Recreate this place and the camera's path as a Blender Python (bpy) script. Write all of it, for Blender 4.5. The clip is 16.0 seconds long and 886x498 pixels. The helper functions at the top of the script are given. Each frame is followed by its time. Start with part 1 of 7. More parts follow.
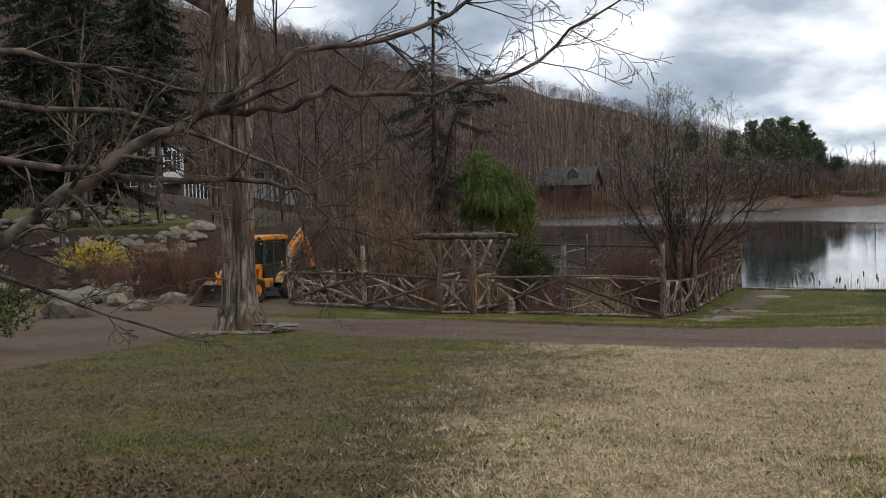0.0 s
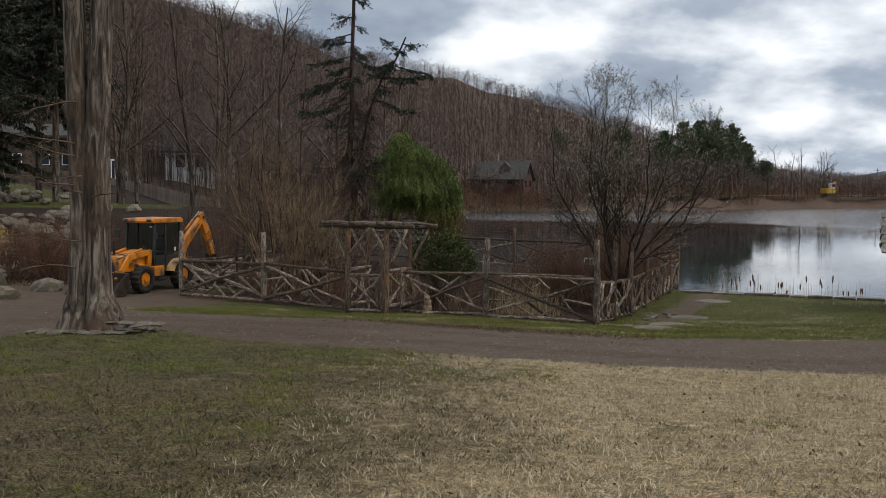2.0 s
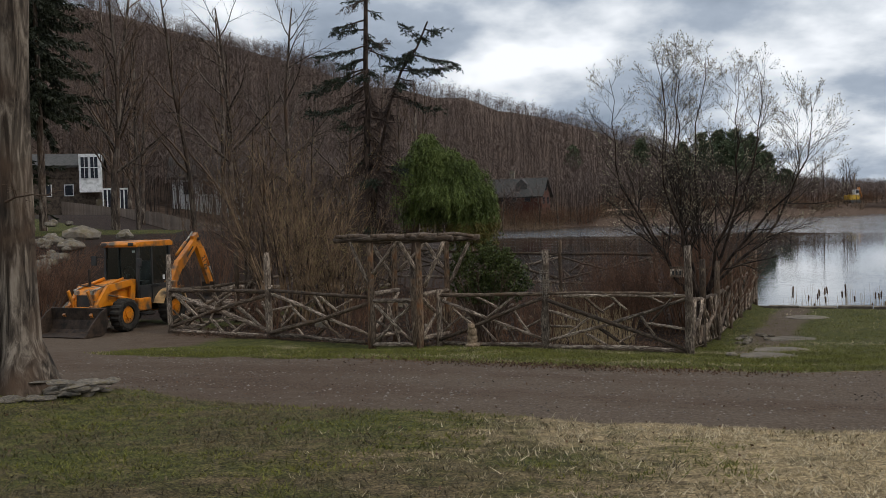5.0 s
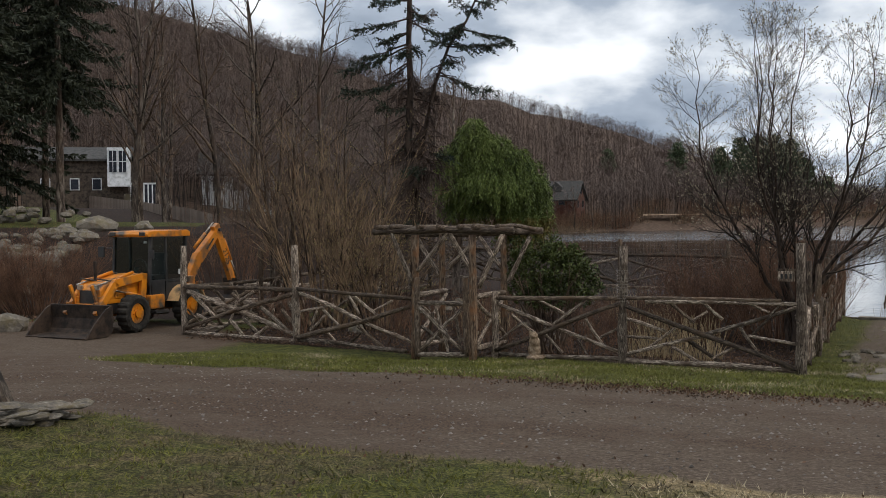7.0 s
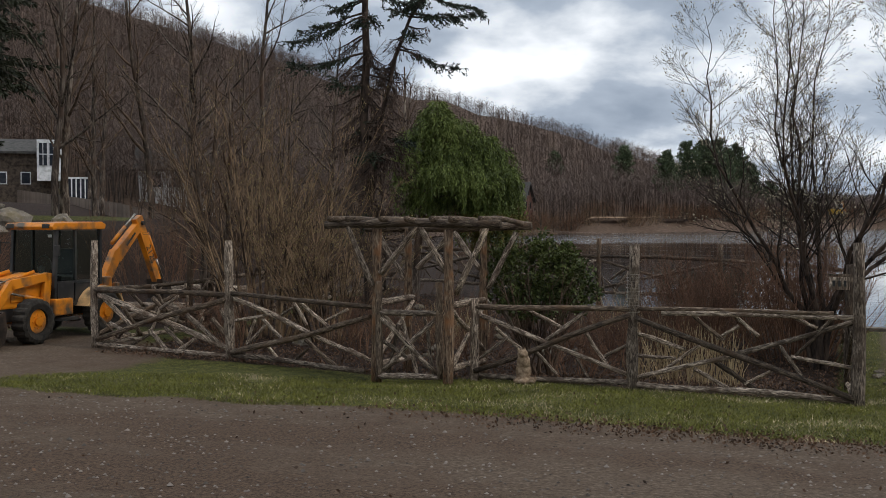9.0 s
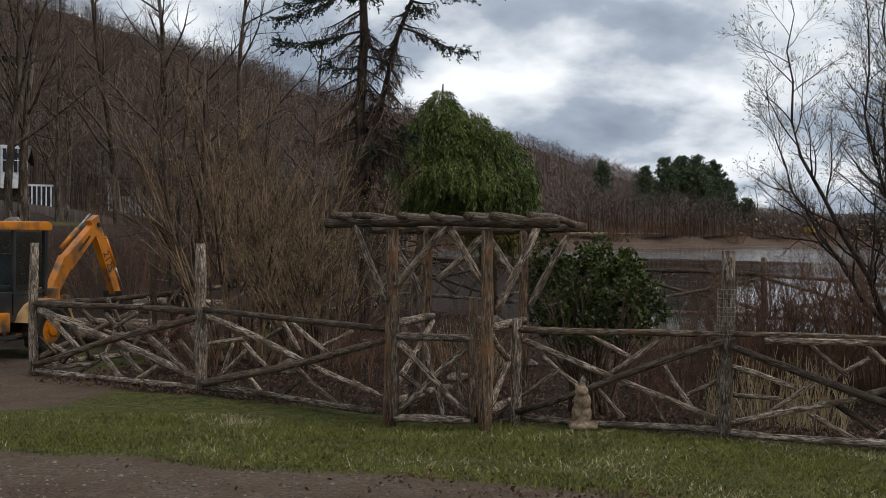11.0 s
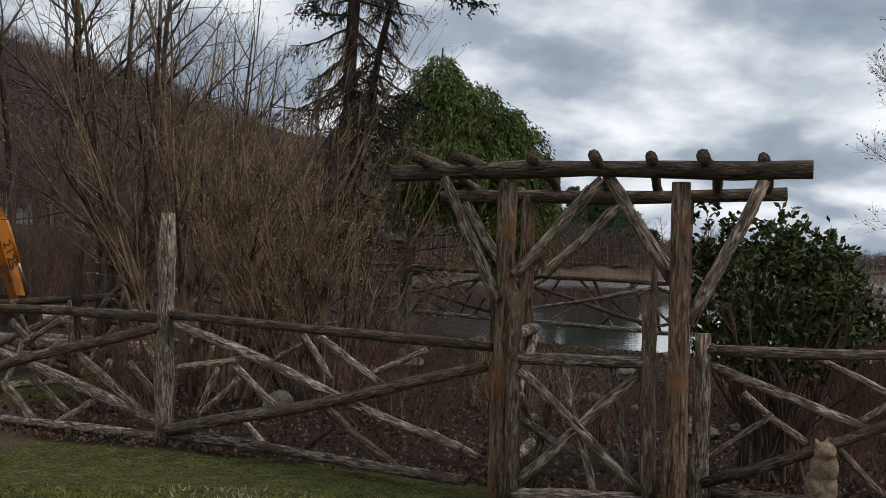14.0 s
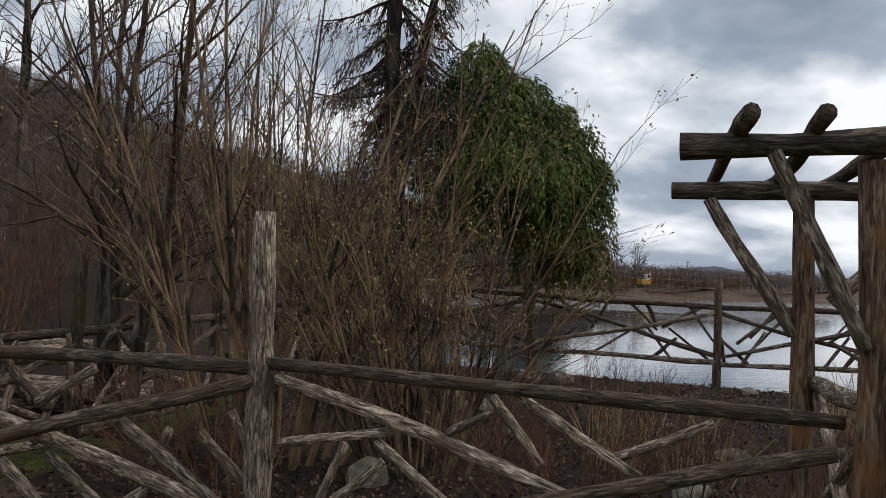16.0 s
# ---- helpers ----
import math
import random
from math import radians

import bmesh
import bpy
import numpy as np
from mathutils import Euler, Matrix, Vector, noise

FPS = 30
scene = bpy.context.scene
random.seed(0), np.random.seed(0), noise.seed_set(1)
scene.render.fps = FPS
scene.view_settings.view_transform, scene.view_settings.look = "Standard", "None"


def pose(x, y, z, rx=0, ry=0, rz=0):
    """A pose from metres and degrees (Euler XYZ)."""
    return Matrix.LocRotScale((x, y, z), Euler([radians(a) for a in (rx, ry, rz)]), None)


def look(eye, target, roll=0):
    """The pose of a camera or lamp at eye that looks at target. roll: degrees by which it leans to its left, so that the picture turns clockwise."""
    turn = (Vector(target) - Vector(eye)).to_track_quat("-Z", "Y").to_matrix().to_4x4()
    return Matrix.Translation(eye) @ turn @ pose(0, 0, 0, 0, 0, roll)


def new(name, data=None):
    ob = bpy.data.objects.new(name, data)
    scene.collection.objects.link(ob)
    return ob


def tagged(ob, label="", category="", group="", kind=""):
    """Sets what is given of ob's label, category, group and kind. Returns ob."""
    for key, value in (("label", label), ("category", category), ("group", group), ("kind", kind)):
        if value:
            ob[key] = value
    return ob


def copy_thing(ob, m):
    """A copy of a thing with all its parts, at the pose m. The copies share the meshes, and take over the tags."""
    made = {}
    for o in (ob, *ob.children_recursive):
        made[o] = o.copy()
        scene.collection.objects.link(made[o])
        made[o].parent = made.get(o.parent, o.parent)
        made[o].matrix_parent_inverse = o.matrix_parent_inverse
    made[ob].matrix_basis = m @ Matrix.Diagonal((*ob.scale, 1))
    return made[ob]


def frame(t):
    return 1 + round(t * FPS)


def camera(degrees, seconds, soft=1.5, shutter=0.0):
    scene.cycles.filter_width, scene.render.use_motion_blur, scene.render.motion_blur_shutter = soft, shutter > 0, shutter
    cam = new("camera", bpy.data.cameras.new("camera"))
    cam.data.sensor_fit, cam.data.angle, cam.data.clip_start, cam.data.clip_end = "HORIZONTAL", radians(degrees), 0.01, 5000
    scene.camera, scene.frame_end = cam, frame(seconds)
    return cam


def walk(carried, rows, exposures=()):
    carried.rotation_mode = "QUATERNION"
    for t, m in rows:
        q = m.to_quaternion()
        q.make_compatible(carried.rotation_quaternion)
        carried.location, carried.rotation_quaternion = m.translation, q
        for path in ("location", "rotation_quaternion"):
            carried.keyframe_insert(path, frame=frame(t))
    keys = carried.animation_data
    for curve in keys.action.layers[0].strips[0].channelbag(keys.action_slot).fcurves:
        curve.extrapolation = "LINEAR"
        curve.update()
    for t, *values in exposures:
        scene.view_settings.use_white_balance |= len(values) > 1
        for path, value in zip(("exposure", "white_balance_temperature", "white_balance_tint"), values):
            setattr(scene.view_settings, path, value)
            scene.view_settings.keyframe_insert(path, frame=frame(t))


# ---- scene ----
cam = camera(46.5, 16.0, soft=0.5)
METRES, EYE, TILT, LEAN, TURN = 28.3, 1.5, -3.5, 0.0, 0.0
ROWS = [
    (0.0, 0.0, 0.0, 0.0, 0.02, 0.67, 1.41),
    (0.5, 0.0056, 0.0288, 0.0008, -2.4, 0.57, 1.93),
    (1.0, 0.0126, 0.0604, 0.0011, -1.09, 0.12, 1.08),
    (1.5, 0.0172, 0.0917, 0.0005, -4.68, 0.12, 0.84),
    (2.0, 0.0206, 0.1234, -0.0001, -3.83, 0.21, -0.27),
    (2.5, 0.0202, 0.1535, -0.0015, -5.15, -0.08, -0.11),
    (3.0, 0.0196, 0.1882, -0.0026, -6.45, 0.06, 0.35),
    (3.5, 0.0174, 0.2205, -0.0044, -7.62, 1.0, 0.38),
    (4.0, 0.015, 0.2543, -0.0039, -6.49, 1.41, 1.13),
    (6.5, 0.0012, 0.4062, -0.0053, -0.05, 1.5, 0.98),
    (7.0, -0.0025, 0.4374, -0.006, -1.37, 1.66, 0.67),
    (7.5, -0.0058, 0.4718, -0.0064, -1.94, 1.43, 0.7),
    (8.0, -0.0068, 0.5016, -0.0048, -2.43, 1.76, 0.16),
    (8.5, -0.0097, 0.5303, -0.0046, -4.64, 1.54, 0.34),
    (9.0, -0.0126, 0.5639, -0.0043, -4.5, 1.71, 0.25),
    (11.5, -0.0346, 0.7175, -0.0057, -7.43, 2.63, -0.68),
    (12.0, -0.0413, 0.7465, -0.0071, -9.62, 2.45, -1.1),
    (12.5, -0.0477, 0.7733, -0.0072, -10.08, 2.63, -1.05),
    (13.0, -0.0564, 0.8026, -0.0092, -11.82, 2.52, -0.74),
    (13.5, -0.0627, 0.8314, -0.0119, -11.59, 3.52, -0.91),
    (14.0, -0.0734, 0.8654, -0.0133, -11.61, 4.14, -1.02),
    (14.5, -0.0849, 0.8966, -0.0114, -10.22, 4.71, -1.66),
    (15.0, -0.0976, 0.9248, -0.0101, -11.13, 5.18, -1.67),
    (15.5, -0.1066, 0.9518, -0.0091, -12.78, 4.99, -1.32),
    (16.0, -0.1167, 0.9809, -0.0074, -15.82, 5.27, -0.92),
]
walk(cam, [(t, pose(0, 0, EYE, TILT, LEAN, TURN) @ pose(METRES * x, METRES * y, METRES * z, 90 + pitch, roll, yaw)) for t, x, y, z, yaw, pitch, roll in ROWS],
     exposures=[(0.0, -0.1), (1.0, -0.02), (2.0, -0.28), (3.5, -0.54), (5.0, -0.36), (7.0, -0.2), (9.0, -0.24), (11.5, -0.38), (13.0, -0.44), (16.0, -0.4)])

# ---- world and sun ----
SUN_AZ, SUN_EL = 112.0, 50.0   # degrees clockwise from +y, above the horizon


def build_world():
    world = bpy.data.worlds.new("overcast_sky")
    scene.world = world
    world.use_nodes = True
    nt = world.node_tree
    nt.nodes.clear()
    n, l = nt.nodes.new, nt.links.new
    out, bg = n("ShaderNodeOutputWorld"), n("ShaderNodeBackground")
    sky = n("ShaderNodeTexSky")
    sky.sky_type = "NISHITA"
    sky.sun_disc = False
    sky.sun_elevation, sky.sun_rotation = radians(SUN_EL), radians(SUN_AZ)
    co, sep = n("ShaderNodeTexCoord"), n("ShaderNodeSeparateXYZ")
    l(co.outputs["Generated"], sep.inputs[0])
    # cloud deck: the view direction laid on a flat layer overhead
    lift = n("ShaderNodeMath"); lift.operation = "ADD"; lift.inputs[1].default_value = 0.36
    up = n("ShaderNodeMath"); up.operation = "MAXIMUM"; up.inputs[1].default_value = 0.0
    l(sep.outputs[2], up.inputs[0]); l(up.outputs[0], lift.inputs[0])
    dx = n("ShaderNodeMath"); dx.operation = "DIVIDE"
    dy = n("ShaderNodeMath"); dy.operation = "DIVIDE"
    l(sep.outputs[0], dx.inputs[0]); l(lift.outputs[0], dx.inputs[1])
    l(sep.outputs[1], dy.inputs[0]); l(lift.outputs[0], dy.inputs[1])
    com = n("ShaderNodeCombineXYZ")
    l(dx.outputs[0], com.inputs[0]); l(dy.outputs[0], com.inputs[1])
    big = n("ShaderNodeTexNoise"); big.inputs["Scale"].default_value = 2.9; big.inputs["Detail"].default_value = 9; big.inputs["Roughness"].default_value = 0.5
    big.inputs["Distortion"].default_value = 0.08
    l(com.outputs[0], big.inputs["Vector"])
    ramp = n("ShaderNodeValToRGB")
    cr = ramp.color_ramp
    cr.elements[0].position, cr.elements[0].color = 0.33, (0.38, 0.46, 0.58, 1)
    cr.elements[1].position, cr.elements[1].color = 0.61, (1.4, 1.45, 1.52, 1)
    e = cr.elements.new(0.45); e.color = (0.56, 0.65, 0.78, 1)
    e = cr.elements.new(0.53); e.color = (0.98, 1.05, 1.14, 1)
    l(big.outputs["Fac"], ramp.inputs[0])
    gaps = n("ShaderNodeTexNoise"); gaps.inputs["Scale"].default_value = 2.1; gaps.inputs["Detail"].default_value = 6
    off = n("ShaderNodeVectorMath"); off.operation = "ADD"; off.inputs[1].default_value = (7.3, 2.1, 4.0)
    l(com.outputs[0], off.inputs[0]); l(off.outputs[0], gaps.inputs["Vector"])
    gr = n("ShaderNodeMapRange"); gr.inputs[1].default_value, gr.inputs[2].default_value = 0.60, 0.72
    gr.inputs[4].default_value = 0.55
    l(gaps.outputs["Fac"], gr.inputs[0])
    sc = n("ShaderNodeMix"); sc.data_type = "RGBA"; sc.blend_type = "MULTIPLY"; sc.inputs[0].default_value = 1
    l(sky.outputs[0], sc.inputs[6]); sc.inputs[7].default_value = (0.1, 0.1, 0.1, 1)
    mix = n("ShaderNodeMix"); mix.data_type = "RGBA"
    l(gr.outputs[0], mix.inputs[0]); l(ramp.outputs[0], mix.inputs[6]); l(sc.outputs[2], mix.inputs[7])
    l(mix.outputs[2], bg.inputs[0])
    zen = n("ShaderNodeMapRange"); zen.inputs[1].default_value, zen.inputs[2].default_value = 0.3, 1.0
    zen.inputs[3].default_value, zen.inputs[4].default_value = 0.9, 1.3
    l(sep.outputs[2], zen.inputs[0]); l(zen.outputs[0], bg.inputs[1])
    l(bg.outputs[0], out.inputs[0])


build_world()
sun = new("sun", bpy.data.lights.new("sun", "SUN"))
sun.data.energy, sun.data.angle, sun.data.color = 1.15, radians(14), (1.0, 0.93, 0.84)
sun.matrix_world = look((100 * math.sin(radians(SUN_AZ)), 100 * math.cos(radians(SUN_AZ)), 100 * math.tan(radians(SUN_EL))), (0, 0, 0))

# ---- materials ----


def brown(c):
    """A colour turned a little browner, as weathered wood and soil are."""
    return (c[0] * 1.07, c[1] * 0.97, c[2] * 0.84)


def material(name, stops, scale=(4, 4, 4), detail=8, rough=0.9, bump=0.4, bump_scale=30.0, stain=None, stain_scale=0.7, rand=0.0, metal=0.0, distortion=0.0, spec=0.3, bump_stretch=None, warm=True):
    """Noise-coloured surface: stops are (position, colour); stain mixes a second colour in large patches; rand varies brightness from object to object."""
    if warm:
        stops = [(p, brown(c)) for p, c in stops]
        stain = brown(stain) if stain else None
    m = bpy.data.materials.new(name)
    m.use_nodes = True
    nt = m.node_tree
    n, l = nt.nodes.new, nt.links.new
    b = nt.nodes["Principled BSDF"]
    b.inputs["Roughness"].default_value, b.inputs["Metallic"].default_value = rough, metal
    b.inputs["Specular IOR Level"].default_value = spec
    co, mp = n("ShaderNodeTexCoord"), n("ShaderNodeMapping")
    mp.inputs["Scale"].default_value = scale
    l(co.outputs["Object"], mp.inputs[0])
    no = n("ShaderNodeTexNoise")
    no.inputs["Scale"].default_value, no.inputs["Detail"].default_value, no.inputs["Distortion"].default_value = 1.0, detail, distortion
    no.inputs["Roughness"].default_value = 0.62
    l(mp.outputs[0], no.inputs["Vector"])
    ramp = n("ShaderNodeValToRGB")
    els = ramp.color_ramp.elements
    while len(els) < len(stops):
        els.new(0.5)
    for el, (p, c) in zip(els, stops):
        el.position, el.color = p, (*c, 1)
    l(no.outputs["Fac"], ramp.inputs[0])
    col = ramp.outputs[0]
    if stain:
        st = n("ShaderNodeTexNoise"); st.inputs["Scale"].default_value = stain_scale; st.inputs["Detail"].default_value = 5
        l(co.outputs["Object"], st.inputs["Vector"])
        mr = n("ShaderNodeMapRange"); mr.inputs[1].default_value, mr.inputs[2].default_value = 0.48, 0.66
        l(st.outputs["Fac"], mr.inputs[0])
        mx = n("ShaderNodeMix"); mx.data_type = "RGBA"
        l(mr.outputs[0], mx.inputs[0]); l(col, mx.inputs[6]); mx.inputs[7].default_value = (*stain, 1)
        col = mx.outputs[2]
    if rand:
        oi = n("ShaderNodeObjectInfo")
        r = n("ShaderNodeMapRange"); r.inputs[3].default_value, r.inputs[4].default_value = 1 - rand, 1 + rand
        l(oi.outputs["Random"], r.inputs[0])
        hv = n("ShaderNodeHueSaturation")
        l(r.outputs[0], hv.inputs["Value"]); l(col, hv.inputs["Color"])
        col = hv.outputs[0]
    l(col, b.inputs["Base Color"])
    if bump:
        m2 = n("ShaderNodeMapping"); m2.inputs["Scale"].default_value = bump_stretch or (bump_scale,) * 3
        l(co.outputs["Object"], m2.inputs[0])
        bn = n("ShaderNodeTexNoise"); bn.inputs["Scale"].default_value = 1; bn.inputs["Detail"].default_value = 6
        l(m2.outputs[0], bn.inputs["Vector"])
        bu = n("ShaderNodeBump"); bu.inputs["Strength"].default_value = bump; bu.inputs["Distance"].default_value = 0.02
        l(bn.outputs["Fac"], bu.inputs["Height"]); l(bu.outputs[0], b.inputs["Normal"])
    return m


def leaf_material(name, c0, c1, rough=0.6):
    """Foliage whose colour varies from leaf to leaf."""
    m = bpy.data.materials.new(name)
    m.use_nodes = True
    nt = m.node_tree
    n, l = nt.nodes.new, nt.links.new
    b = nt.nodes["Principled BSDF"]
    b.inputs["Roughness"].default_value = rough
    b.inputs["Specular IOR Level"].default_value = 0.25
    g, co, no = n("ShaderNodeNewGeometry"), n("ShaderNodeTexCoord"), n("ShaderNodeTexNoise")
    no.inputs["Scale"].default_value = 1.1
    l(co.outputs["Object"], no.inputs["Vector"])
    ad = n("ShaderNodeMath"); ad.operation = "MULTIPLY_ADD"; ad.inputs[1].default_value = 0.6
    l(g.outputs["Random Per Island"], ad.inputs[0]); l(no.outputs["Fac"], ad.inputs[2])
    mr = n("ShaderNodeMapRange"); mr.inputs[1].default_value, mr.inputs[2].default_value = 0.35, 1.05
    l(ad.outputs[0], mr.inputs[0])
    mx = n("ShaderNodeMix"); mx.data_type = "RGBA"
    mx.inputs[6].default_value, mx.inputs[7].default_value = (*c0, 1), (*c1, 1)
    l(mr.outputs[0], mx.inputs[0]); l(mx.outputs[2], b.inputs["Base Color"])
    return m


def paint(name, colour, rough=0.45, dirt=(0.09, 0.07, 0.05), metal=0.0):
    return material(name, [(0.3, tuple(c * 0.8 for c in colour)), (0.6, colour)], (3, 3, 3), rough=rough, bump=0.08, bump_scale=60, stain=dirt, stain_scale=2.3, metal=metal, spec=0.5, warm=False)


M_LOG = material("weathered_log", [(0.36, (0.025, 0.018, 0.014)), (0.5, (0.085, 0.066, 0.053)), (0.66, (0.25, 0.21, 0.172))], (34, 34, 6), bump=1.0, bump_stretch=(80, 80, 11), stain=(0.10, 0.068, 0.045), stain_scale=2.5, rand=0.4, distortion=1.5)
M_STICK = material("grey_stick", [(0.36, (0.03, 0.024, 0.02)), (0.5, (0.185, 0.153, 0.13)), (0.63, (0.54, 0.48, 0.425))], (40, 40, 7), bump=1.0, bump_stretch=(90, 90, 12), stain=(0.09, 0.065, 0.05), stain_scale=3, rand=0.42, distortion=1.5)
M_RED_LOG = material("peeling_cedar_log", [(0.36, (0.03, 0.02, 0.015)), (0.5, (0.15, 0.105, 0.075)), (0.66, (0.34, 0.275, 0.215))], (34, 34, 5), bump=1.0, bump_stretch=(80, 80, 9), stain=(0.25, 0.125, 0.06), stain_scale=3.2, rand=0.12, distortion=1.2)
M_BARK = material("grey_bark", [(0.38, (0.016, 0.012, 0.010)), (0.5, (0.075, 0.06, 0.052)), (0.63, (0.22, 0.195, 0.175))], (7, 7, 1.4), bump=1.0, bump_stretch=(16, 16, 3), stain=(0.07, 0.045, 0.032), stain_scale=0.9, distortion=1.0, rand=0.3)
M_OAK = material("shaggy_oak_bark", [(0.38, (0.02, 0.016, 0.013)), (0.5, (0.095, 0.081, 0.07)), (0.64, (0.27, 0.243, 0.217))], (9, 9, 1.3), bump=1.0, bump_stretch=(20, 20, 2.6), stain=(0.09, 0.062, 0.045), stain_scale=1.3, distortion=1.2)
M_SPRUCE = material("dark_spruce_bark", [(0.38, (0.012, 0.009, 0.008)), (0.62, (0.075, 0.055, 0.045))], (9, 9, 3), bump=0.8, bump_stretch=(18, 18, 6))
M_TWIG = material("brown_twig", [(0.4, (0.045, 0.032, 0.025)), (0.6, (0.15, 0.11, 0.085))], (2, 2, 2), bump=0, rand=0.1)
M_TWIG_DARK = material("dark_twig", [(0.4, (0.014, 0.011, 0.009)), (0.62, (0.06, 0.048, 0.04))], (4, 4, 4), bump=0)
M_TWIG_RED = material("reddish_twig", [(0.4, (0.08, 0.046, 0.034)), (0.6, (0.20, 0.12, 0.082))], (2, 2, 2), bump=0, rand=0.1)
M_TWIG_TAN = material("tan_twig", [(0.4, (0.032, 0.022, 0.016)), (0.62, (0.32, 0.235, 0.16))], (2, 2, 2), bump=0)
M_TWIG_GREY = material("lichen_grey_twig", [(0.42, (0.025, 0.018, 0.015)), (0.64, (0.15, 0.13, 0.115))], (7, 7, 7), bump=0)
M_ROCK = material("grey_rock", [(0.3, (0.065, 0.06, 0.055)), (0.55, (0.165, 0.155, 0.14)), (0.72, (0.33, 0.315, 0.29))], (2.2, 2.2, 2.2), bump=0.8, bump_scale=9, stain=(0.13, 0.115, 0.08), stain_scale=1.7, rand=0.25)
M_STONE = material("lakeside_stone", [(0.3, (0.07, 0.062, 0.055)), (0.6, (0.19, 0.175, 0.155))], (3, 3, 3), bump=0.7, bump_scale=12, rand=0.2)
M_BOARD = material("grey_boards", [(0.38, (0.12, 0.1, 0.09)), (0.62, (0.24, 0.205, 0.185))], (6, 6, 0.8), bump=0.5, bump_scale=20, rand=0.2)
M_SHINGLE = material("old_shingle", [(0.3, (0.09, 0.088, 0.085)), (0.6, (0.25, 0.245, 0.235))], (9, 9, 2), bump=0.7, bump_scale=30, rand=0.3)
M_NEEDLE = leaf_material("dark_needles", (0.008, 0.014, 0.009), (0.028, 0.042, 0.020))
M_DEAD = leaf_material("dead_needles", (0.02, 0.013, 0.01), (0.08, 0.05, 0.035))
M_CEDAR = leaf_material("cypress_green", (0.014, 0.028, 0.006), (0.155, 0.195, 0.045))
M_CEDAR_Y = leaf_material("cypress_yellow", (0.06, 0.055, 0.012), (0.16, 0.125, 0.028))
M_BUSH = leaf_material("evergreen_leaf", (0.015, 0.026, 0.007), (0.09, 0.108, 0.027), 0.55)
M_HEMLOCK = leaf_material("hemlock_green", (0.012, 0.017, 0.009), (0.042, 0.046, 0.024))
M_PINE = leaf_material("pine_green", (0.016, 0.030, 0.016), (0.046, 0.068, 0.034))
# pine green made paler, so that the colour carries the distance haze
M_HAZED_PINE = leaf_material("hazed_pine_green", (0.036, 0.056, 0.03), (0.11, 0.14, 0.068))
M_FORS = leaf_material("forsythia_yellow", (0.30, 0.20, 0.012), (0.62, 0.45, 0.03))
M_CATKIN = leaf_material("pale_catkin", (0.24, 0.20, 0.12), (0.5, 0.45, 0.32))
M_BUD = leaf_material("yellow_bud", (0.20, 0.15, 0.05), (0.36, 0.29, 0.12))
M_STRAW = leaf_material("dead_straw", (0.24, 0.16, 0.085), (0.46, 0.35, 0.20))
M_LITTER = leaf_material("leaf_litter", (0.026, 0.016, 0.01), (0.15, 0.085, 0.05))
M_GRASS_DRY = leaf_material("dry_grass", (0.14, 0.108, 0.064), (0.56, 0.46, 0.295))
# brown thatched blades, darkened to carry the tree shade on the left lawn
M_GRASS_DULL = leaf_material("dull_grass", (0.03, 0.023, 0.013), (0.17, 0.135, 0.072))
M_GRASS = leaf_material("green_grass", (0.036, 0.044, 0.008), (0.175, 0.168, 0.03))
M_ORANGE = paint("worn_yellow_paint", (0.76, 0.25, 0.010))
M_CREAM = paint("faded_orange_paint", (0.72, 0.44, 0.2))
M_BLACK = paint("black_paint", (0.02, 0.02, 0.02), 0.5, (0.05, 0.045, 0.04))
M_TYRE = material("dusty_tyre", [(0.35, (0.012, 0.012, 0.012)), (0.65, (0.045, 0.042, 0.038))], (8, 8, 8), bump=0.4, bump_scale=40, rough=0.85)
M_STEEL = material("scratched_steel", [(0.35, (0.20, 0.19, 0.18)), (0.6, (0.5, 0.5, 0.5))], (9, 9, 9), rough=0.35, bump=0.1, metal=0.9)
M_RUST = material("rusty_steel", [(0.38, (0.014, 0.011, 0.009)), (0.62, (0.06, 0.042, 0.032))], (5, 5, 5), rough=0.7, bump=0.3)
M_WHITE = paint("white_paint", (0.78, 0.78, 0.77), 0.6, (0.5, 0.5, 0.48))
M_REDWALL = material("red_siding", [(0.35, (0.07, 0.031, 0.023)), (0.6, (0.115, 0.05, 0.037))], (2, 2, 2), bump=0.3)
M_ROOF = material("dark_roof", [(0.35, (0.035, 0.037, 0.04)), (0.6, (0.075, 0.077, 0.08))], (3, 3, 3), bump=0.3)
M_HOUSEWALL = material("stone_house_wall", [(0.35, (0.035, 0.028, 0.024)), (0.6, (0.11, 0.092, 0.078))], (3, 3, 3), bump=0.5)


def glass_material():
    m = bpy.data.materials.new("tinted_glass")
    m.use_nodes = True
    b = m.node_tree.nodes["Principled BSDF"]
    b.inputs["Base Color"].default_value = (0.62, 0.7, 0.68, 1)
    b.inputs["Roughness"].default_value = 0.0
    b.inputs["Transmission Weight"].default_value = 1.0
    b.inputs["IOR"].default_value = 1.1
    return m


M_GLASS = glass_material()
M_WINDOW = paint("dark_window", (0.03, 0.035, 0.045), 0.1, (0.05, 0.05, 0.06))


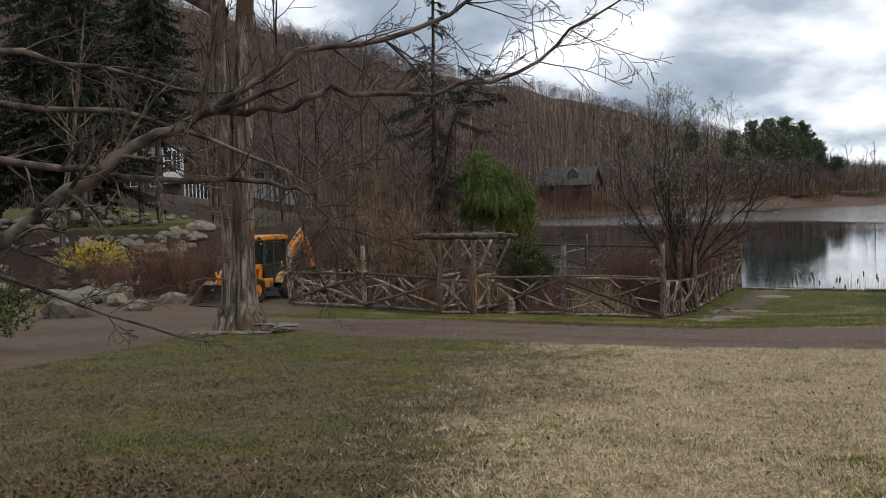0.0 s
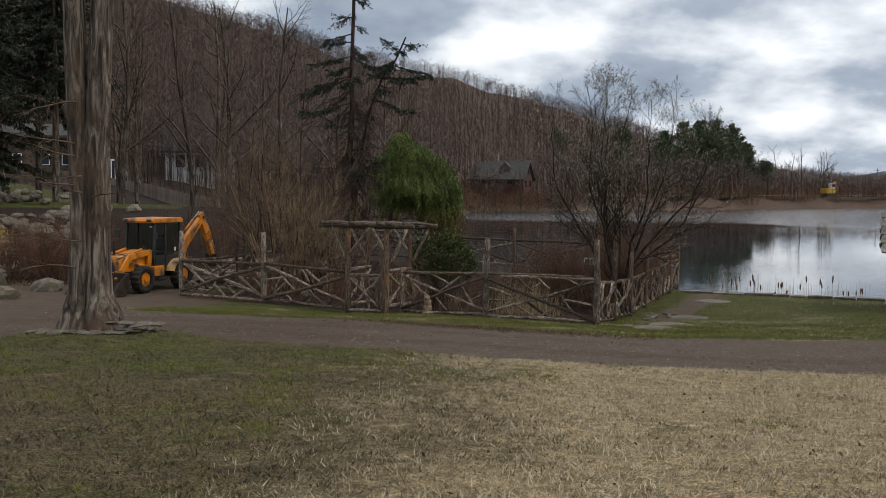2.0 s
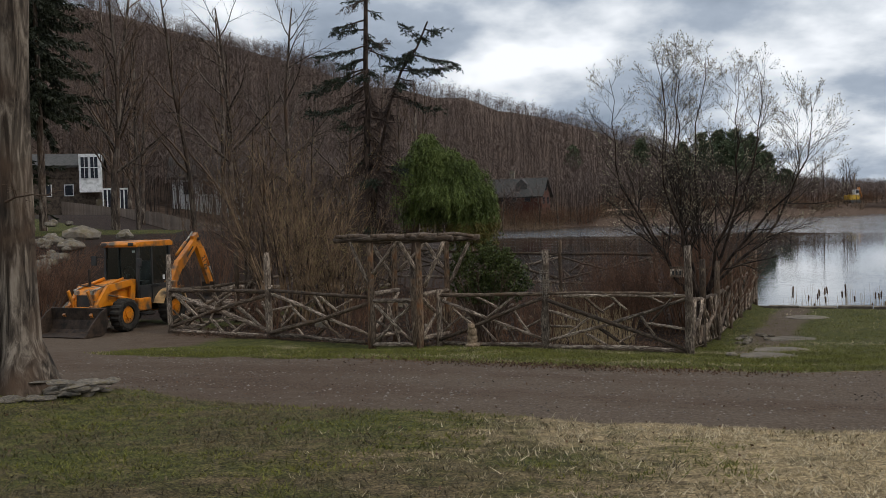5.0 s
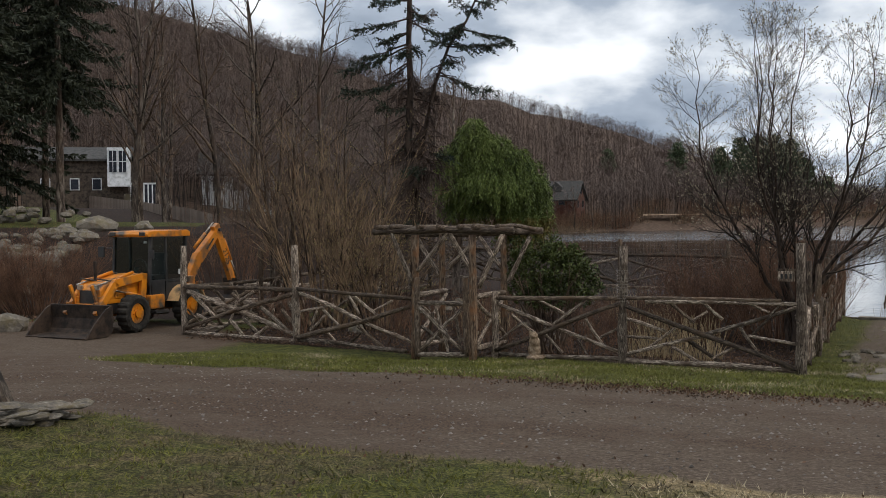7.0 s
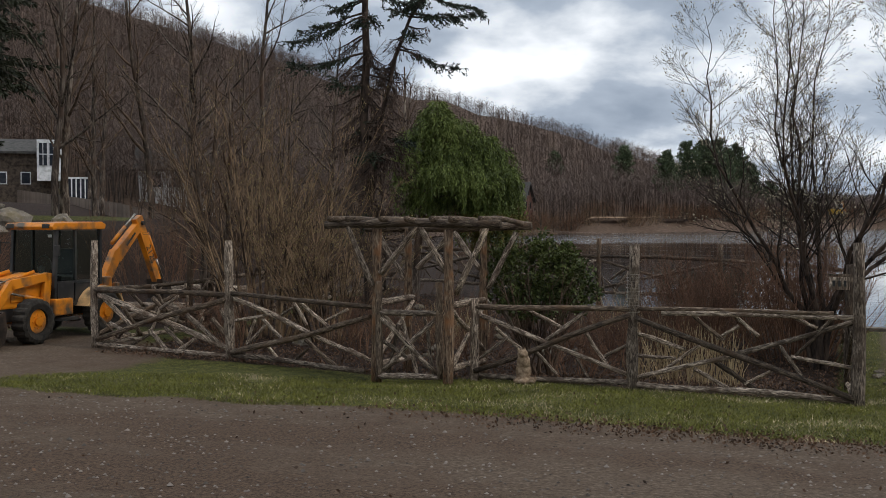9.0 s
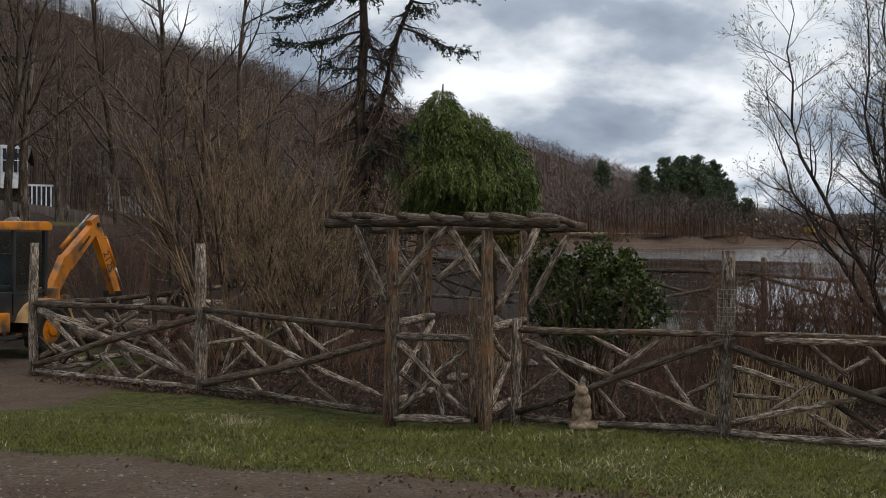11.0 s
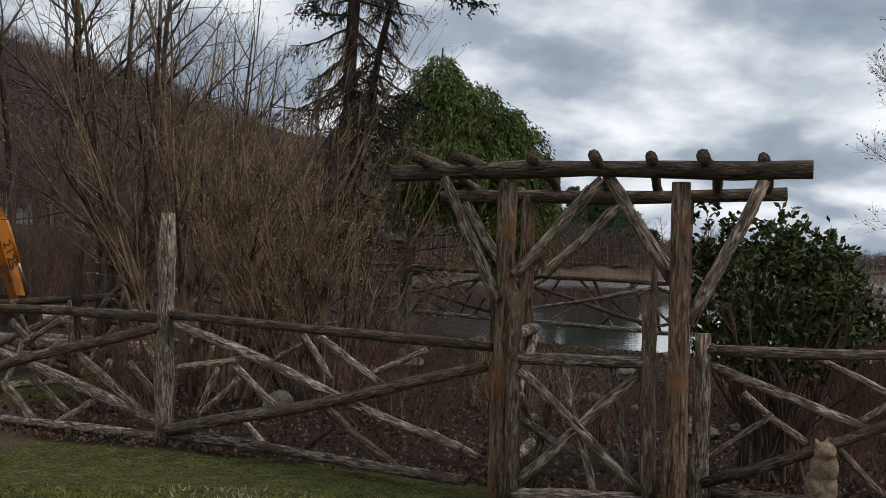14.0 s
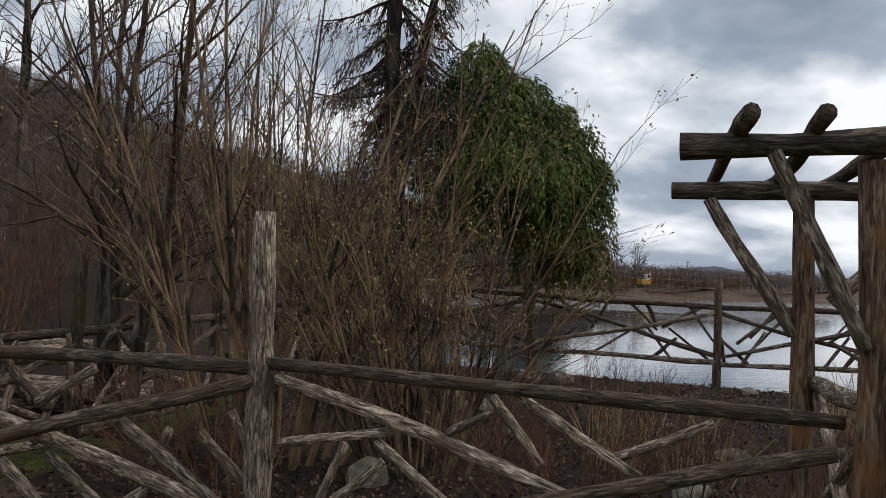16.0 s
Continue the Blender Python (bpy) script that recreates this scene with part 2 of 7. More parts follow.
def water_material():
    m = bpy.data.materials.new("lake_water")
    m.use_nodes = True
    nt = m.node_tree
    n, l = nt.nodes.new, nt.links.new
    b = nt.nodes["Principled BSDF"]
    b.inputs["Base Color"].default_value = (0.018, 0.022, 0.024, 1)
    b.inputs["Roughness"].default_value = 0.04
    b.inputs["IOR"].default_value = 1.33
    b.inputs["Specular IOR Level"].default_value = 0.6
    co, mp = n("ShaderNodeTexCoord"), n("ShaderNodeMapping")
    mp.inputs["Scale"].default_value = (0.9, 2.6, 1)
    mp.inputs["Rotation"].default_value = (0, 0, 0.3)
    l(co.outputs["Object"], mp.inputs[0])
    a = n("ShaderNodeTexNoise"); a.inputs["Scale"].default_value = 1.5; a.inputs["Detail"].default_value = 3
    l(mp.outputs[0], a.inputs["Vector"])
    # ruffled and calm patches of wind
    p = n("ShaderNodeTexNoise"); p.inputs["Scale"].default_value = 0.018; p.inputs["Detail"].default_value = 3
    l(co.outputs["Object"], p.inputs["Vector"])
    pr = n("ShaderNodeMapRange"); pr.inputs[1].default_value, pr.inputs[2].default_value = 0.45, 0.65
    pr.inputs[3].default_value, pr.inputs[4].default_value = 0.02, 0.12
    l(p.outputs["Fac"], pr.inputs[0])
    # a breeze roughens the water towards the far shore
    sp = n("ShaderNodeSeparateXYZ"); l(co.outputs["Object"], sp.inputs[0])
    fx = n("ShaderNodeMath"); fx.operation = "MULTIPLY_ADD"; fx.inputs[1].default_value = 0.35; l(sp.outputs[0], fx.inputs[0]); l(sp.outputs[1], fx.inputs[2])
    fz = n("ShaderNodeMath"); fz.operation = "MULTIPLY_ADD"; fz.inputs[1].default_value = 40.0; l(p.outputs["Fac"], fz.inputs[0]); l(fx.outputs[0], fz.inputs[2])
    fr = n("ShaderNodeMapRange"); fr.inputs[1].default_value, fr.inputs[2].default_value = 172.0, 192.0
    fr.inputs[4].default_value = 0.9
    l(fz.outputs[0], fr.inputs[0])
    sm = n("ShaderNodeMath"); sm.operation = "ADD"; l(pr.outputs[0], sm.inputs[0]); l(fr.outputs[0], sm.inputs[1])
    bu = n("ShaderNodeBump"); bu.inputs["Distance"].default_value = 0.08
    l(sm.outputs[0], bu.inputs["Strength"]); l(a.outputs["Fac"], bu.inputs["Height"])
    l(bu.outputs[0], b.inputs["Normal"])
    return m


def ground_material():
    """Lawn, dirt road, garden soil and woodland floor on one sheet, told apart by the vertex weights road, green, soil and wood."""
    m = bpy.data.materials.new("ground")
    m.use_nodes = True
    nt = m.node_tree
    n, l = nt.nodes.new, nt.links.new
    b = nt.nodes["Principled BSDF"]
    b.inputs["Roughness"].default_value = 0.95
    b.inputs["Specular IOR Level"].default_value = 0.15
    co = n("ShaderNodeTexCoord")

    def noise_tex(scale, detail=6, rough=0.6):
        t = n("ShaderNodeTexNoise")
        t.inputs["Scale"].default_value, t.inputs["Detail"].default_value, t.inputs["Roughness"].default_value = scale, detail, rough
        l(co.outputs["Object"], t.inputs["Vector"])
        return t.outputs["Fac"]

    def ramp(fac, stops):
        r = n("ShaderNodeValToRGB")
        els = r.color_ramp.elements
        while len(els) < len(stops):
            els.new(0.5)
        for el, (p, c) in zip(els, stops):
            el.position, el.color = p, (*brown(c), 1)
        l(fac, r.inputs[0])
        return r.outputs[0]

    def weight(name, fine, spread, lo=0.35, hi=0.65):
        a = n("ShaderNodeAttribute"); a.attribute_name = name
        s = n("ShaderNodeMath"); s.operation = "SUBTRACT"; l(fine, s.inputs[0]); s.inputs[1].default_value = 0.5
        k = n("ShaderNodeMath"); k.operation = "MULTIPLY_ADD"; k.inputs[1].default_value = spread
        l(s.outputs[0], k.inputs[0]); l(a.outputs["Fac"], k.inputs[2])
        r = n("ShaderNodeMapRange"); r.inputs[1].default_value, r.inputs[2].default_value = lo, hi
        l(k.outputs[0], r.inputs[0])
        return r.outputs[0]

    def mix(fac, a, c):
        x = n("ShaderNodeMix"); x.data_type = "RGBA"
        l(fac, x.inputs[0]); l(a, x.inputs[6]); l(c, x.inputs[7])
        return x.outputs[2]

    fine, mid, huge = noise_tex(38, 8, 0.7), noise_tex(2.3, 8, 0.65), noise_tex(0.55, 5)
    dry = ramp(fine, [(0.36, (0.08, 0.06, 0.036)), (0.5, (0.27, 0.22, 0.135)), (0.62, (0.5, 0.42, 0.275))])
    green = ramp(fine, [(0.38, (0.015, 0.020, 0.006)), (0.5, (0.058, 0.068, 0.018)), (0.62, (0.155, 0.155, 0.045))])
    dirt = ramp(noise_tex(24, 10, 0.75), [(0.35, (0.045, 0.034, 0.028)), (0.5, (0.092, 0.073, 0.059)), (0.7, (0.2, 0.168, 0.14))])
    dirt2 = ramp(fine, [(0.38, (0.03, 0.021, 0.016)), (0.62, (0.12, 0.088, 0.068))])
    soil = ramp(noise_tex(22, 9, 0.7), [(0.34, (0.006, 0.004, 0.003)), (0.5, (0.02, 0.0125, 0.0095)), (0.68, (0.065, 0.042, 0.031))])
    wood = ramp(noise_tex(1.4, 9, 0.7), [(0.3, (0.05, 0.036, 0.029)), (0.5, (0.1, 0.072, 0.058)), (0.7, (0.17, 0.13, 0.105))])
    # brown dead grass, its colour also darkened for the shade under the trees
    thatch_shade = ramp(fine, [(0.38, (0.022, 0.017, 0.010)), (0.5, (0.08, 0.063, 0.034)), (0.62, (0.19, 0.155, 0.088))])
    lawn = mix(weight("green", mid, 1.7, 0.22, 0.72), mix(weight("thatch_shade", mid, 1.3, 0.05, 0.95), dry, thatch_shade), green)
    mottle = n("ShaderNodeMapRange"); mottle.inputs[1].default_value, mottle.inputs[2].default_value = 0.36, 0.64
    mottle.inputs[3].default_value, mottle.inputs[4].default_value = 0.45, 1.2
    l(noise_tex(6.5, 7, 0.68), mottle.inputs[0])
    hv = n("ShaderNodeHueSaturation"); l(mottle.outputs[0], hv.inputs["Value"]); l(lawn, hv.inputs["Color"])
    lawn = hv.outputs[0]
    tracks = mix(weight("track", mid, 1.2), dirt, dirt2)
    c = mix(weight("soil", mid, 0.9), lawn, soil)
    c = mix(weight("road", mid, 0.75), c, tracks)
    c = mix(weight("wood", huge, 0.7), c, wood)
    l(c, b.inputs["Base Color"])
    bu = n("ShaderNodeBump"); bu.inputs["Strength"].default_value = 0.6; bu.inputs["Distance"].default_value = 0.02
    l(fine, bu.inputs["Height"]); l(bu.outputs[0], b.inputs["Normal"])
    return m


M_WATER, M_GROUND = water_material(), ground_material()

# ---- helpers for building ----


class Acc:
    """Gathers tubes and leaves for one mesh."""

    def __init__(self):
        self.v, self.f = [], []

    def tube(self, pts, radii, sides=5, cap=False):
        base = len(self.v)
        k = len(pts)
        for i in range(k):
            d = pts[min(i + 1, k - 1)] - pts[max(i - 1, 0)]
            d.normalize()
            a = d.orthogonal().normalized() if abs(d.z) > 0.95 else Vector((-d.y, d.x, 0)).normalized()
            c = d.cross(a)
            for s in range(sides):
                w = 2 * math.pi * s / sides
                self.v.append(pts[i] + (a * math.cos(w) + c * math.sin(w)) * radii[i])
        for i in range(k - 1):
            for s in range(sides):
                p, q = base + i * sides + s, base + i * sides + (s + 1) % sides
                self.f.append((p, q, q + sides, p + sides))
        if cap:
            self.f.append(tuple(base + s for s in range(sides))[::-1])
            self.f.append(tuple(base + (k - 1) * sides + s for s in range(sides)))

    def leaf(self, p, d, size, width):
        """A small pointed leaf or needle tuft along d."""
        s = Vector((random.uniform(-1, 1), random.uniform(-1, 1), random.uniform(-1, 1))).cross(d)
        if s.length < 1e-4:
            return
        s = s.normalized() * width
        base = len(self.v)
        self.v += [p, p + d * size * 0.5 + s, p + d * size, p + d * size * 0.5 - s]
        self.f.append((base, base + 1, base + 2, base + 3))

    def mesh(self, name, smooth=True):
        me = bpy.data.meshes.new(name)
        me.from_pydata([tuple(v) for v in self.v], [], self.f)
        if smooth:
            me.polygons.foreach_set("use_smooth", [True] * len(me.polygons))
        me.update()
        return me


def empty(name, at=(0, 0, 0), rz=0.0):
    ob = new(name)
    ob.empty_display_size = 0.2
    ob.matrix_world = pose(*at, 0, 0, rz)
    return ob


def child(name, me, mat, parent, label="", m=None):
    """Links a mesh as one part under a thing; the mesh is in the thing's own space."""
    if isinstance(me, tuple):
        me, m = me
    ob = new(name, me)
    if mat and not me.materials:
        me.materials.append(mat)
    ob.parent = parent
    if m is not None:
        ob.matrix_basis = m
    if label:
        ob["label"] = label
    return ob


def part(name, bm, mat, parent, label="", m=None, bevel=0.0, smooth=False):
    if bevel:
        bmesh.ops.bevel(bm, geom=list(bm.edges), offset=bevel, segments=2, affect="EDGES", profile=0.6)
    me = bpy.data.meshes.new(name)
    bm.to_mesh(me)
    bm.free()
    if smooth:
        me.polygons.foreach_set("use_smooth", [True] * len(me.polygons))
    return child(name, me, mat, parent, label, m)


def box(sx, sy, sz, at=(0, 0, 0), rot=(0, 0, 0), bm=None):
    bm = bm or bmesh.new()
    bmesh.ops.create_cube(bm, size=1, matrix=pose(*at, *rot) @ Matrix.Diagonal((sx, sy, sz, 1)))
    return bm


def cyl(r, h, at=(0, 0, 0), rot=(0, 0, 0), seg=20, bm=None, r2=None):
    bm = bm or bmesh.new()
    bmesh.ops.create_cone(bm, cap_ends=True, segments=seg, radius1=r, radius2=r if r2 is None else r2, depth=h, matrix=pose(*at, *rot))
    return bm


def prism(profile, width, axis="x", bm=None):
    """A closed outline, in the plane across the axis, pulled out to a width about 0."""
    bm = bm or bmesh.new()
    rings = []
    for s in (-0.5, 0.5):
        ring = []
        for a, b in profile:
            co = (s * width, a, b) if axis == "x" else (a, s * width, b)
            ring.append(bm.verts.new(co))
        rings.append(ring)
    k = len(profile)
    for i in range(k):
        bm.faces.new((rings[0][i], rings[0][(i + 1) % k], rings[1][(i + 1) % k], rings[1][i]))
    bm.faces.new(rings[0][::-1]); bm.faces.new(rings[1])
    bmesh.ops.recalc_face_normals(bm, faces=bm.faces)
    return bm


def log_mesh(name, a, b, r0, r1=None, sides=9, rings=7, wob=0.25, bend=0.02):
    """A crooked, knotty log with cut ends, along its own z axis, and the pose that lays it from a to b."""
    a, b = Vector(a), Vector(b)
    lay = Matrix.Translation(a) @ (b - a).to_track_quat("Z", "Y").to_matrix().to_4x4()
    a, b = Vector((0, 0, 0)), Vector((0, 0, (b - a).length))
    r1 = r0 if r1 is None else r1
    acc = Acc()
    d = (b - a)
    n1 = d.orthogonal().normalized()
    n2 = d.normalized().cross(n1)
    ph, ph2 = random.uniform(0, 6.28), random.uniform(0, 6.28)
    pts, rad = [], []
    for i in range(rings):
        t = i / (rings - 1)
        off = (n1 * math.sin(t * 3.1 + ph) + n2 * math.sin(t * 4.3 + ph2)) * bend * d.length * 0.5 * math.sin(math.pi * t)
        pts.append(a + d * t + off)
        rad.append((r0 + (r1 - r0) * t) * (1 + random.uniform(-0.09, 0.09)))
    acc.tube(pts, rad, sides, cap=True)
    for i in range(len(acc.v)):
        ring = i // sides
        c = pts[min(ring, rings - 1)]
        acc.v[i] = c + (acc.v[i] - c) * (1 + random.uniform(-wob, wob) * 0.5)
    return acc.mesh(name), lay


# ---- the lie of the land ----
CORNER = Vector((6.2, 29.3))
U, V = Vector((-0.9, 0.436)), Vector((0.436, 0.9))
LAKE_Z = -3.0


def smooth01(x):
    x = min(1.0, max(0.0, x))
    return x * x * (3 - 2 * x)


def lerp_table(x, table):
    if x <= table[0][0]:
        return table[0][1]
    for (x0, y0), (x1, y1) in zip(table, table[1:]):
        if x <= x1:
            return y0 + (y1 - y0) * (x - x0) / (x1 - x0)
    return table[-1][1]


LEFT_SHORE = [(40, -3.0), (48, 1.0), (60, 4.0), (100, 7.5), (205, 17.5), (212, 24), (222, 40), (245, 70), (300, 140), (330, 200), (360, 330), (400, 700)]


def lake_depth(x, y):
    """Metres inside the lake's edge (negative on land)."""
    near = 0.436 * x + 0.9 * y - 42.0
    left = (x - lerp_table(y, LEFT_SHORE)) * (0.95 if y < 205 else 0.55)
    return min(near, left)


HILL_START = [(-60, 380), (-26, 335), (-20, 300), (-12, 245), (-7, 225), (-3, 180), (1, 150), (8, 140), (20, 140), (60, 130)]
HILL_ANGLE = [(-60, 0.2), (-30, 0.35), (-25, 0.5), (-21.5, 1.0), (-17.5, 2.1), (-11.4, 4.5), (-4.6, 6.3), (1.1, 7.4), (9.2, 9.2), (14, 10.6), (23, 12.0), (60, 12.0)]


def near_land(x, y):
    z = -0.0635 * min(y, 33.0) - 0.002 * max(0.0, min(y, 46.0) - 33.0)
    z += 0.17 * math.exp(-((x + 4.3) ** 2 + (y - 21.5) ** 2) / 2.6)   # root mound of the old tree
    z -= 0.12 * math.exp(-((x + 0.1) ** 2 + (y - 31.5) ** 2) / 1.7)   # worn hollow at the gate
    a, b = (x - CORNER.x) * U.x + (y - CORNER.y) * U.y, (x - CORNER.x) * V.x + (y - CORNER.y) * V.y
    z += 0.34 * smooth01((b - 3.5) / 7.5) * smooth01((a + 0.6) / 1.6) * (1 - smooth01((b - 16) / 6))   # the garden rises to its lake end
    z -= (0.0014 if x > 0 else 0.0004) * max(0.0, min(y, 30.0)) * max(-10.0, min(x, 7.0))
    return z


def ground_z(x, y):
    z = near_land(x, y)
    r = math.hypot(x, y)
    az = math.degrees(math.atan2(-x, y))
    # stony bank up to the upper lawn
    side = smooth01((-x - 6.0 + (y - 40) * 0.28) / 4.0)
    back = smooth01((y - 58) / 25)
    z += side * (1.75 * smooth01((y - 41.5) / 7.0) + 0.4 * smooth01((y - 48.5) / 10.0)) * (1 - back) + back * max(0.0, min(3.5, 0.2 * (-x - 8.5)))
    z += smooth01((y - 70) / 60.0) * 2.6 * (1 - side)
    if y > 60:
        r0 = lerp_table(az, HILL_START)
        top = (r0 + 260) * math.tan(radians(lerp_table(az, HILL_ANGLE) * 1.01))
        k = min(1.0, max(0.0, (r - r0) / 260.0))
        z += (k ** 1.12) * top + 2.0 * noise.noise((x * 0.012, y * 0.012, 0)) * k
        if r > r0 + 260:
            z -= (r - r0 - 260) * 0.02
    d = lake_depth(x, y)
    near = 0.436 * x + 0.9 * y - 42.0
    if d > -6 and near > 2.0:
        z = z + (LAKE_Z + 0.25 - z) * smooth01((d + 6) / 5.8)
    if d > 0:
        z = LAKE_Z - 0.35 - min(d, 6.0) * 0.25
    return z


def fp(a, b, h=0.0):
    """A place in the garden: a metres along the front fence from its corner, b metres behind it, h above the ground."""
    p = CORNER + U * a + V * b
    return Vector((p.x, p.y, ground_z(p.x, p.y) + h))


ROAD_NEAR = [(-40, 4.0), (-12, 11.0), (-8, 13.2), (-6.6, 15.6), (-6.1, 18.6), (-5.4, 20.8), (-4.2, 22.6), (-3.2, 22.4), (-1.3, 21.0), (0.6, 20.0), (2.3, 19.2), (4.8, 18.0), (7.5, 17.6), (14, 17.0), (60, 14.0)]
ROAD_FAR = [(-40, 24.0), (-12, 30.0), (-7.5, 31.8), (-5.6, 30.2), (-4.4, 29.2), (-2.1, 28.3), (1.2, 27.0), (3.9, 25.6), (5.7, 24.8), (12, 24.0), (60, 22.0)]


def zone_weights(x, y):
    """road, green, soil, wood, track, thatch."""
    wob = 0.35 * noise.noise((x * 0.7, y * 0.7, 3.0))
    d = min(y - lerp_table(x, ROAD_NEAR), lerp_table(x, ROAD_FAR) - y) + wob
    road = smooth01(d / 0.9 + 0.5)
    # the parking patch in front of the digger
    dd = math.hypot((x + 9.2) / 1.2, y - 34.3)
    road = max(road, smooth01((5.2 - dd) / 1.5 + wob * 0.4))
    drift = 1.3 * noise.noise((x * 0.3, y * 0.3, 4)) + 0.7 * noise.noise((x * 0.9, y * 0.9, 14))
    # left side of the lawn: browner grass with tree shade painted in
    thatch_shade = smooth01((-0.9 + 0.13 * y - x + drift) / (2.2 + 0.12 * y) + 0.5)
    green = 0.06 + 0.24 * thatch_shade + 0.24 * smooth01((y - 15) / 3) * (0.4 + 0.6 * thatch_shade) + 0.32 * noise.noise((x * 0.5, y * 0.5, 8))
    if y > lerp_table(x, ROAD_FAR):
        green = 0.92
    q = Vector((x, y)) - CORNER
    a, b = q.dot(U), q.dot(V)
    soil = smooth01((min(a, 12.7 - a, b + 0.1, 13.2 - b) + 0.1) / 0.5)
    if -2.2 < a < -0.4 and b > -1.0:
        road = max(road, 0.66 * smooth01((b + 1.0) / 1.5) * (1 - smooth01((abs(a + 1.2 + 0.5 * wob) - 0.3) / 0.6)))
    if y > 36 and a > 13.0:
        soil = max(soil, 0.9 * (1 - smooth01((y - 52) / 3)) * smooth01((y - 38) / 2))
    az = math.degrees(math.atan2(-x, y))
    r = math.hypot(x, y)
    if y > 46 and lake_depth(x, y) < 0 and not (x < -8.5 and 48.5 < y < 82) and not (x > 9 and y < 46):
        soil = max(soil, 0.95 * smooth01((y - 46) / 2))
    wood = smooth01((r - lerp_table(az, HILL_START) + 25) / 15) if y > 40 else 0.0
    lane = (y - lerp_table(x, ROAD_NEAR)) / max(1.0, lerp_table(x, ROAD_FAR) - lerp_table(x, ROAD_NEAR))
    if y > 185:
        wood = 1.0
    track = 0.42 + 0.3 * (math.exp(-((lane - 0.3) / 0.08) ** 2) + math.exp(-((lane - 0.68) / 0.08) ** 2)) * smooth01((x + 8) / 3) - 0.2 * smooth01((x - 2) / 4) + 0.3 * noise.noise((x * 0.25, y * 0.25, 21))
    return road, green, soil, wood, track, thatch_shade


def axis(lo, hi, fine_lo, fine_hi, step):
    pts, p, s = [], fine_lo, step
    while p > lo:
        pts.append(p); p -= s; s *= 1.12
    pts.append(lo)
    pts = pts[::-1]
    p, s = fine_lo + step, step
    while p < fine_hi:
        pts.append(p); p += step
    while p < hi:
        pts.append(p); p += s; s *= 1.08
    pts.append(hi)
    return pts


def build_ground():
    xs, ys = axis(-900, 1400, -13, 15, 0.3), axis(-200, 1600, 2, 47, 0.3)
    nx = len(xs)
    verts = [(x, y, ground_z(x, y) + 0.02 * noise.noise((x * 1.3, y * 1.3, 0))) for y in ys for x in xs]
    faces = [(j * nx + i, j * nx + i + 1, (j + 1) * nx + i + 1, (j + 1) * nx + i) for j in range(len(ys) - 1) for i in range(nx - 1)]
    me = bpy.data.meshes.new("ground")
    me.from_pydata(verts, [], faces)
    me.polygons.foreach_set("use_smooth", [True] * len(faces))
    w = [zone_weights(v[0], v[1]) for v in verts]
    for k, key in enumerate(("road", "green", "soil", "wood", "track", "thatch_shade")):
        at = me.attributes.new(key, "FLOAT", "POINT")
        at.data.foreach_set("value", [a[k] for a in w])
    me.materials.append(M_GROUND)
    tagged(new("ground", me), "sloping dry lawn, dirt drive and brown wooded hillside", "ground", kind="structure")


build_ground()


def build_lake():
    bm = bmesh.new()
    for x, y in ((-30, 38), (1400, -640), (1400, 1000), (-30, 1000)):
        bm.verts.new((x, y, LAKE_Z))
    bm.faces.new(bm.verts)
    bmesh.ops.recalc_face_normals(bm, faces=bm.faces)
    me = bpy.data.meshes.new("water")
    bm.to_mesh(me); bm.free()
    me.materials.append(M_WATER)
    ob = tagged(new("water", me), "calm grey lake mirroring the hill and clouds", "lake", kind="structure")
    if me.polygons[0].normal.z < 0:
        me.flip_normals()
    return ob


build_lake()

# ---- the rustic garden fence ----
L_FENCE = "rustic fence of weathered peeled logs with crossed sticks"


def log_part(name, a, b, r0, r1, mat, parent, origin, bend=0.02, sides=9, label=""):
    o = Vector(origin)
    return child(name, log_mesh(name, Vector(a) - o, Vector(b) - o, r0, r1, sides=sides, bend=bend), mat, parent, label)


def fence_post(parent, o, a, b, h, r=0.075, mat=None):
    p = fp(a, b)
    lean = Vector((random.uniform(-0.03, 0.03), random.uniform(-0.03, 0.03), 0))
    log_part("post", p - Vector((0, 0, 0.15)), p + lean + Vector((0, 0, h)), r, r * 0.85, mat or M_LOG, parent, o, 0.012)


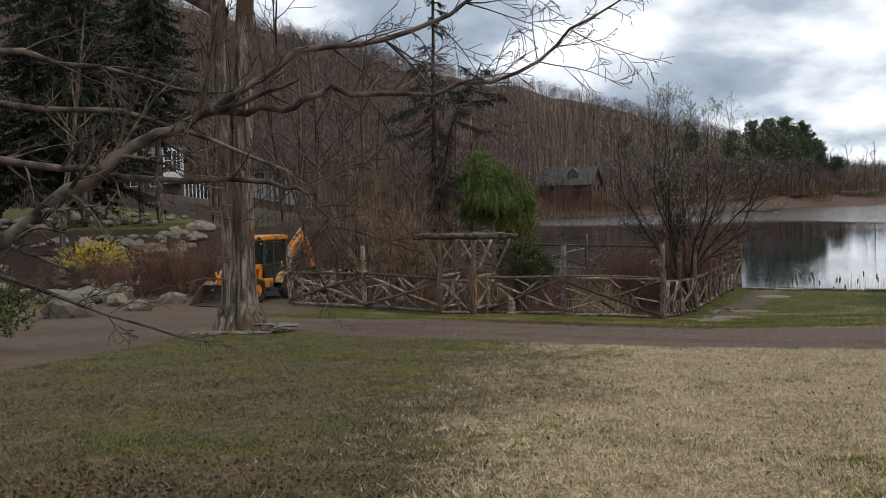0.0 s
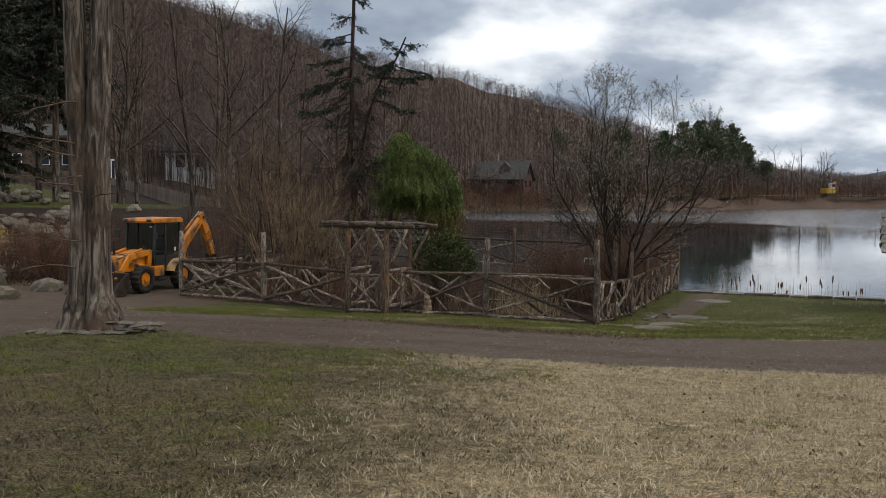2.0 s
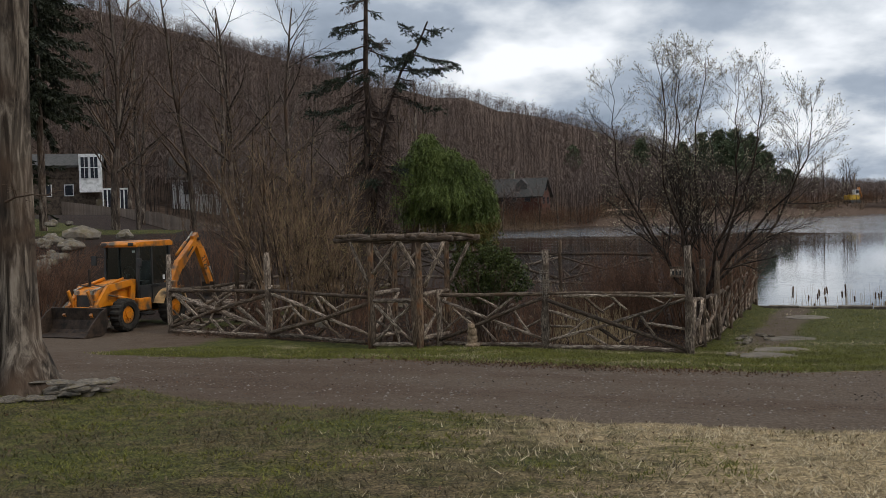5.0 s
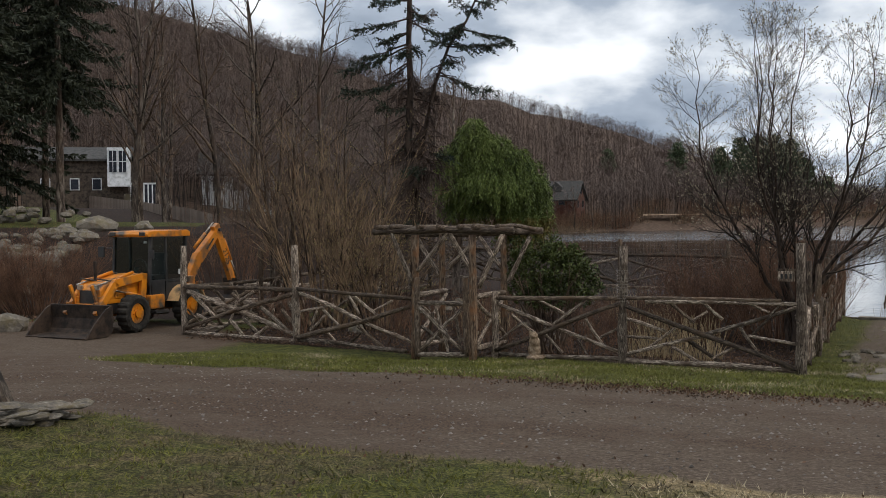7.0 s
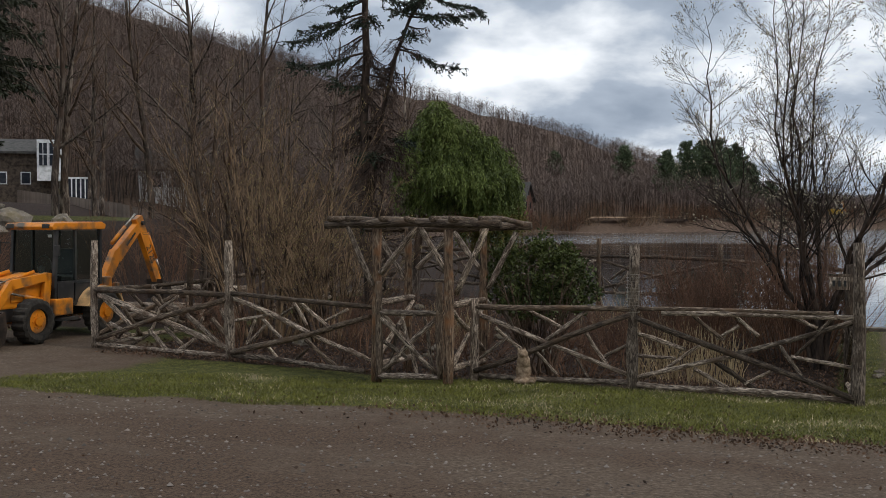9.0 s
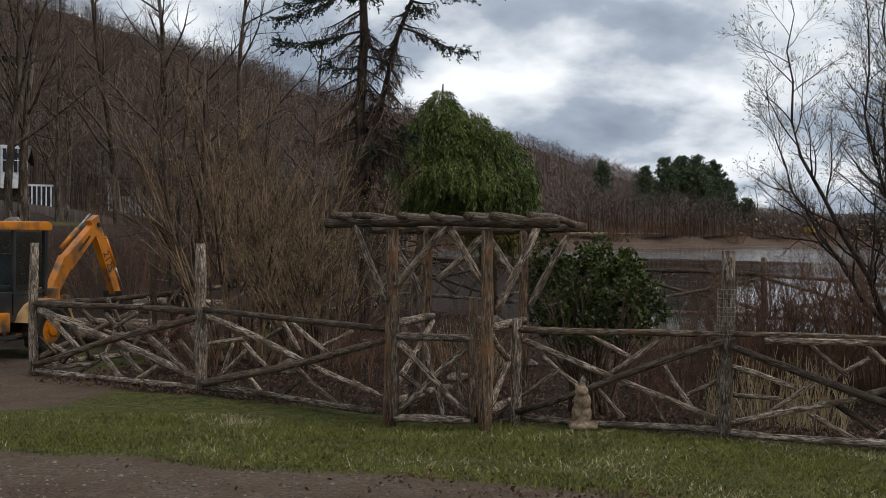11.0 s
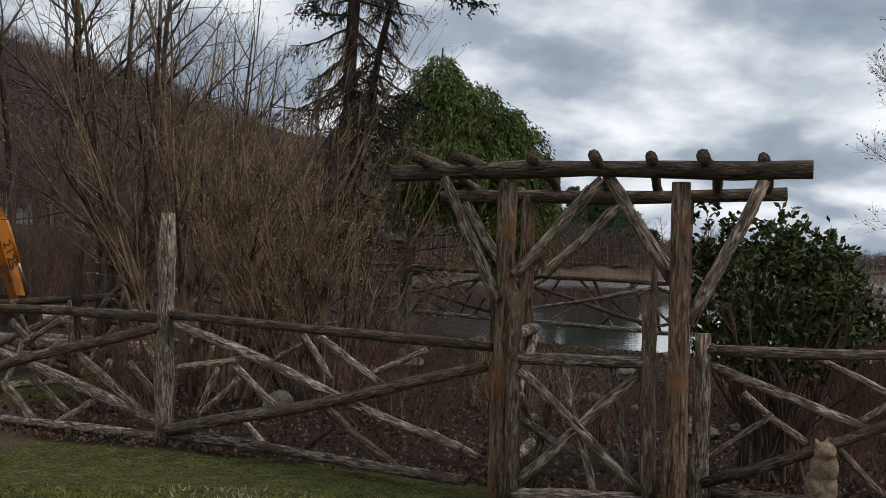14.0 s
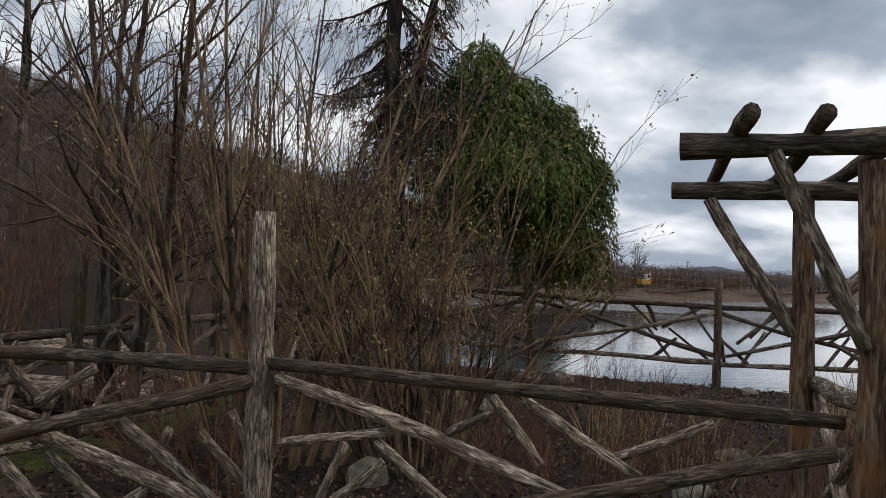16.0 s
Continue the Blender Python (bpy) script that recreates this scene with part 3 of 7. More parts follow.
def fence_panel(parent, o, a0, b0, a1, b1, top=1.08, low=0.13, sticks=9, style=0, droop=0.0):
    """Two rails, two long crossed poles and short sticks wedged between them."""
    def at(t, h, off=0.0):
        p = fp(a0 + (a1 - a0) * t, b0 + (b1 - b0) * t, 0)
        e0, e1 = fp(a0, b0), fp(a1, b1)
        z = e0.z + (e1.z - e0.z) * t
        d = Vector((b1 - b0, -(a1 - a0))).normalized()
        n = U * d.x + V * d.y
        return Vector((p.x + n.x * off, p.y + n.y * off, z + h))
    log_part("rail", at(0, top, 0.02), at(1, top - droop, 0.02), 0.05, 0.042, M_LOG, parent, o, 0.012)
    log_part("rail", at(0, low, 0.02), at(1, low - 0.03, 0.02), 0.05, 0.042, M_STICK, parent, o, 0.012)
    hi, lo = top - 0.1, low + 0.1
    log_part("diagonal_pole", at(0.02, hi, 0.05), at(0.98, lo, 0.05), 0.042, 0.033, M_STICK, parent, o, 0.02)
    log_part("diagonal_pole", at(0.02, lo + 0.02, -0.03), at(0.98, hi, -0.03), 0.044, 0.035, M_LOG, parent, o, 0.03)
    rnd = random.Random(style)
    for i in range(sticks):
        t0 = (i + 0.5) / sticks + rnd.uniform(-0.06, 0.06)
        lean = rnd.choice((-1, 1)) * rnd.uniform(0.06, 0.24)
        t1 = min(0.98, max(0.02, t0 + lean))
        # short sticks run from a rail to the crossing poles
        if rnd.random() < 0.5:
            h0, h1 = low, min(top, low + rnd.uniform(0.35, 0.62))
        else:
            h0, h1 = top, max(low, top - rnd.uniform(0.35, 0.62))
        off = rnd.uniform(-0.06, 0.0)
        r = rnd.uniform(0.024, 0.04)
        log_part("stick", at(t0, h0, off), at(t1, h1, off), r, r * 0.85, M_STICK if rnd.random() < 0.65 else M_LOG, parent, o, 0.02, 7)


def fence(points, heights, sticks, label=L_FENCE, first=True, style=0, top=1.08, low=0.13, last=True):
    o = fp(*points[0])
    f = empty("rustic_fence", o)
    tagged(f, label, "fence", group="garden fence")
    for k, ((a, b), h) in enumerate(zip(points, heights)):
        if (k > 0 or first) and (k < len(points) - 1 or last):
            fence_post(f, o, a, b, h)
    for k, (p, q) in enumerate(zip(points, points[1:])):
        fence_panel(f, o, *p, *q, sticks=sticks, style=style + k, top=top, low=low)
    return f


BACK = 12.7
# front panels: each log runs from (share of the panel's length, height) to (share, height), with its radius
PANEL_DRIVE = [(0.0, 1.09, 1.0, 1.11, 0.05), (0.02, 0.07, 1.0, 0.05, 0.045), (0.03, 0.99, 0.99, 0.17, 0.055), (0.03, 0.17, 0.99, 1.04, 0.052),
    (0.05, 0.91, 0.28, 0.4, 0.044), (0.1, 0.47, 0.26, 0.28, 0.039), (0.4, 0.39, 0.52, 0.07, 0.043), (0.51, 0.46, 0.64, 0.17, 0.042), (0.69, 0.72, 0.92, 0.24, 0.045),
    (0.86, 0.68, 0.98, 0.33, 0.041), (0.62, 0.06, 0.75, 0.31, 0.037), (0.25, 0.07, 0.4, 0.31, 0.033), (0.05, 0.11, 0.36, 0.24, 0.037), (0.42, 0.98, 0.51, 0.75, 0.04),
    (0.49, 0.79, 0.62, 1.04, 0.037), (0.75, 0.46, 0.79, 0.69, 0.031), (0.93, 0.84, 0.98, 0.57, 0.03), (0.27, 1.03, 0.35, 0.83, 0.032), (0.16, 0.19, 0.25, 0.47, 0.033)]
PANEL_GATE = [(0.0, 1.15, 1.01, 1.14, 0.042), (0.02, 0.09, 0.95, 0.13, 0.048), (0.03, 1.06, 0.93, 0.36, 0.04), (0.03, 0.13, 1.0, 1.0, 0.048),
    (0.04, 0.68, 0.27, 0.83, 0.032), (0.24, 0.76, 0.38, 0.47, 0.031), (0.45, 1.08, 0.54, 0.74, 0.03), (0.5, 1.1, 0.71, 0.75, 0.034), (0.26, 0.3, 0.34, 0.11, 0.031),
    (0.53, 0.49, 0.74, 0.12, 0.037), (0.11, 0.3, 0.17, 0.72, 0.028), (0.12, 0.28, 0.25, 0.65, 0.032), (0.67, 0.83, 0.82, 1.06, 0.027), (0.46, 0.12, 0.56, 0.36, 0.027),
    (0.83, 0.44, 0.97, 0.3, 0.032), (0.38, 0.86, 0.46, 1.01, 0.027)]
PANEL_STATUE = [(0.0, 1.13, 1.0, 1.16, 0.042), (0.03, 0.09, 1.0, 0.09, 0.042), (0.01, 1.02, 0.98, 0.2, 0.037), (0.0, 0.15, 0.99, 1.08, 0.041),
    (0.12, 0.81, 0.31, 0.47, 0.031), (0.34, 1.09, 0.55, 0.85, 0.031), (0.46, 0.65, 0.72, 1.12, 0.031), (0.71, 0.8, 0.85, 0.3, 0.031), (0.37, 0.52, 0.53, 0.14, 0.028),
    (0.19, 1.09, 0.25, 0.83, 0.025), (0.0, 0.28, 0.21, 0.68, 0.025), (0.81, 0.42, 0.98, 0.65, 0.028), (0.65, 0.41, 0.73, 0.1, 0.022)]
PANEL_CORNER = [(0.0, 1.17, 0.9, 1.22, 0.034), (0.14, 1.12, 1.0, 1.17, 0.038), (0.0, 0.07, 1.0, 0.05, 0.044), (0.02, 1.04, 0.99, 0.09, 0.043), (0.02, 0.17, 0.48, 0.57, 0.038),
    (0.44, 0.54, 0.99, 1.11, 0.037), (0.02, 0.81, 0.25, 0.62, 0.034), (0.02, 0.48, 0.2, 0.47, 0.03), (0.15, 0.3, 0.32, 0.7, 0.03), (0.28, 1.11, 0.42, 0.78, 0.03),
    (0.47, 1.13, 0.58, 0.86, 0.029), (0.39, 0.78, 0.49, 0.98, 0.026), (0.29, 0.35, 0.46, 0.08, 0.033), (0.38, 0.47, 0.58, 0.08, 0.036), (0.52, 0.17, 0.64, 0.39, 0.026),
    (0.66, 0.78, 0.77, 0.31, 0.029), (0.72, 0.6, 0.99, 0.49, 0.029), (0.74, 0.61, 0.85, 0.96, 0.025), (0.72, 1.15, 0.83, 1.0, 0.028), (0.84, 0.97, 0.9, 1.16, 0.025)]


def stick_fence(posts, panels, label):
    """A front stretch of the fence: its posts (a, b, height) and its panels, log by log."""
    o = fp(*posts[0][:2])
    f = tagged(empty("rustic_fence", o), label, "fence", group="garden fence")
    for a, b, h, r in posts:
        if r:
            fence_post(f, o, a, b, h, r, M_STICK)
    for (a0, b0, _, _), (a1, b1, _, _), logs in zip(posts, posts[1:], panels):
        e0, e1 = fp(a0, b0), fp(a1, b1)
        d = (e1 - e0).normalized()
        n = Vector((d.y, -d.x, 0))
        for i, (t0, h0, t1, h1, r) in enumerate(logs):
            off = 0.02 if i < 2 else (-0.01 if i == 2 else (0.06 if i == 3 else random.uniform(-0.09, -0.01)))
            name = "rail" if i < 2 else ("diagonal_pole" if i < 4 else "stick")
            mat = M_LOG if i in (0, 3) or (i > 5 and i % 4 == 1) else M_STICK
            p, q = e0.lerp(e1, t0) + n * off + Vector((0, 0, h0)), e0.lerp(e1, t1) + n * off + Vector((0, 0, h1))
            log_part(name, p, q, r, r * 0.88, mat, f, o, 0.02 if i > 1 else 0.012, 9 if i < 4 else 7)


def build_fences():
    random.seed(11)
    stick_fence([(13.1, 0.62, 2.0, 0.075), (10.0, 0.38, 2.06, 0.085), (6.86, -0.48, 1.2, 0)], (PANEL_DRIVE, PANEL_GATE), "rustic log fence with dense crossed sticks by the drive")
    stick_fence([(5.32, -0.1, 1.25, 0.07), (2.93, -0.02, 2.1, 0.085), (-0.1, -0.25, 2.16, 0.09)], (PANEL_STATUE, PANEL_CORNER), "rustic log fence with long crossed poles by the drive")
    fence([(-0.1, -0.25), (0.0, 2.2), (0, 4.4), (0, 6.6), (0, 8.8), (0, 11.0), (0, BACK)], (2, 1.95, 1.9, 1.9, 1.85, 1.5, 1.7), 11,
          "rustic log side fence with upright grey sticks", first=False, style=41)
    fence([(0, BACK), (3.1, BACK), (6.3, BACK), (9.5, BACK), (12.7, BACK)], (1.9, 1.75, 1.85, 1.8, 1.85), 14,
          "rustic log fence along the lake", first=False, style=61, top=1.36, low=0.42)
    fence([(13.1, 0.62), (12.9, 3.3), (12.7, 6.2), (12.7, 9.4), (12.7, BACK)], (2, 1.95, 1.8, 1.8, 1.7), 9,
          "rustic log side fence beside the digger", first=False, style=81, last=False)


build_fences()


def build_arbor():
    random.seed(5)
    o = fp(6.1, -0.4)
    ar = tagged(empty("garden_arbor", o), "rustic cedar log arbor over the garden gate", "arbor")
    fa, fb = (6.74, -0.6), (5.5, -0.78)
    ba, bb = (6.83, 0.8), (5.5, 0.8)
    top = 0.22
    for (a, b), r in ((fa, 0.08), (fb, 0.077), (ba, 0.07), (bb, 0.07)):
        p = fp(a, b)
        log_part("post", p - Vector((0, 0, 0.15)), Vector((p.x, p.y, top)), r, r * 0.86, M_RED_LOG, ar, o, 0.008, 11)

    def w(a, b, z):
        p = CORNER + U * a + V * b
        return Vector((p.x, p.y, z))
    # beams and the poles laid across them
    log_part("beam", w(7.62, -0.58, 0.28), w(4.66, -0.88, 0.30), 0.064, 0.06, M_LOG, ar, o, 0.012, 10)
    log_part("beam", w(7.6, 0.8, 0.2), w(4.7, 0.8, 0.26), 0.058, 0.056, M_LOG, ar, o, 0.012, 10)
    for a in (7.34, 7.0, 6.58, 6.12, 5.72, 5.3, 4.9):
        j = random.uniform(-0.08, 0.08)
        log_part("cross_pole", w(a + j, -0.98 + random.uniform(-0.1, 0.1), 0.375), w(a - j, 1.2 + random.uniform(-0.15, 0.15), 0.29), 0.046, 0.04, M_LOG, ar, o, 0.03, 9)
    # braces
    for b, zt, al, ar2 in ((-0.66, 0.25, 7.2, 6.78), (0.8, 0.16, 7.38, 6.87)):
        log_part("brace", w(al, b, zt), w(ar2, b, -0.64), 0.04, 0.045, M_STICK, ar, o, 0.02)
        log_part("brace", w(6.05, b + 0.02, zt), w(6.66, b, -0.45), 0.04, 0.045, M_STICK, ar, o, 0.02)
        log_part("brace", w(6.0, b - 0.02, zt), w(5.55, b, -0.45), 0.045, 0.045, M_STICK, ar, o, 0.02)
        log_part("brace", w(4.95, b, zt), w(5.42, b, -0.75), 0.045, 0.045, M_STICK, ar, o, 0.02)
    for a in (6.74, 5.48):
        log_part("side_rail", w(a, -0.65, -0.9), w(a, 0.8, -0.92), 0.05, 0.045, M_STICK, ar, o, 0.02)
        log_part("side_rail", w(a, -0.65, -1.85), w(a, 0.8, -1.9), 0.05, 0.045, M_STICK, ar, o, 0.02)
        log_part("side_rail", w(a, -0.65, -1.8), w(a, 0.8, -0.98), 0.04, 0.035, M_STICK, ar, o, 0.02)
        log_part("side_rail", w(a, -0.65, -1.0), w(a, 0.8, -1.75), 0.04, 0.035, M_STICK, ar, o, 0.02)
    # the gate leaf between the front posts
    g = tagged(empty("garden_gate", fp(6.1, -0.7)), "closed rustic stick gate with crossed braces", "gate")
    o2 = fp(6.1, -0.7)

    def gp(a, h, off=0.0):
        return fp(a, -0.7 + off + (6.1 - a) * 0.145, 0) + Vector((0, 0, h))
    log_part("stile", gp(6.62, 0.08), gp(6.62, 1.55), 0.055, 0.05, M_LOG, g, o2, 0.01)
    log_part("stile", gp(5.68, 0.08), gp(5.70, 1.52), 0.055, 0.05, M_LOG, g, o2, 0.01)
    log_part("gate_rail", gp(6.62, 1.08), gp(5.68, 1.05), 0.045, 0.04, M_STICK, g, o2, 0.01)
    log_part("gate_rail", gp(6.62, 0.12), gp(5.68, 0.1), 0.05, 0.045, M_STICK, g, o2, 0.01)
    log_part("gate_brace", gp(6.58, 1.0, -0.03), gp(5.72, 0.16, -0.03), 0.036, 0.033, M_STICK, g, o2, 0.02)
    log_part("gate_brace", gp(6.58, 0.2, 0.03), gp(5.72, 1.0, 0.03), 0.042, 0.036, M_STICK, g, o2, 0.02)
    log_part("gate_brace", gp(6.3, 1.05, 0.05), gp(6.05, 0.14, 0.05), 0.026, 0.03, M_STICK, g, o2, 0.03)
    log_part("gate_brace", gp(5.95, 1.05, 0.05), gp(5.8, 0.14, 0.05), 0.026, 0.03, M_STICK, g, o2, 0.03)
    log_part("gate_brace", gp(6.56, 0.65, 0.02), gp(6.2, 0.4, 0.02), 0.03, 0.03, M_STICK, g, o2, 0.02)
    log_part("gate_brace", gp(6.5, 0.14, 0.06), gp(6.35, 0.9, 0.06), 0.03, 0.03, M_LOG, g, o2, 0.02)


build_arbor()

# ---- trees and shrubs ----


def rand_dir(spread, up=0.0):
    v = Vector((random.gauss(0, 1), random.gauss(0, 1), random.gauss(0, 1)))
    v.normalize()
    v *= spread
    v.z += up
    return v


def grow(acc, p, d, length, r, level, spec, tips=None):
    """One limb and, along it, its side branches. spec: per level (segments, sides, wander, lift, children, child length, child angle)."""
    segs, sides, wander, lift, kids, klen, kang = spec[level]
    pts, rad = [p.copy()], [r]
    d = d.normalized()
    for i in range(segs):
        d = (d + rand_dir(wander) + Vector((0, 0, lift))).normalized()
        p = p + d * (length / segs)
        pts.append(p.copy())
        rad.append(max(r * (1 - 0.8 * (i + 1) / segs), 0.0016))
    acc.tube(pts, rad, sides)
    if tips is not None and level >= len(spec) - 2:
        tips.append((pts[-1], d.copy()))
        tips.append((pts[len(pts) // 2], d.copy()))
    if level + 1 < len(spec):
        for k in range(kids):
            t = (0.22 + 0.78 * (k + random.random()) / kids) * segs
            i = min(int(t), segs - 1)
            q = pts[i].lerp(pts[i + 1], t - i)
            ax = (pts[i + 1] - pts[i]).normalized()
            side = ax.orthogonal().normalized()
            side.rotate(Matrix.Rotation(random.uniform(0, 6.283), 3, ax))
            cd = (ax * math.cos(kang) + side * math.sin(kang)).normalized()
            f = 1 - 0.55 * t / segs
            grow(acc, q, cd, length * klen * f * random.uniform(0.7, 1.25), max(rad[i] * 0.6, 0.0016), level + 1, spec, tips)
    return pts, rad


def bare_tree(name, at, height, r, label, spec, mat=None, twig=None, lean=(0, 0), seed=0, stems=1, spread=0.3, category="tree", leafs=None, low=0.2):
    """A leafless tree: trunk stems as one part, their branching crown as another."""
    random.seed(seed)
    tree = tagged(empty(name, at), label, category)
    crown, tips = Acc(), []
    trunk_spec = [spec[0]]
    for s in range(stems):
        trunk = Acc()
        w = (random.uniform(0, 6.283) if stems < 5 else 0.6 + s * 2.4) if stems > 1 else 0
        k = spread * (random.uniform(0.4, 1.0) if stems < 5 else 0.12 + 0.95 * s / stems) if stems > 1 else 0
        d = Vector((lean[0] + k * math.cos(w), lean[1] + k * math.sin(w), 1))
        base = Vector((0.12 * math.cos(w), 0.12 * math.sin(w), -0.1)) if stems > 1 else Vector((0, 0, -0.1))
        h = height * (random.uniform(0.75, 1.0) if stems > 1 else 1)
        segs, sides, wander, lift, kids, klen, kang = spec[0]
        pts, rad = grow(trunk, base, d, h, r * random.uniform(0.8, 1), 0, trunk_spec)
        child("trunk" if stems == 1 else "stem", trunk.mesh("trunk"), mat or M_BARK, tree)
        for q in range(kids):
            t = (low + (0.98 - low) * (q + random.random()) / kids) * segs
            i = min(int(t), segs - 1)
            ax = (pts[i + 1] - pts[i]).normalized()
            side = ax.orthogonal().normalized()
            side.rotate(Matrix.Rotation(random.uniform(0, 6.283), 3, ax))
            cd = ax * math.cos(kang) + side * math.sin(kang)
            grow(crown, pts[i].lerp(pts[i + 1], t - i), cd, h * klen * (1 - 0.6 * t / segs) * random.uniform(0.7, 1.25), max(rad[i] * 0.55, 0.003), 1, spec, tips)
    child("crown", crown.mesh("crown"), twig or M_TWIG, tree, "bare twigs")
    if leafs:
        mat2, count, size, chance = leafs
        lv = Acc()
        for p, d in tips:
            if random.random() < chance:
                for _ in range(count):
                    lv.leaf(p + rand_dir(size * 1.5), (d + rand_dir(0.8)).normalized(), size * random.uniform(0.6, 1.3), size * 0.25)
        child("bud", lv.mesh("bud", False), mat2, tree, "small pale buds and catkins")
    return tree


def at_ground(x, y, dz=0.0):
    return (x, y, ground_z(x, y) + dz)


TREE_SPEC = [(9, 7, 0.10, 0.05, 13, 0.45, 0.85), (6, 5, 0.16, 0.05, 7, 0.5, 0.75), (5, 3, 0.2, 0.04, 5, 0.5, 0.7), (3, 3, 0.25, 0.03, 0, 0, 0)]
TALL_SPEC = [(9, 6, 0.06, 0.06, 12, 0.32, 0.7), (5, 4, 0.18, 0.08, 6, 0.5, 0.7), (4, 3, 0.22, 0.04, 4, 0.5, 0.7), (2, 3, 0.25, 0.03, 0, 0, 0)]
SHRUB_SPEC = [(7, 5, 0.09, 0.03, 9, 0.45, 0.5), (5, 3, 0.14, 0.05, 5, 0.45, 0.55), (3, 3, 0.2, 0.04, 0, 0, 0)]


def far_woods():
    """Bare grey-brown woods over the whole hillside: one mesh of slim trunks with upswept branches."""
    random.seed(21)
    acc, stems = Acc(), Acc()
    v, f = acc.v, acc.f

    def blade(p, q, r):
        d = q - p
        s = Vector((-d.y, d.x, 0))
        if s.length < 1e-3:
            s = Vector((1, 0, 0))
        s = s.normalized() * r
        s.rotate(Matrix.Rotation(random.uniform(-0.9, 0.9), 3, "Z"))
        b = len(v)
        v.extend((p - s, p + s, q))
        f.append((b, b + 1, b + 2))
    made = 0
    tries = 0
    while made < 13000 and tries < 90000:
        tries += 1
        az = random.uniform(-34, 30)
        r0 = lerp_table(az, HILL_START)
        r = r0 - (12 if az > -5 else 24) + 300 * random.random() ** 1.2
        x, y = -r * math.sin(radians(az)), r * math.cos(radians(az))
        if lake_depth(x, y) > -4 or (12.5 < az < 18.5 and r < 152) or (3 < az < 19 and r < 106) or math.hypot(x - 29, y - 233) < 9:
            continue
        z = ground_z(x, y)
        h = (random.uniform(8.8, 11.6) if r < r0 + 190 else random.uniform(5.5, 7.5)) if az > -20 else random.uniform(4.5, 8)
        w = 0.8 + r / 600
        tr = random.uniform(0.03, 0.065) * w
        p = Vector((x, y, z - 0.3))
        top = p + Vector((random.uniform(-1, 1), random.uniform(-1, 1), h))
        stems.tube([p, p.lerp(top, 0.5), p.lerp(top, 0.8)], [tr, tr * 0.6, 0.02], 3)
        for j in range(17 if r < r0 + 60 else 13):
            t = random.uniform(0.3, 0.92)
            q = p.lerp(top, t)
            wv = random.uniform(0, 6.283)
            ln = h * 0.3 * (1.25 - 0.75 * t) * random.uniform(0.6, 1.3) + 0.5
            e = q + Vector((math.cos(wv) * ln * 0.85, math.sin(wv) * ln * 0.85, ln * random.uniform(0.05, 0.6)))
            blade(q, e, 0.036 * w)
            for _ in range(4):
                m = q.lerp(e, random.uniform(0.35, 0.9))
                blade(m, m + Vector((random.uniform(-1, 1), random.uniform(-1, 1), random.uniform(-0.3, 0.8))) * ln * 0.55, 0.026 * w)
        made += 1
    me = acc.mesh("far_woods", False)
    me.materials.append(M_FARWOOD)
    tagged(new("far_woods", me), "leafless grey-brown woods covering the hillside", "trees", kind="stuff")
    me = stems.mesh("far_trunk", False)
    me.materials.append(leaf_material("far_trunk", (0.03, 0.022, 0.018), (0.1, 0.078, 0.065), 0.9))
    tagged(new("far_trunk", me), "slim dark trunks of the hillside woods", "trees", kind="stuff")


def far_wood_material():
    m = leaf_material("far_wood", (0.05, 0.035, 0.028), (0.19, 0.14, 0.116), 0.9)
    return m


M_FARWOOD = far_wood_material()
far_woods()


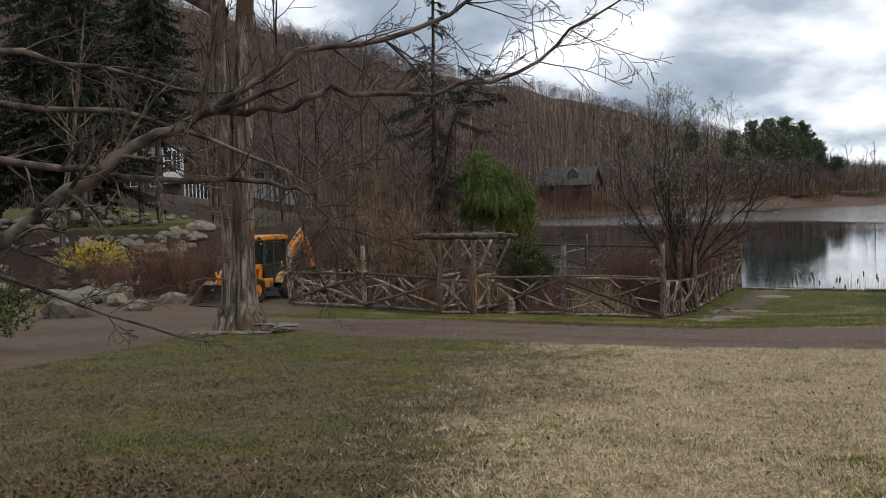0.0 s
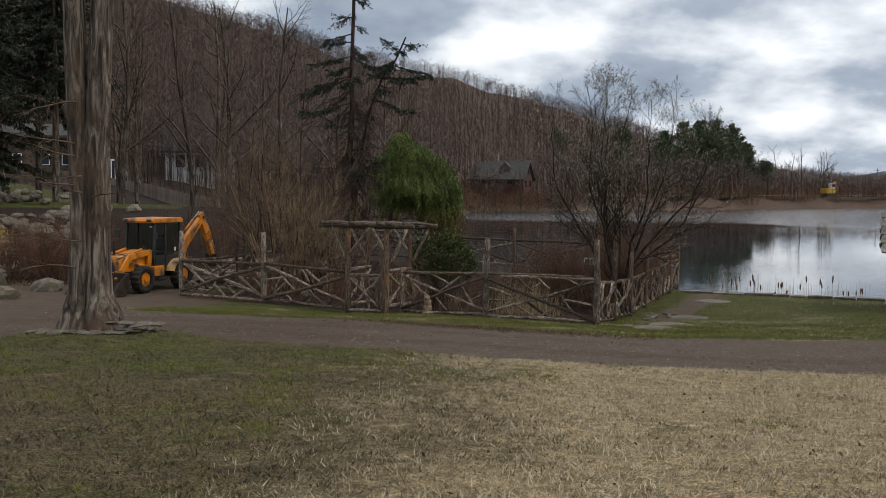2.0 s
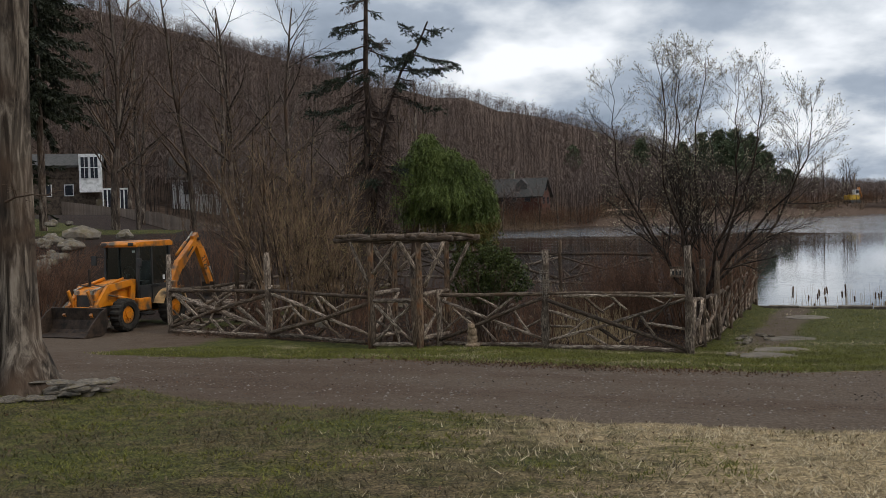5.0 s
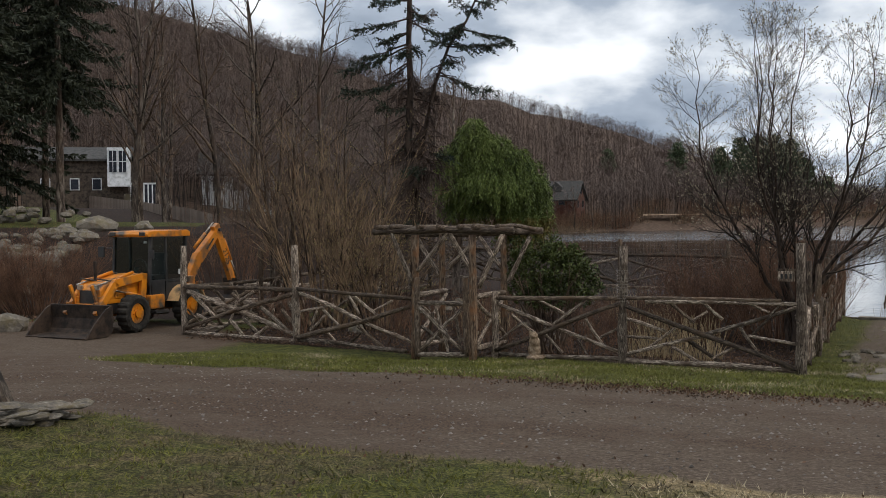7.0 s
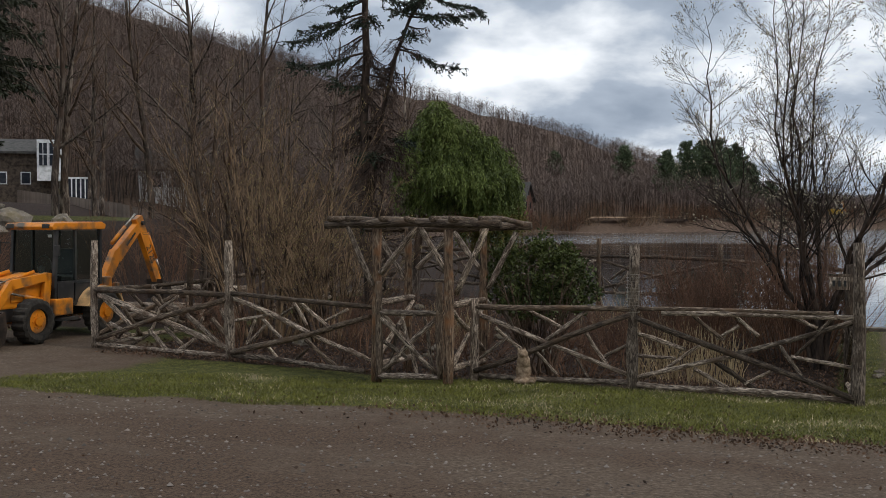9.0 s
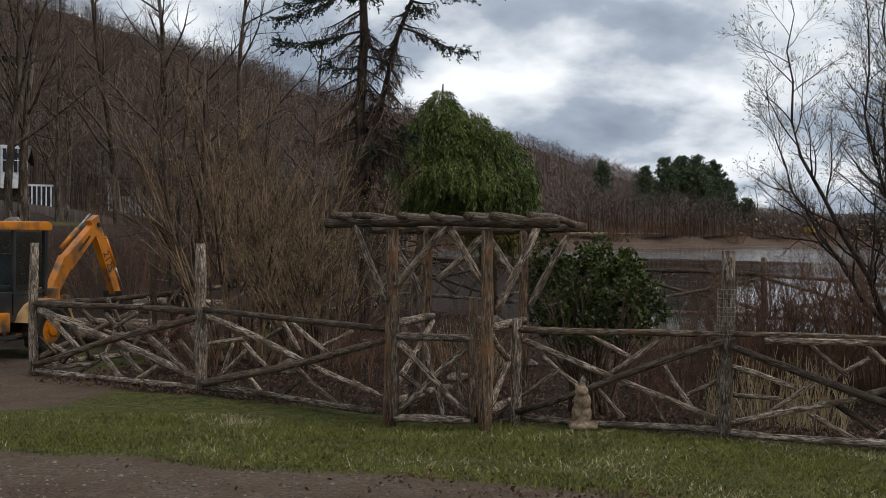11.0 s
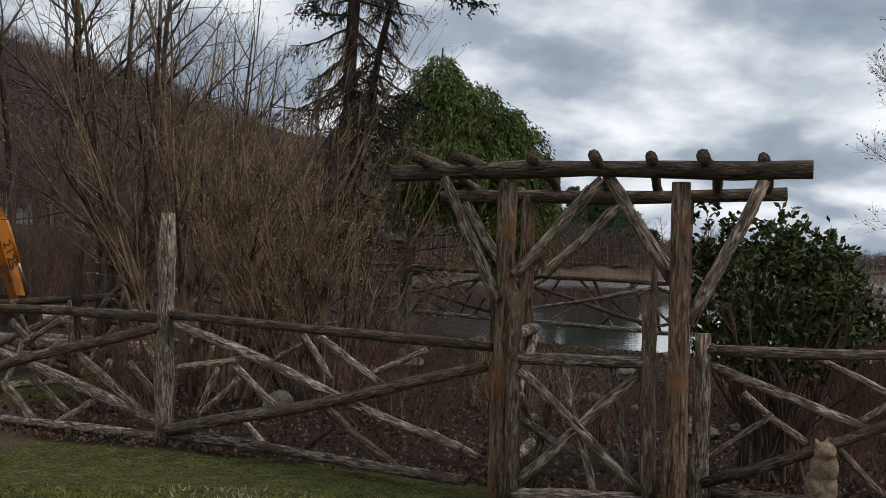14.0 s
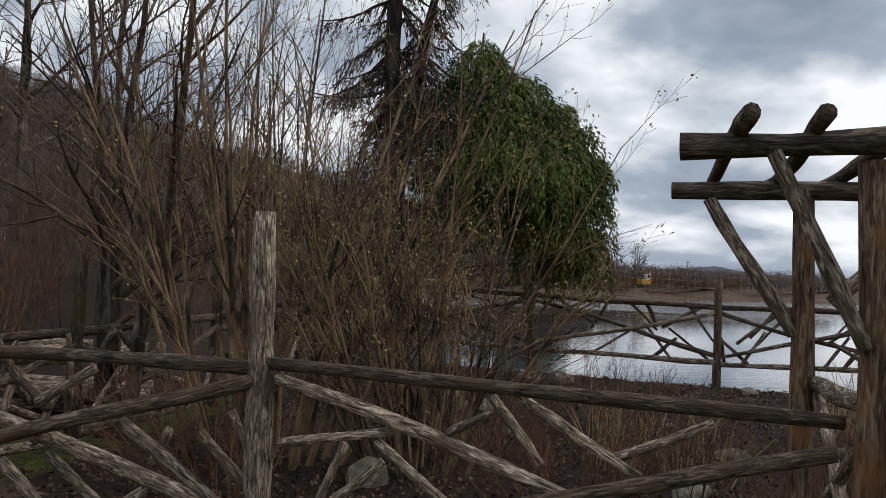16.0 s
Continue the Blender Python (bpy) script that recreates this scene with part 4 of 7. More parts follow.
def build_oak():
    """The broad double-stemmed tree beside the drive."""
    random.seed(31)
    o = Vector(at_ground(-4.3, 21.55))
    tree = tagged(empty("old_tree", o), "huge old double-stemmed tree with shaggy grey bark", "tree")
    acc = Acc()
    for cx, lx, r0 in ((-0.13, -0.10, 0.225), (0.12, 0.2, 0.245)):
        pts, rad, k = [], [], 15
        for i in range(k):
            t = i / (k - 1)
            z = -0.2 + t * 11.5
            flare = 1 + 0.65 * math.exp(-max(z, 0) * 3.2)
            pts.append(Vector((cx * flare + lx * max(0, z - 2.5) * 0.25, 0.05 * math.sin(z), z)))
            rad.append(r0 * flare * (1 - 0.5 * t) * (1 + random.uniform(-0.04, 0.04)))
        base = len(acc.v)
        acc.tube(pts, rad, 22)
        for i in range(base, len(acc.v)):
            q = acc.v[i]
            c = pts[(i - base) // 22]
            w = math.atan2(q.y - c.y, q.x - c.x)
            k2 = 1 + 0.07 * math.sin(w * 7 + cx * 9 + 0.4 * q.z) + 0.05 * noise.noise((q.x * 3, q.y * 3, q.z * 0.8)) + (0.22 * max(0, math.sin(w * 4 + 1)) * math.exp(-max(q.z, 0) * 4))
            acc.v[i] = c + (q - c) * k2
    child("trunk", acc.mesh("trunk"), M_OAK, tree)
    crown = Acc()
    spec = [(9, 8, 0.14, 0.02, 12, 0.42, 0.8), (6, 5, 0.2, 0.0, 7, 0.5, 0.8), (5, 3, 0.22, -0.02, 5, 0.5, 0.7), (3, 3, 0.25, -0.02, 0, 0, 0)]
    for z, w, ln, r in ((7.0, 0.2, 5.5, 0.16), (7.6, -0.4, 5, 0.16), (6.6, 2.7, 6, 0.16), (7.2, 3.7, 5, 0.13), (8, 1.3, 6, 0.13), (9, 5.0, 5, 0.12), (10, 0.5, 5, 0.12), (10.4, 2.4, 5, 0.12)):
        grow(crown, Vector((0.15 * math.cos(w), 0.1 * math.sin(w), z)), Vector((math.cos(w), math.sin(w), 0.35)), ln, r, 0, spec)
    for _ in range(9):
        w, z = random.uniform(-2.6, -0.9), random.uniform(0.9, 4.0)
        grow(crown, Vector((0.27 * math.cos(w), 0.25 * math.sin(w), z)), Vector((math.cos(w), math.sin(w), 0.1)), random.uniform(0.8, 1.9), 0.018, 1, spec)
    child("crown", crown.mesh("crown"), M_TWIG, tree, "bare spreading limbs and twigs")


build_oak()


def build_willow():
    """Leaders rise from one stool, swing out and close to a rounded crown of fine upswept twigs."""
    random.seed(5)
    o = Vector(at_ground(7.95, 34.0))
    tree = tagged(empty("willow_tree", o), "rounded leafless tree with pale catkins at the fence", "tree")
    crown, tips = Acc(), []
    spec = [(6, 4, 0.2, 0.08, 9, 0.55, 0.65), (5, 3, 0.22, 0.08, 8, 0.6, 0.65), (4, 3, 0.24, 0.05, 0, 0, 0)]
    for s in range(12):
        w = s * 2.4 + 0.7
        reach = (0.2, 0.62, 1.0)[s % 3] * 2.75
        high = 7.3 - 0.36 * reach ** 1.6
        stem = Acc()
        pts, rad, sway = [], [], Vector((0, 0, 0))
        for k in range(13):
            t = k / 12
            sway += rand_dir(0.13 if k else 0.0)
            u = max(0.0, (t - 0.16) / 0.84)
            out = 0.1 + 0.12 * t + reach * math.sin(min(1.0, u * 1.3) * 1.5) ** 1.1
            pts.append(Vector((out * math.cos(w), out * math.sin(w) * 0.9, -0.1 + high * t)) + sway)
            rad.append(0.058 * (1 - t) ** 1.3 + 0.005)
        stem.tube(pts, rad, 7)
        child("stem", stem.mesh("stem"), M_SPRUCE, tree)
        for q in range(17):
            t = 3.4 + 8.5 * (q + random.random()) / 17
            i = min(int(t), 11)
            ax = (pts[i + 1] - pts[i]).normalized()
            side = ax.orthogonal().normalized()
            side.rotate(Matrix.Rotation(random.uniform(0, 6.283), 3, ax))
            grow(crown, pts[i].lerp(pts[i + 1], t - i), ax * 0.7 + side * 0.7, (2.0 - 0.1 * t) * random.uniform(0.7, 1.2), max(rad[i] * 0.5, 0.006), 0, spec, tips)
    child("crown", crown.mesh("crown"), M_TWIG_DARK, tree, "fine dark twigs")
    lv = Acc()
    for p, d in tips:
        if random.random() < 0.2:
            lv.leaf(p + rand_dir(0.04), (d + rand_dir(0.5)).normalized(), random.uniform(0.04, 0.07), 0.012)
    child("catkin", lv.mesh("catkin", False), M_CATKIN, tree, "small pale catkins")


build_willow()


def guided_limb(acc, pts, r0, r1, spec, twigs, tip_len):
    """A long crooked limb through a few control points, with twigs along it."""
    path = []
    for (a, b) in zip(pts, pts[1:]):
        a, b = Vector(a), Vector(b)
        for k in range(4):
            path.append(a.lerp(b, k / 4) + rand_dir(0.02))
    path.append(Vector(pts[-1]))
    n = len(path) - 1
    acc.tube(path, [r0 + (r1 - r0) * i / n for i in range(n + 1)], 7)
    for k in range(twigs):
        i = random.randint(n // 5, n - 1)
        ax = (path[i + 1] - path[i]).normalized()
        side = ax.orthogonal().normalized()
        side.rotate(Matrix.Rotation(random.uniform(0, 6.283), 3, ax))
        grow(acc, path[i], ax * 0.6 + side * 0.8, tip_len * random.uniform(0.5, 1.2), max(0.4 * (r0 + (r1 - r0) * i / n), 0.003), 0, spec)
    grow(acc, path[-1], path[-1] - path[-2], tip_len, r1, 0, spec)


def build_limb_tree():
    random.seed(8)
    o = Vector(at_ground(-3.1, 4.6))
    tree = tagged(empty("spreading_tree", o), "leafless tree with long low lichen-grey limbs over the lawn", "tree")
    trunk = Acc()
    trunk.tube([Vector((0.05 * math.sin(i), 0.05 * math.cos(i * 1.3), -0.15 + i * 0.55)) for i in range(9)], [0.19 - 0.014 * i for i in range(9)], 14)
    child("trunk", trunk.mesh("trunk"), M_BARK, tree)
    acc = Acc()
    tw = [(5, 4, 0.16, 0.0, 5, 0.55, 0.7), (4, 3, 0.2, -0.02, 4, 0.55, 0.7), (3, 3, 0.25, -0.03, 0, 0, 0)]
    fork = (-1.02, 4.55, 1.9)
    limbs = [([(-3.1, 4.6, 1.0), (-1.97, 4.6, 1.35), (-1.55, 4.56, 1.62), (-1.26, 4.56, 1.8), fork], 0.045, 0.02, 12, 0.5),
             ([fork, (-0.61, 4.52, 2.14), (-0.1, 4.5, 2.23), (0.2, 4.46, 2.38)], 0.018, 0.008, 16, 0.5),
             ([fork, (-0.70, 4.6, 1.92), (-0.48, 4.6, 1.99), (-0.14, 4.62, 1.95), (0.36, 4.62, 2.05), (0.66, 4.62, 2.27)], 0.018, 0.006, 20, 0.4),
             ([(-3.1, 4.6, 1.8), (-1.97, 4.62, 1.72), (-1.46, 4.62, 1.64), (-0.75, 4.62, 1.6), (-0.55, 4.62, 1.52), (-0.5, 4.62, 1.35)], 0.022, 0.005, 22, 0.38),
             ([(-3.1, 4.6, 2.3), (-1.9, 4.76, 2.21), (-1.22, 4.83, 2.04)], 0.025, 0.006, 16, 0.4),
             ([(-3.1, 4.6, 1.4), (-1.84, 4.2, 1.23), (-1.2, 4.2, 1.0)], 0.02, 0.005, 14, 0.3),
             ([(-3.1, 4.6, 2.1), (-1.7, 5.6, 2.0), (-0.9, 6.0, 1.7), (-0.75, 6.1, 1.1)], 0.02, 0.005, 22, 0.4)]
    for pts, r0, r1, n, ln in limbs:
        guided_limb(acc, [Vector(p) - o for p in pts], r0, r1, tw, n, ln)
    for w in (1.7, 2.6, 3.6, 4.6):
        grow(acc, Vector((0, 0, 4.0)), Vector((math.cos(w), math.sin(w), 0.7)), 2.5, 0.05, 0, [(7, 5, 0.16, 0.02, 8, 0.5, 0.8)] + tw[:2])
    child("limb", acc.mesh("limb"), M_TWIG_GREY, tree, "lichen-grey limbs and twigs")


build_limb_tree()


def conifer(name, at, height, width, label, mat, dead=None, dead_to=0.0, droop=0.25, seed=0, lean=(0, 0), density=1.0, tuft=0.16, start=0.1, sparse=0.0, twin=False, trunk_r=0.16, tuft_w=0.22, rounded=False):
    """A conifer of whorled drooping branches set with needle tufts; below dead_to of its height the tufts are brown and few."""
    random.seed(seed)
    tree = tagged(empty(name, at), label, "conifer")
    heads = [(0.0, 1.0)] + ([(0.55, 0.9)] if twin else [])
    live, brown = Acc(), Acc()
    for side, hk in heads:
        trunk = Acc()
        pts = []
        for i in range(10):
            t = i / 9
            pts.append(Vector((lean[0] * t * height + side * max(0, t - 0.15) * 1.6, lean[1] * t * height + 0.05 * math.sin(4 * t), -0.15 + t * height * hk)))
        trunk.tube(pts, [trunk_r * (1 - 0.85 * i / 9) + 0.01 for i in range(10)], 8)
        child("trunk", trunk.mesh("trunk"), M_BARK, tree)
        whorls = int(height * hk / 0.27)
        for wi in range(whorls):
            t = start + (1 - start) * wi / whorls
            if side and t < 0.35:
                continue
            i = min(int(t * 9), 8)
            p = pts[i].lerp(pts[i + 1], t * 9 - i)
            for b in range(4):
                if random.random() < sparse:
                    continue
                w = random.uniform(0, 6.283)
                ln = width * (0.62 * math.sin(math.pi * (1.03 - t) * 0.75) ** 0.6 if rounded else (1.02 - t) ** 0.75) * random.uniform(0.45, 1.1) * (0.8 if side else 1)
                d = Vector((math.cos(w), math.sin(w), random.uniform(-droop, 0.12)))
                q = [p.copy()]
                for s in range(5):
                    d = (d + Vector((0, 0, -droop * 0.3 + 0.06 * s)) + rand_dir(0.08)).normalized()
                    q.append(q[-1] + d * ln / 5)
                acc = brown if (dead and t < dead_to and random.random() < 0.85) else live
                brown.tube(q, [0.022 * (1 - k / 6) for k in range(6)], 3) if dead else live.tube(q, [0.02 * (1 - k / 6) for k in range(6)], 3)
                n = int(ln * 26 * density * (1.5 if acc is brown else 1))
                for _ in range(n):
                    s = random.uniform(0.6, 5)
                    k = min(int(s), 4)
                    c = q[k].lerp(q[k + 1], s - k)
                    dd = ((q[k + 1] - q[k]).normalized() * 0.6 + rand_dir(0.75) + Vector((0, 0, -droop * 1.2))).normalized()
                    if acc is brown:
                        acc.leaf(c, dd, tuft * random.uniform(0.8, 1.6), tuft * 0.1)
                    else:
                        acc.leaf(c, dd, tuft * random.uniform(0.6, 1.3), tuft * tuft_w)
    if live.f:
        child("foliage", live.mesh("foliage", False), mat, tree, "needled boughs")
    if dead and brown.f:
        child("dead_boughs", brown.mesh("dead_boughs", False), dead, tree, "bare brown drooping boughs").name = "dead_wood"
    return tree


def build_spruce():
    """Two bare stems with dead drooping boughs below and a few long dark live boughs above."""
    random.seed(17)
    o = Vector(at_ground(-0.15, 41.3))
    tree = tagged(empty("spruce_tree", o), "half-dead twin-stemmed dark spruce with drooping boughs", "conifer")
    g = o.z
    stems = ([(0.0, -0.15), (-0.06, 2.2), (-0.15, 4.7), (-0.08, 6.2), (-0.12, 7.3), (-0.04, 9.7), (0.0, 12.6)], [(0.0, 2.4), (0.22, 4.2), (0.34, 5.0), (0.62, 6.2), (1.0, 7.2), (1.5, 7.9), (1.85, 8.7)])
    live, wood, dead = Acc(), Acc(), Acc()

    def bough(p, w, ln, drop, green):
        d = Vector((math.cos(w), math.sin(w), random.uniform(-0.1, 0.15) - drop))
        q = [p.copy()]
        for k in range(7):
            d = (d + Vector((0, 0, -drop * 0.3 + 0.13 * k * drop)) + rand_dir(0.16)).normalized()
            q.append(q[-1] + d * ln / 7)
        wood.tube(q, [0.028 * (1 - k / 8.5) for k in range(8)], 4)
        for _ in range(int(ln * (21 if green else 26))):
            t = random.uniform(1.6 if green else 0.7, 7)
            k = min(int(t), 6)
            c = q[k].lerp(q[k + 1], t - k)
            ax = (q[k + 1] - q[k]).normalized()
            side = Vector((-ax.y, ax.x, 0)) * random.choice((-1, 1))
            if green:
                e = (ax * 0.6 + side * random.uniform(0.2, 0.9) + Vector((0, 0, random.uniform(-0.75, 0.1)))).normalized() * random.uniform(0.18, 0.42)
                wood.tube([c, c + e], [0.006, 0.003], 3)
                for m in range(17):
                    live.leaf(c + e * (m / 16), (e.normalized() * 0.7 + rand_dir(0.7)).normalized(), random.uniform(0.06, 0.11), 0.017)
            else:
                e = (ax * 0.4 + side * random.uniform(0.0, 0.6) + Vector((0, 0, random.uniform(-1.1, -0.2)))).normalized() * random.uniform(0.15, 0.45)
                dead.tube([c, c + e * 0.5 + rand_dir(0.03), c + e], [0.006, 0.004, 0.002], 3)
                for m in range(5):
                    dead.leaf(c + e * random.random(), (e.normalized() + rand_dir(0.6)).normalized(), random.uniform(0.06, 0.13), 0.009)
    for which, line in enumerate(stems):
        pts = [Vector((x, 0.05 * math.sin(z), z)) for x, z in line]
        r0 = 0.14 if which == 0 else 0.075
        tk = Acc()
        tk.tube(pts, [r0 * (1 - 0.11 * i) for i in range(len(pts))], 9)
        child("trunk", tk.mesh("trunk"), M_SPRUCE, tree)
        z = 1.7 if which == 0 else 3.6
        while z < line[-1][1] - 0.15:
            k = max(i for i in range(len(line) - 1) if line[i][1] <= z)
            p = pts[k].lerp(pts[k + 1], (z - line[k][1]) / (line[k + 1][1] - line[k][1]))
            low = z < 6.8
            for _ in range((5 if z < 4.6 else 3) if low else random.choice((1, 2))):
                w = random.uniform(0, 6.283)
                if low:
                    bough(p, w, (random.uniform(0.5, 1.6) if z < 4.6 else random.uniform(0.3, 1.2)) * (1 if which == 0 else 0.6), random.uniform(0.2, 0.65), random.random() < 0.1)
                else:
                    bough(p, w, max(0.5, (13.6 - z) * 0.3) * random.uniform(0.3, 0.95) * (1 if which == 0 else 0.75), random.uniform(0.05, 0.3), random.random() < 0.85)
            z += 0.24 if low else 0.3
    for x, z, w, ln in ((-0.1, 6.3, 3.3, 2.1), (0.9, 7.2, 0.1, 1.8), (1.3, 7.7, -0.25, 1.5), (0.65, 6.4, 0.25, 1.7), (-0.1, 7.2, 2.9, 2.0), (0.0, 8.0, 3.3, 1.6)):
        bough(Vector((x, 0, z)), w, ln, 0.22, True)
    child("bough", wood.mesh("bough"), M_SPRUCE, tree, "long dark boughs")
    child("foliage", live.mesh("foliage", False), M_NEEDLE, tree, "dark hanging needles")
    child("dead_twig", dead.mesh("dead_twig", False), M_DEAD, tree, "dead brown drooping twigs")


build_spruce()


def weeping_cypress():
    random.seed(13)
    o = Vector(at_ground(2.0, 43.4))
    tree = tagged(empty("weeping_cypress", o), "green weeping cypress with drooping sprays, yellowed below", "conifer")
    tr = Acc()
    spine = [Vector(p) for p in ((-0.95, 0, -0.1), (-0.9, 0, 1.2), (-0.75, 0.05, 2.4), (-0.5, 0, 3.6), (-0.36, 0, 4.8), (-0.33, 0, 5.5))]
    tr.tube(spine, [0.13, 0.115, 0.095, 0.07, 0.04, 0.015], 9)
    child("trunk", tr.mesh("trunk"), M_BARK, tree)
    bare = Acc()
    for k in range(22):
        t = random.uniform(0.9, 3.2)
        i = int(t)
        w = random.uniform(-0.9, 0.9) + (0 if random.random() < 0.6 else 3.14)
        grow(bare, spine[i].lerp(spine[i + 1], t - i), Vector((math.cos(w), math.sin(w), 0.1)), random.uniform(0.8, 2.2), 0.025, 0, [(6, 4, 0.12, 0.0, 7, 0.4, 0.8), (3, 3, 0.2, -0.05, 0, 0, 0)])
    child("bare_limb", bare.mesh("bare_limb"), M_BARK, tree, "bare lower limbs")
    lobes = [(-0.35, 0, 5.35, 0.15), (-0.4, 0, 5.1, 0.3), (-0.3, 0, 4.75, 0.5), (-0.8, 0, 4.5, 0.4), (-0.85, 0, 4.0, 0.5), (0.25, 0, 4.7, 0.42), (0.7, 0, 4.35, 0.45), (1.0, 0, 4.0, 0.5), (1.35, 0, 3.5, 0.4), (0.1, 0, 4.1, 0.62), (0.65, 0, 3.85, 0.6), (1.1, 0, 3.5, 0.55), (-0.85, 0.1, 3.4, 0.45), (-0.25, -0.25, 3.5, 0.8),
             (0.45, -0.25, 3.3, 0.85), (1.35, 0.1, 3.0, 0.42), (0.95, 0.2, 2.8, 0.65), (0.05, 0.3, 2.9, 0.75), (-0.6, 0.2, 2.8, 0.5), (1.4, 0, 2.4, 0.35), (0.3, 0.7, 3.6, 0.8), (0.9, -0.2, 2.35, 0.5), (1.2, 0.1, 2.0, 0.4)]
    green, low = Acc(), Acc()
    for cx, cy, cz, r in lobes:
        for _ in range(int(190 * (r / 0.6) ** 1.3)):
            d = rand_dir(1).normalized()
            if d.z < -0.3:
                d.z *= -0.4
            p = Vector((cx, cy, cz)) + Vector((d.x * r, d.y * r, d.z * r * 0.7)) * random.uniform(0.55, 1.0) * (1.3 if random.random() < 0.12 else 1.0)
            out = Vector((d.x, d.y, 0)) * 0.55 + Vector((0, 0, -0.2))
            for _ in range(random.choice((2, 3, 4, 5, 6, 9))):
                out = (out + Vector((0, 0, -0.26)) + rand_dir(0.12)).normalized()
                p = p + out * 0.1
                acc = low if p.z < 2.35 and random.random() < 0.8 else green
                for _ in range(5):
                    acc.leaf(p + rand_dir(0.05), (out + rand_dir(0.6)).normalized(), random.uniform(0.07, 0.14), 0.014)
    child("foliage", green.mesh("foliage", False), M_CEDAR, tree, "drooping green sprays")
    child("lower_foliage", low.mesh("lower_foliage", False), M_CEDAR_Y, tree, "yellowed lower sprays")


weeping_cypress()


def leafy_bush(name, at, lobes, mat, label, seed, leaf=0.06, per=1500, stems=8):
    random.seed(seed)
    bush = tagged(empty(name, at), label, "bush")
    st, lv = Acc(), Acc()
    for _ in range(stems):
        grow(st, Vector((random.uniform(-0.3, 0.3), random.uniform(-0.2, 0.2), -0.05)), Vector((random.uniform(-0.4, 0.4), random.uniform(-0.3, 0.3), 1)), lobes[0][2] + 0.3, 0.022, 0, SHRUB_SPEC[:2])
    child("stem", st.mesh("stem"), M_TWIG, bush)
    for cx, cy, cz, rx, rz in lobes:
        # upright leafy shoots, thicker towards the outside
        for _ in range(int(per * rx * rz / 13)):
            d = rand_dir(1).normalized()
            k = random.uniform(0.35, 1.0)
            p = Vector((cx + d.x * rx * k, cy + d.y * rx * k * 0.9, cz + d.z * rz * k))
            g = (Vector((d.x * 0.55, d.y * 0.55, 0.75)) + rand_dir(0.35)).normalized()
            ln = random.uniform(0.12, 0.34) * max(rz, 0.4)
            for q in range(13):
                c = p + g * ln * q / 12 + rand_dir(leaf * 0.3)
                if c.z > 0.1:
                    lv.leaf(c, (g * 0.5 + rand_dir(0.9)).normalized(), leaf * random.uniform(0.6, 1.2), leaf * 0.27)
    child("foliage", lv.mesh("foliage", False), mat, bush)
    return bush


leafy_bush("evergreen_bush", at_ground(2.45, 32.55), [(0.3, 0, 1.45, 0.5, 0.7), (-0.42, 0.1, 1.5, 0.4, 0.65), (0.72, 0.1, 1.3, 0.4, 0.5), (-0.1, -0.1, 1.15, 0.55, 0.4), (0.12, 0, 1.95, 0.28, 0.42), (-0.5, 0, 1.95, 0.22, 0.4), (0.5, 0, 1.85, 0.22, 0.35)], M_BUSH,
           "rounded dark evergreen bush behind the fence", 3, 0.075, 7500, 22)
leafy_bush("dark_yew", at_ground(-8.75, 18.9), [(0, 0, 0.95, 0.95, 0.75), (-0.2, 0, 1.5, 0.7, 0.6), (0.25, 0.1, 0.6, 0.9, 0.5)], M_BUSH, "dark evergreen shrub beside the drive", 6, 0.08, 4200)
leafy_bush("forsythia", at_ground(-14.6, 43.2), [(0, 0, 1.2, 1.3, 0.7), (0.9, 0, 1.0, 0.8, 0.6), (-0.9, 0, 1.0, 0.9, 0.6)], M_FORS, "bright yellow flowering forsythia bush", 7, 0.06, 2600, 14)


def shrub(name, at, height, stems, spread, label, seed, twig, spec=None, r=0.02, leafs=None, radius=0.25, category="shrub"):
    """Many upright stems from one stool."""
    random.seed(seed)
    s = tagged(empty(name, at), label, category)
    spec = spec or SHRUB_SPEC
    acc, tips = Acc(), []
    for _ in range(stems):
        w, k = random.uniform(0, 6.283), random.random() ** 0.6
        base = Vector((radius * k * math.cos(w), radius * k * math.sin(w), -0.05))
        d = Vector((math.cos(w) * k * spread, math.sin(w) * k * spread, 1))
        grow(acc, base, d, height * random.uniform(0.65, 1.05), r * random.uniform(0.6, 1.1), 0, spec, tips)
    child("branch", acc.mesh("branch"), twig, s, "leafless upright stems")
    if leafs:
        m2, count, size, chance = leafs
        lv = Acc()
        for p, d in tips:
            if random.random() < chance:
                for _ in range(count):
                    lv.leaf(p + rand_dir(size), (d + rand_dir(0.7)).normalized(), size * random.uniform(0.6, 1.3), size * 0.3)
        child("bud", lv.mesh("bud", False), m2, s, "small yellowish buds")
    return s


shrub("lilac_thicket", at_ground(-2.3, 37.2), 5.0, 32, 0.45, "tall leafless brown shrub thicket in the garden", 2, M_TWIG_TAN, r=0.036, radius=0.75, leafs=(M_BUD, 2, 0.03, 0.35))
shrub("forsythia_thicket", at_ground(-1.0, 36.6), 3.2, 40, 0.6, "bare arching yellowish shrub in the garden", 12, M_TWIG_TAN, r=0.022, radius=0.5, leafs=(M_BUD, 2, 0.03, 0.35))
bare_tree("crab_apple", at_ground(-3.6, 38.6), 6.4, 0.09, "slender leafless tree above the garden thicket", TREE_SPEC, seed=9, stems=3, spread=0.25)
shrub("red_twig_shrub", at_ground(8.0, 35.2), 2.3, 100, 0.6, "dense reddish leafless shrub beside the willow", 14, M_TWIG_RED, r=0.015, radius=0.9)
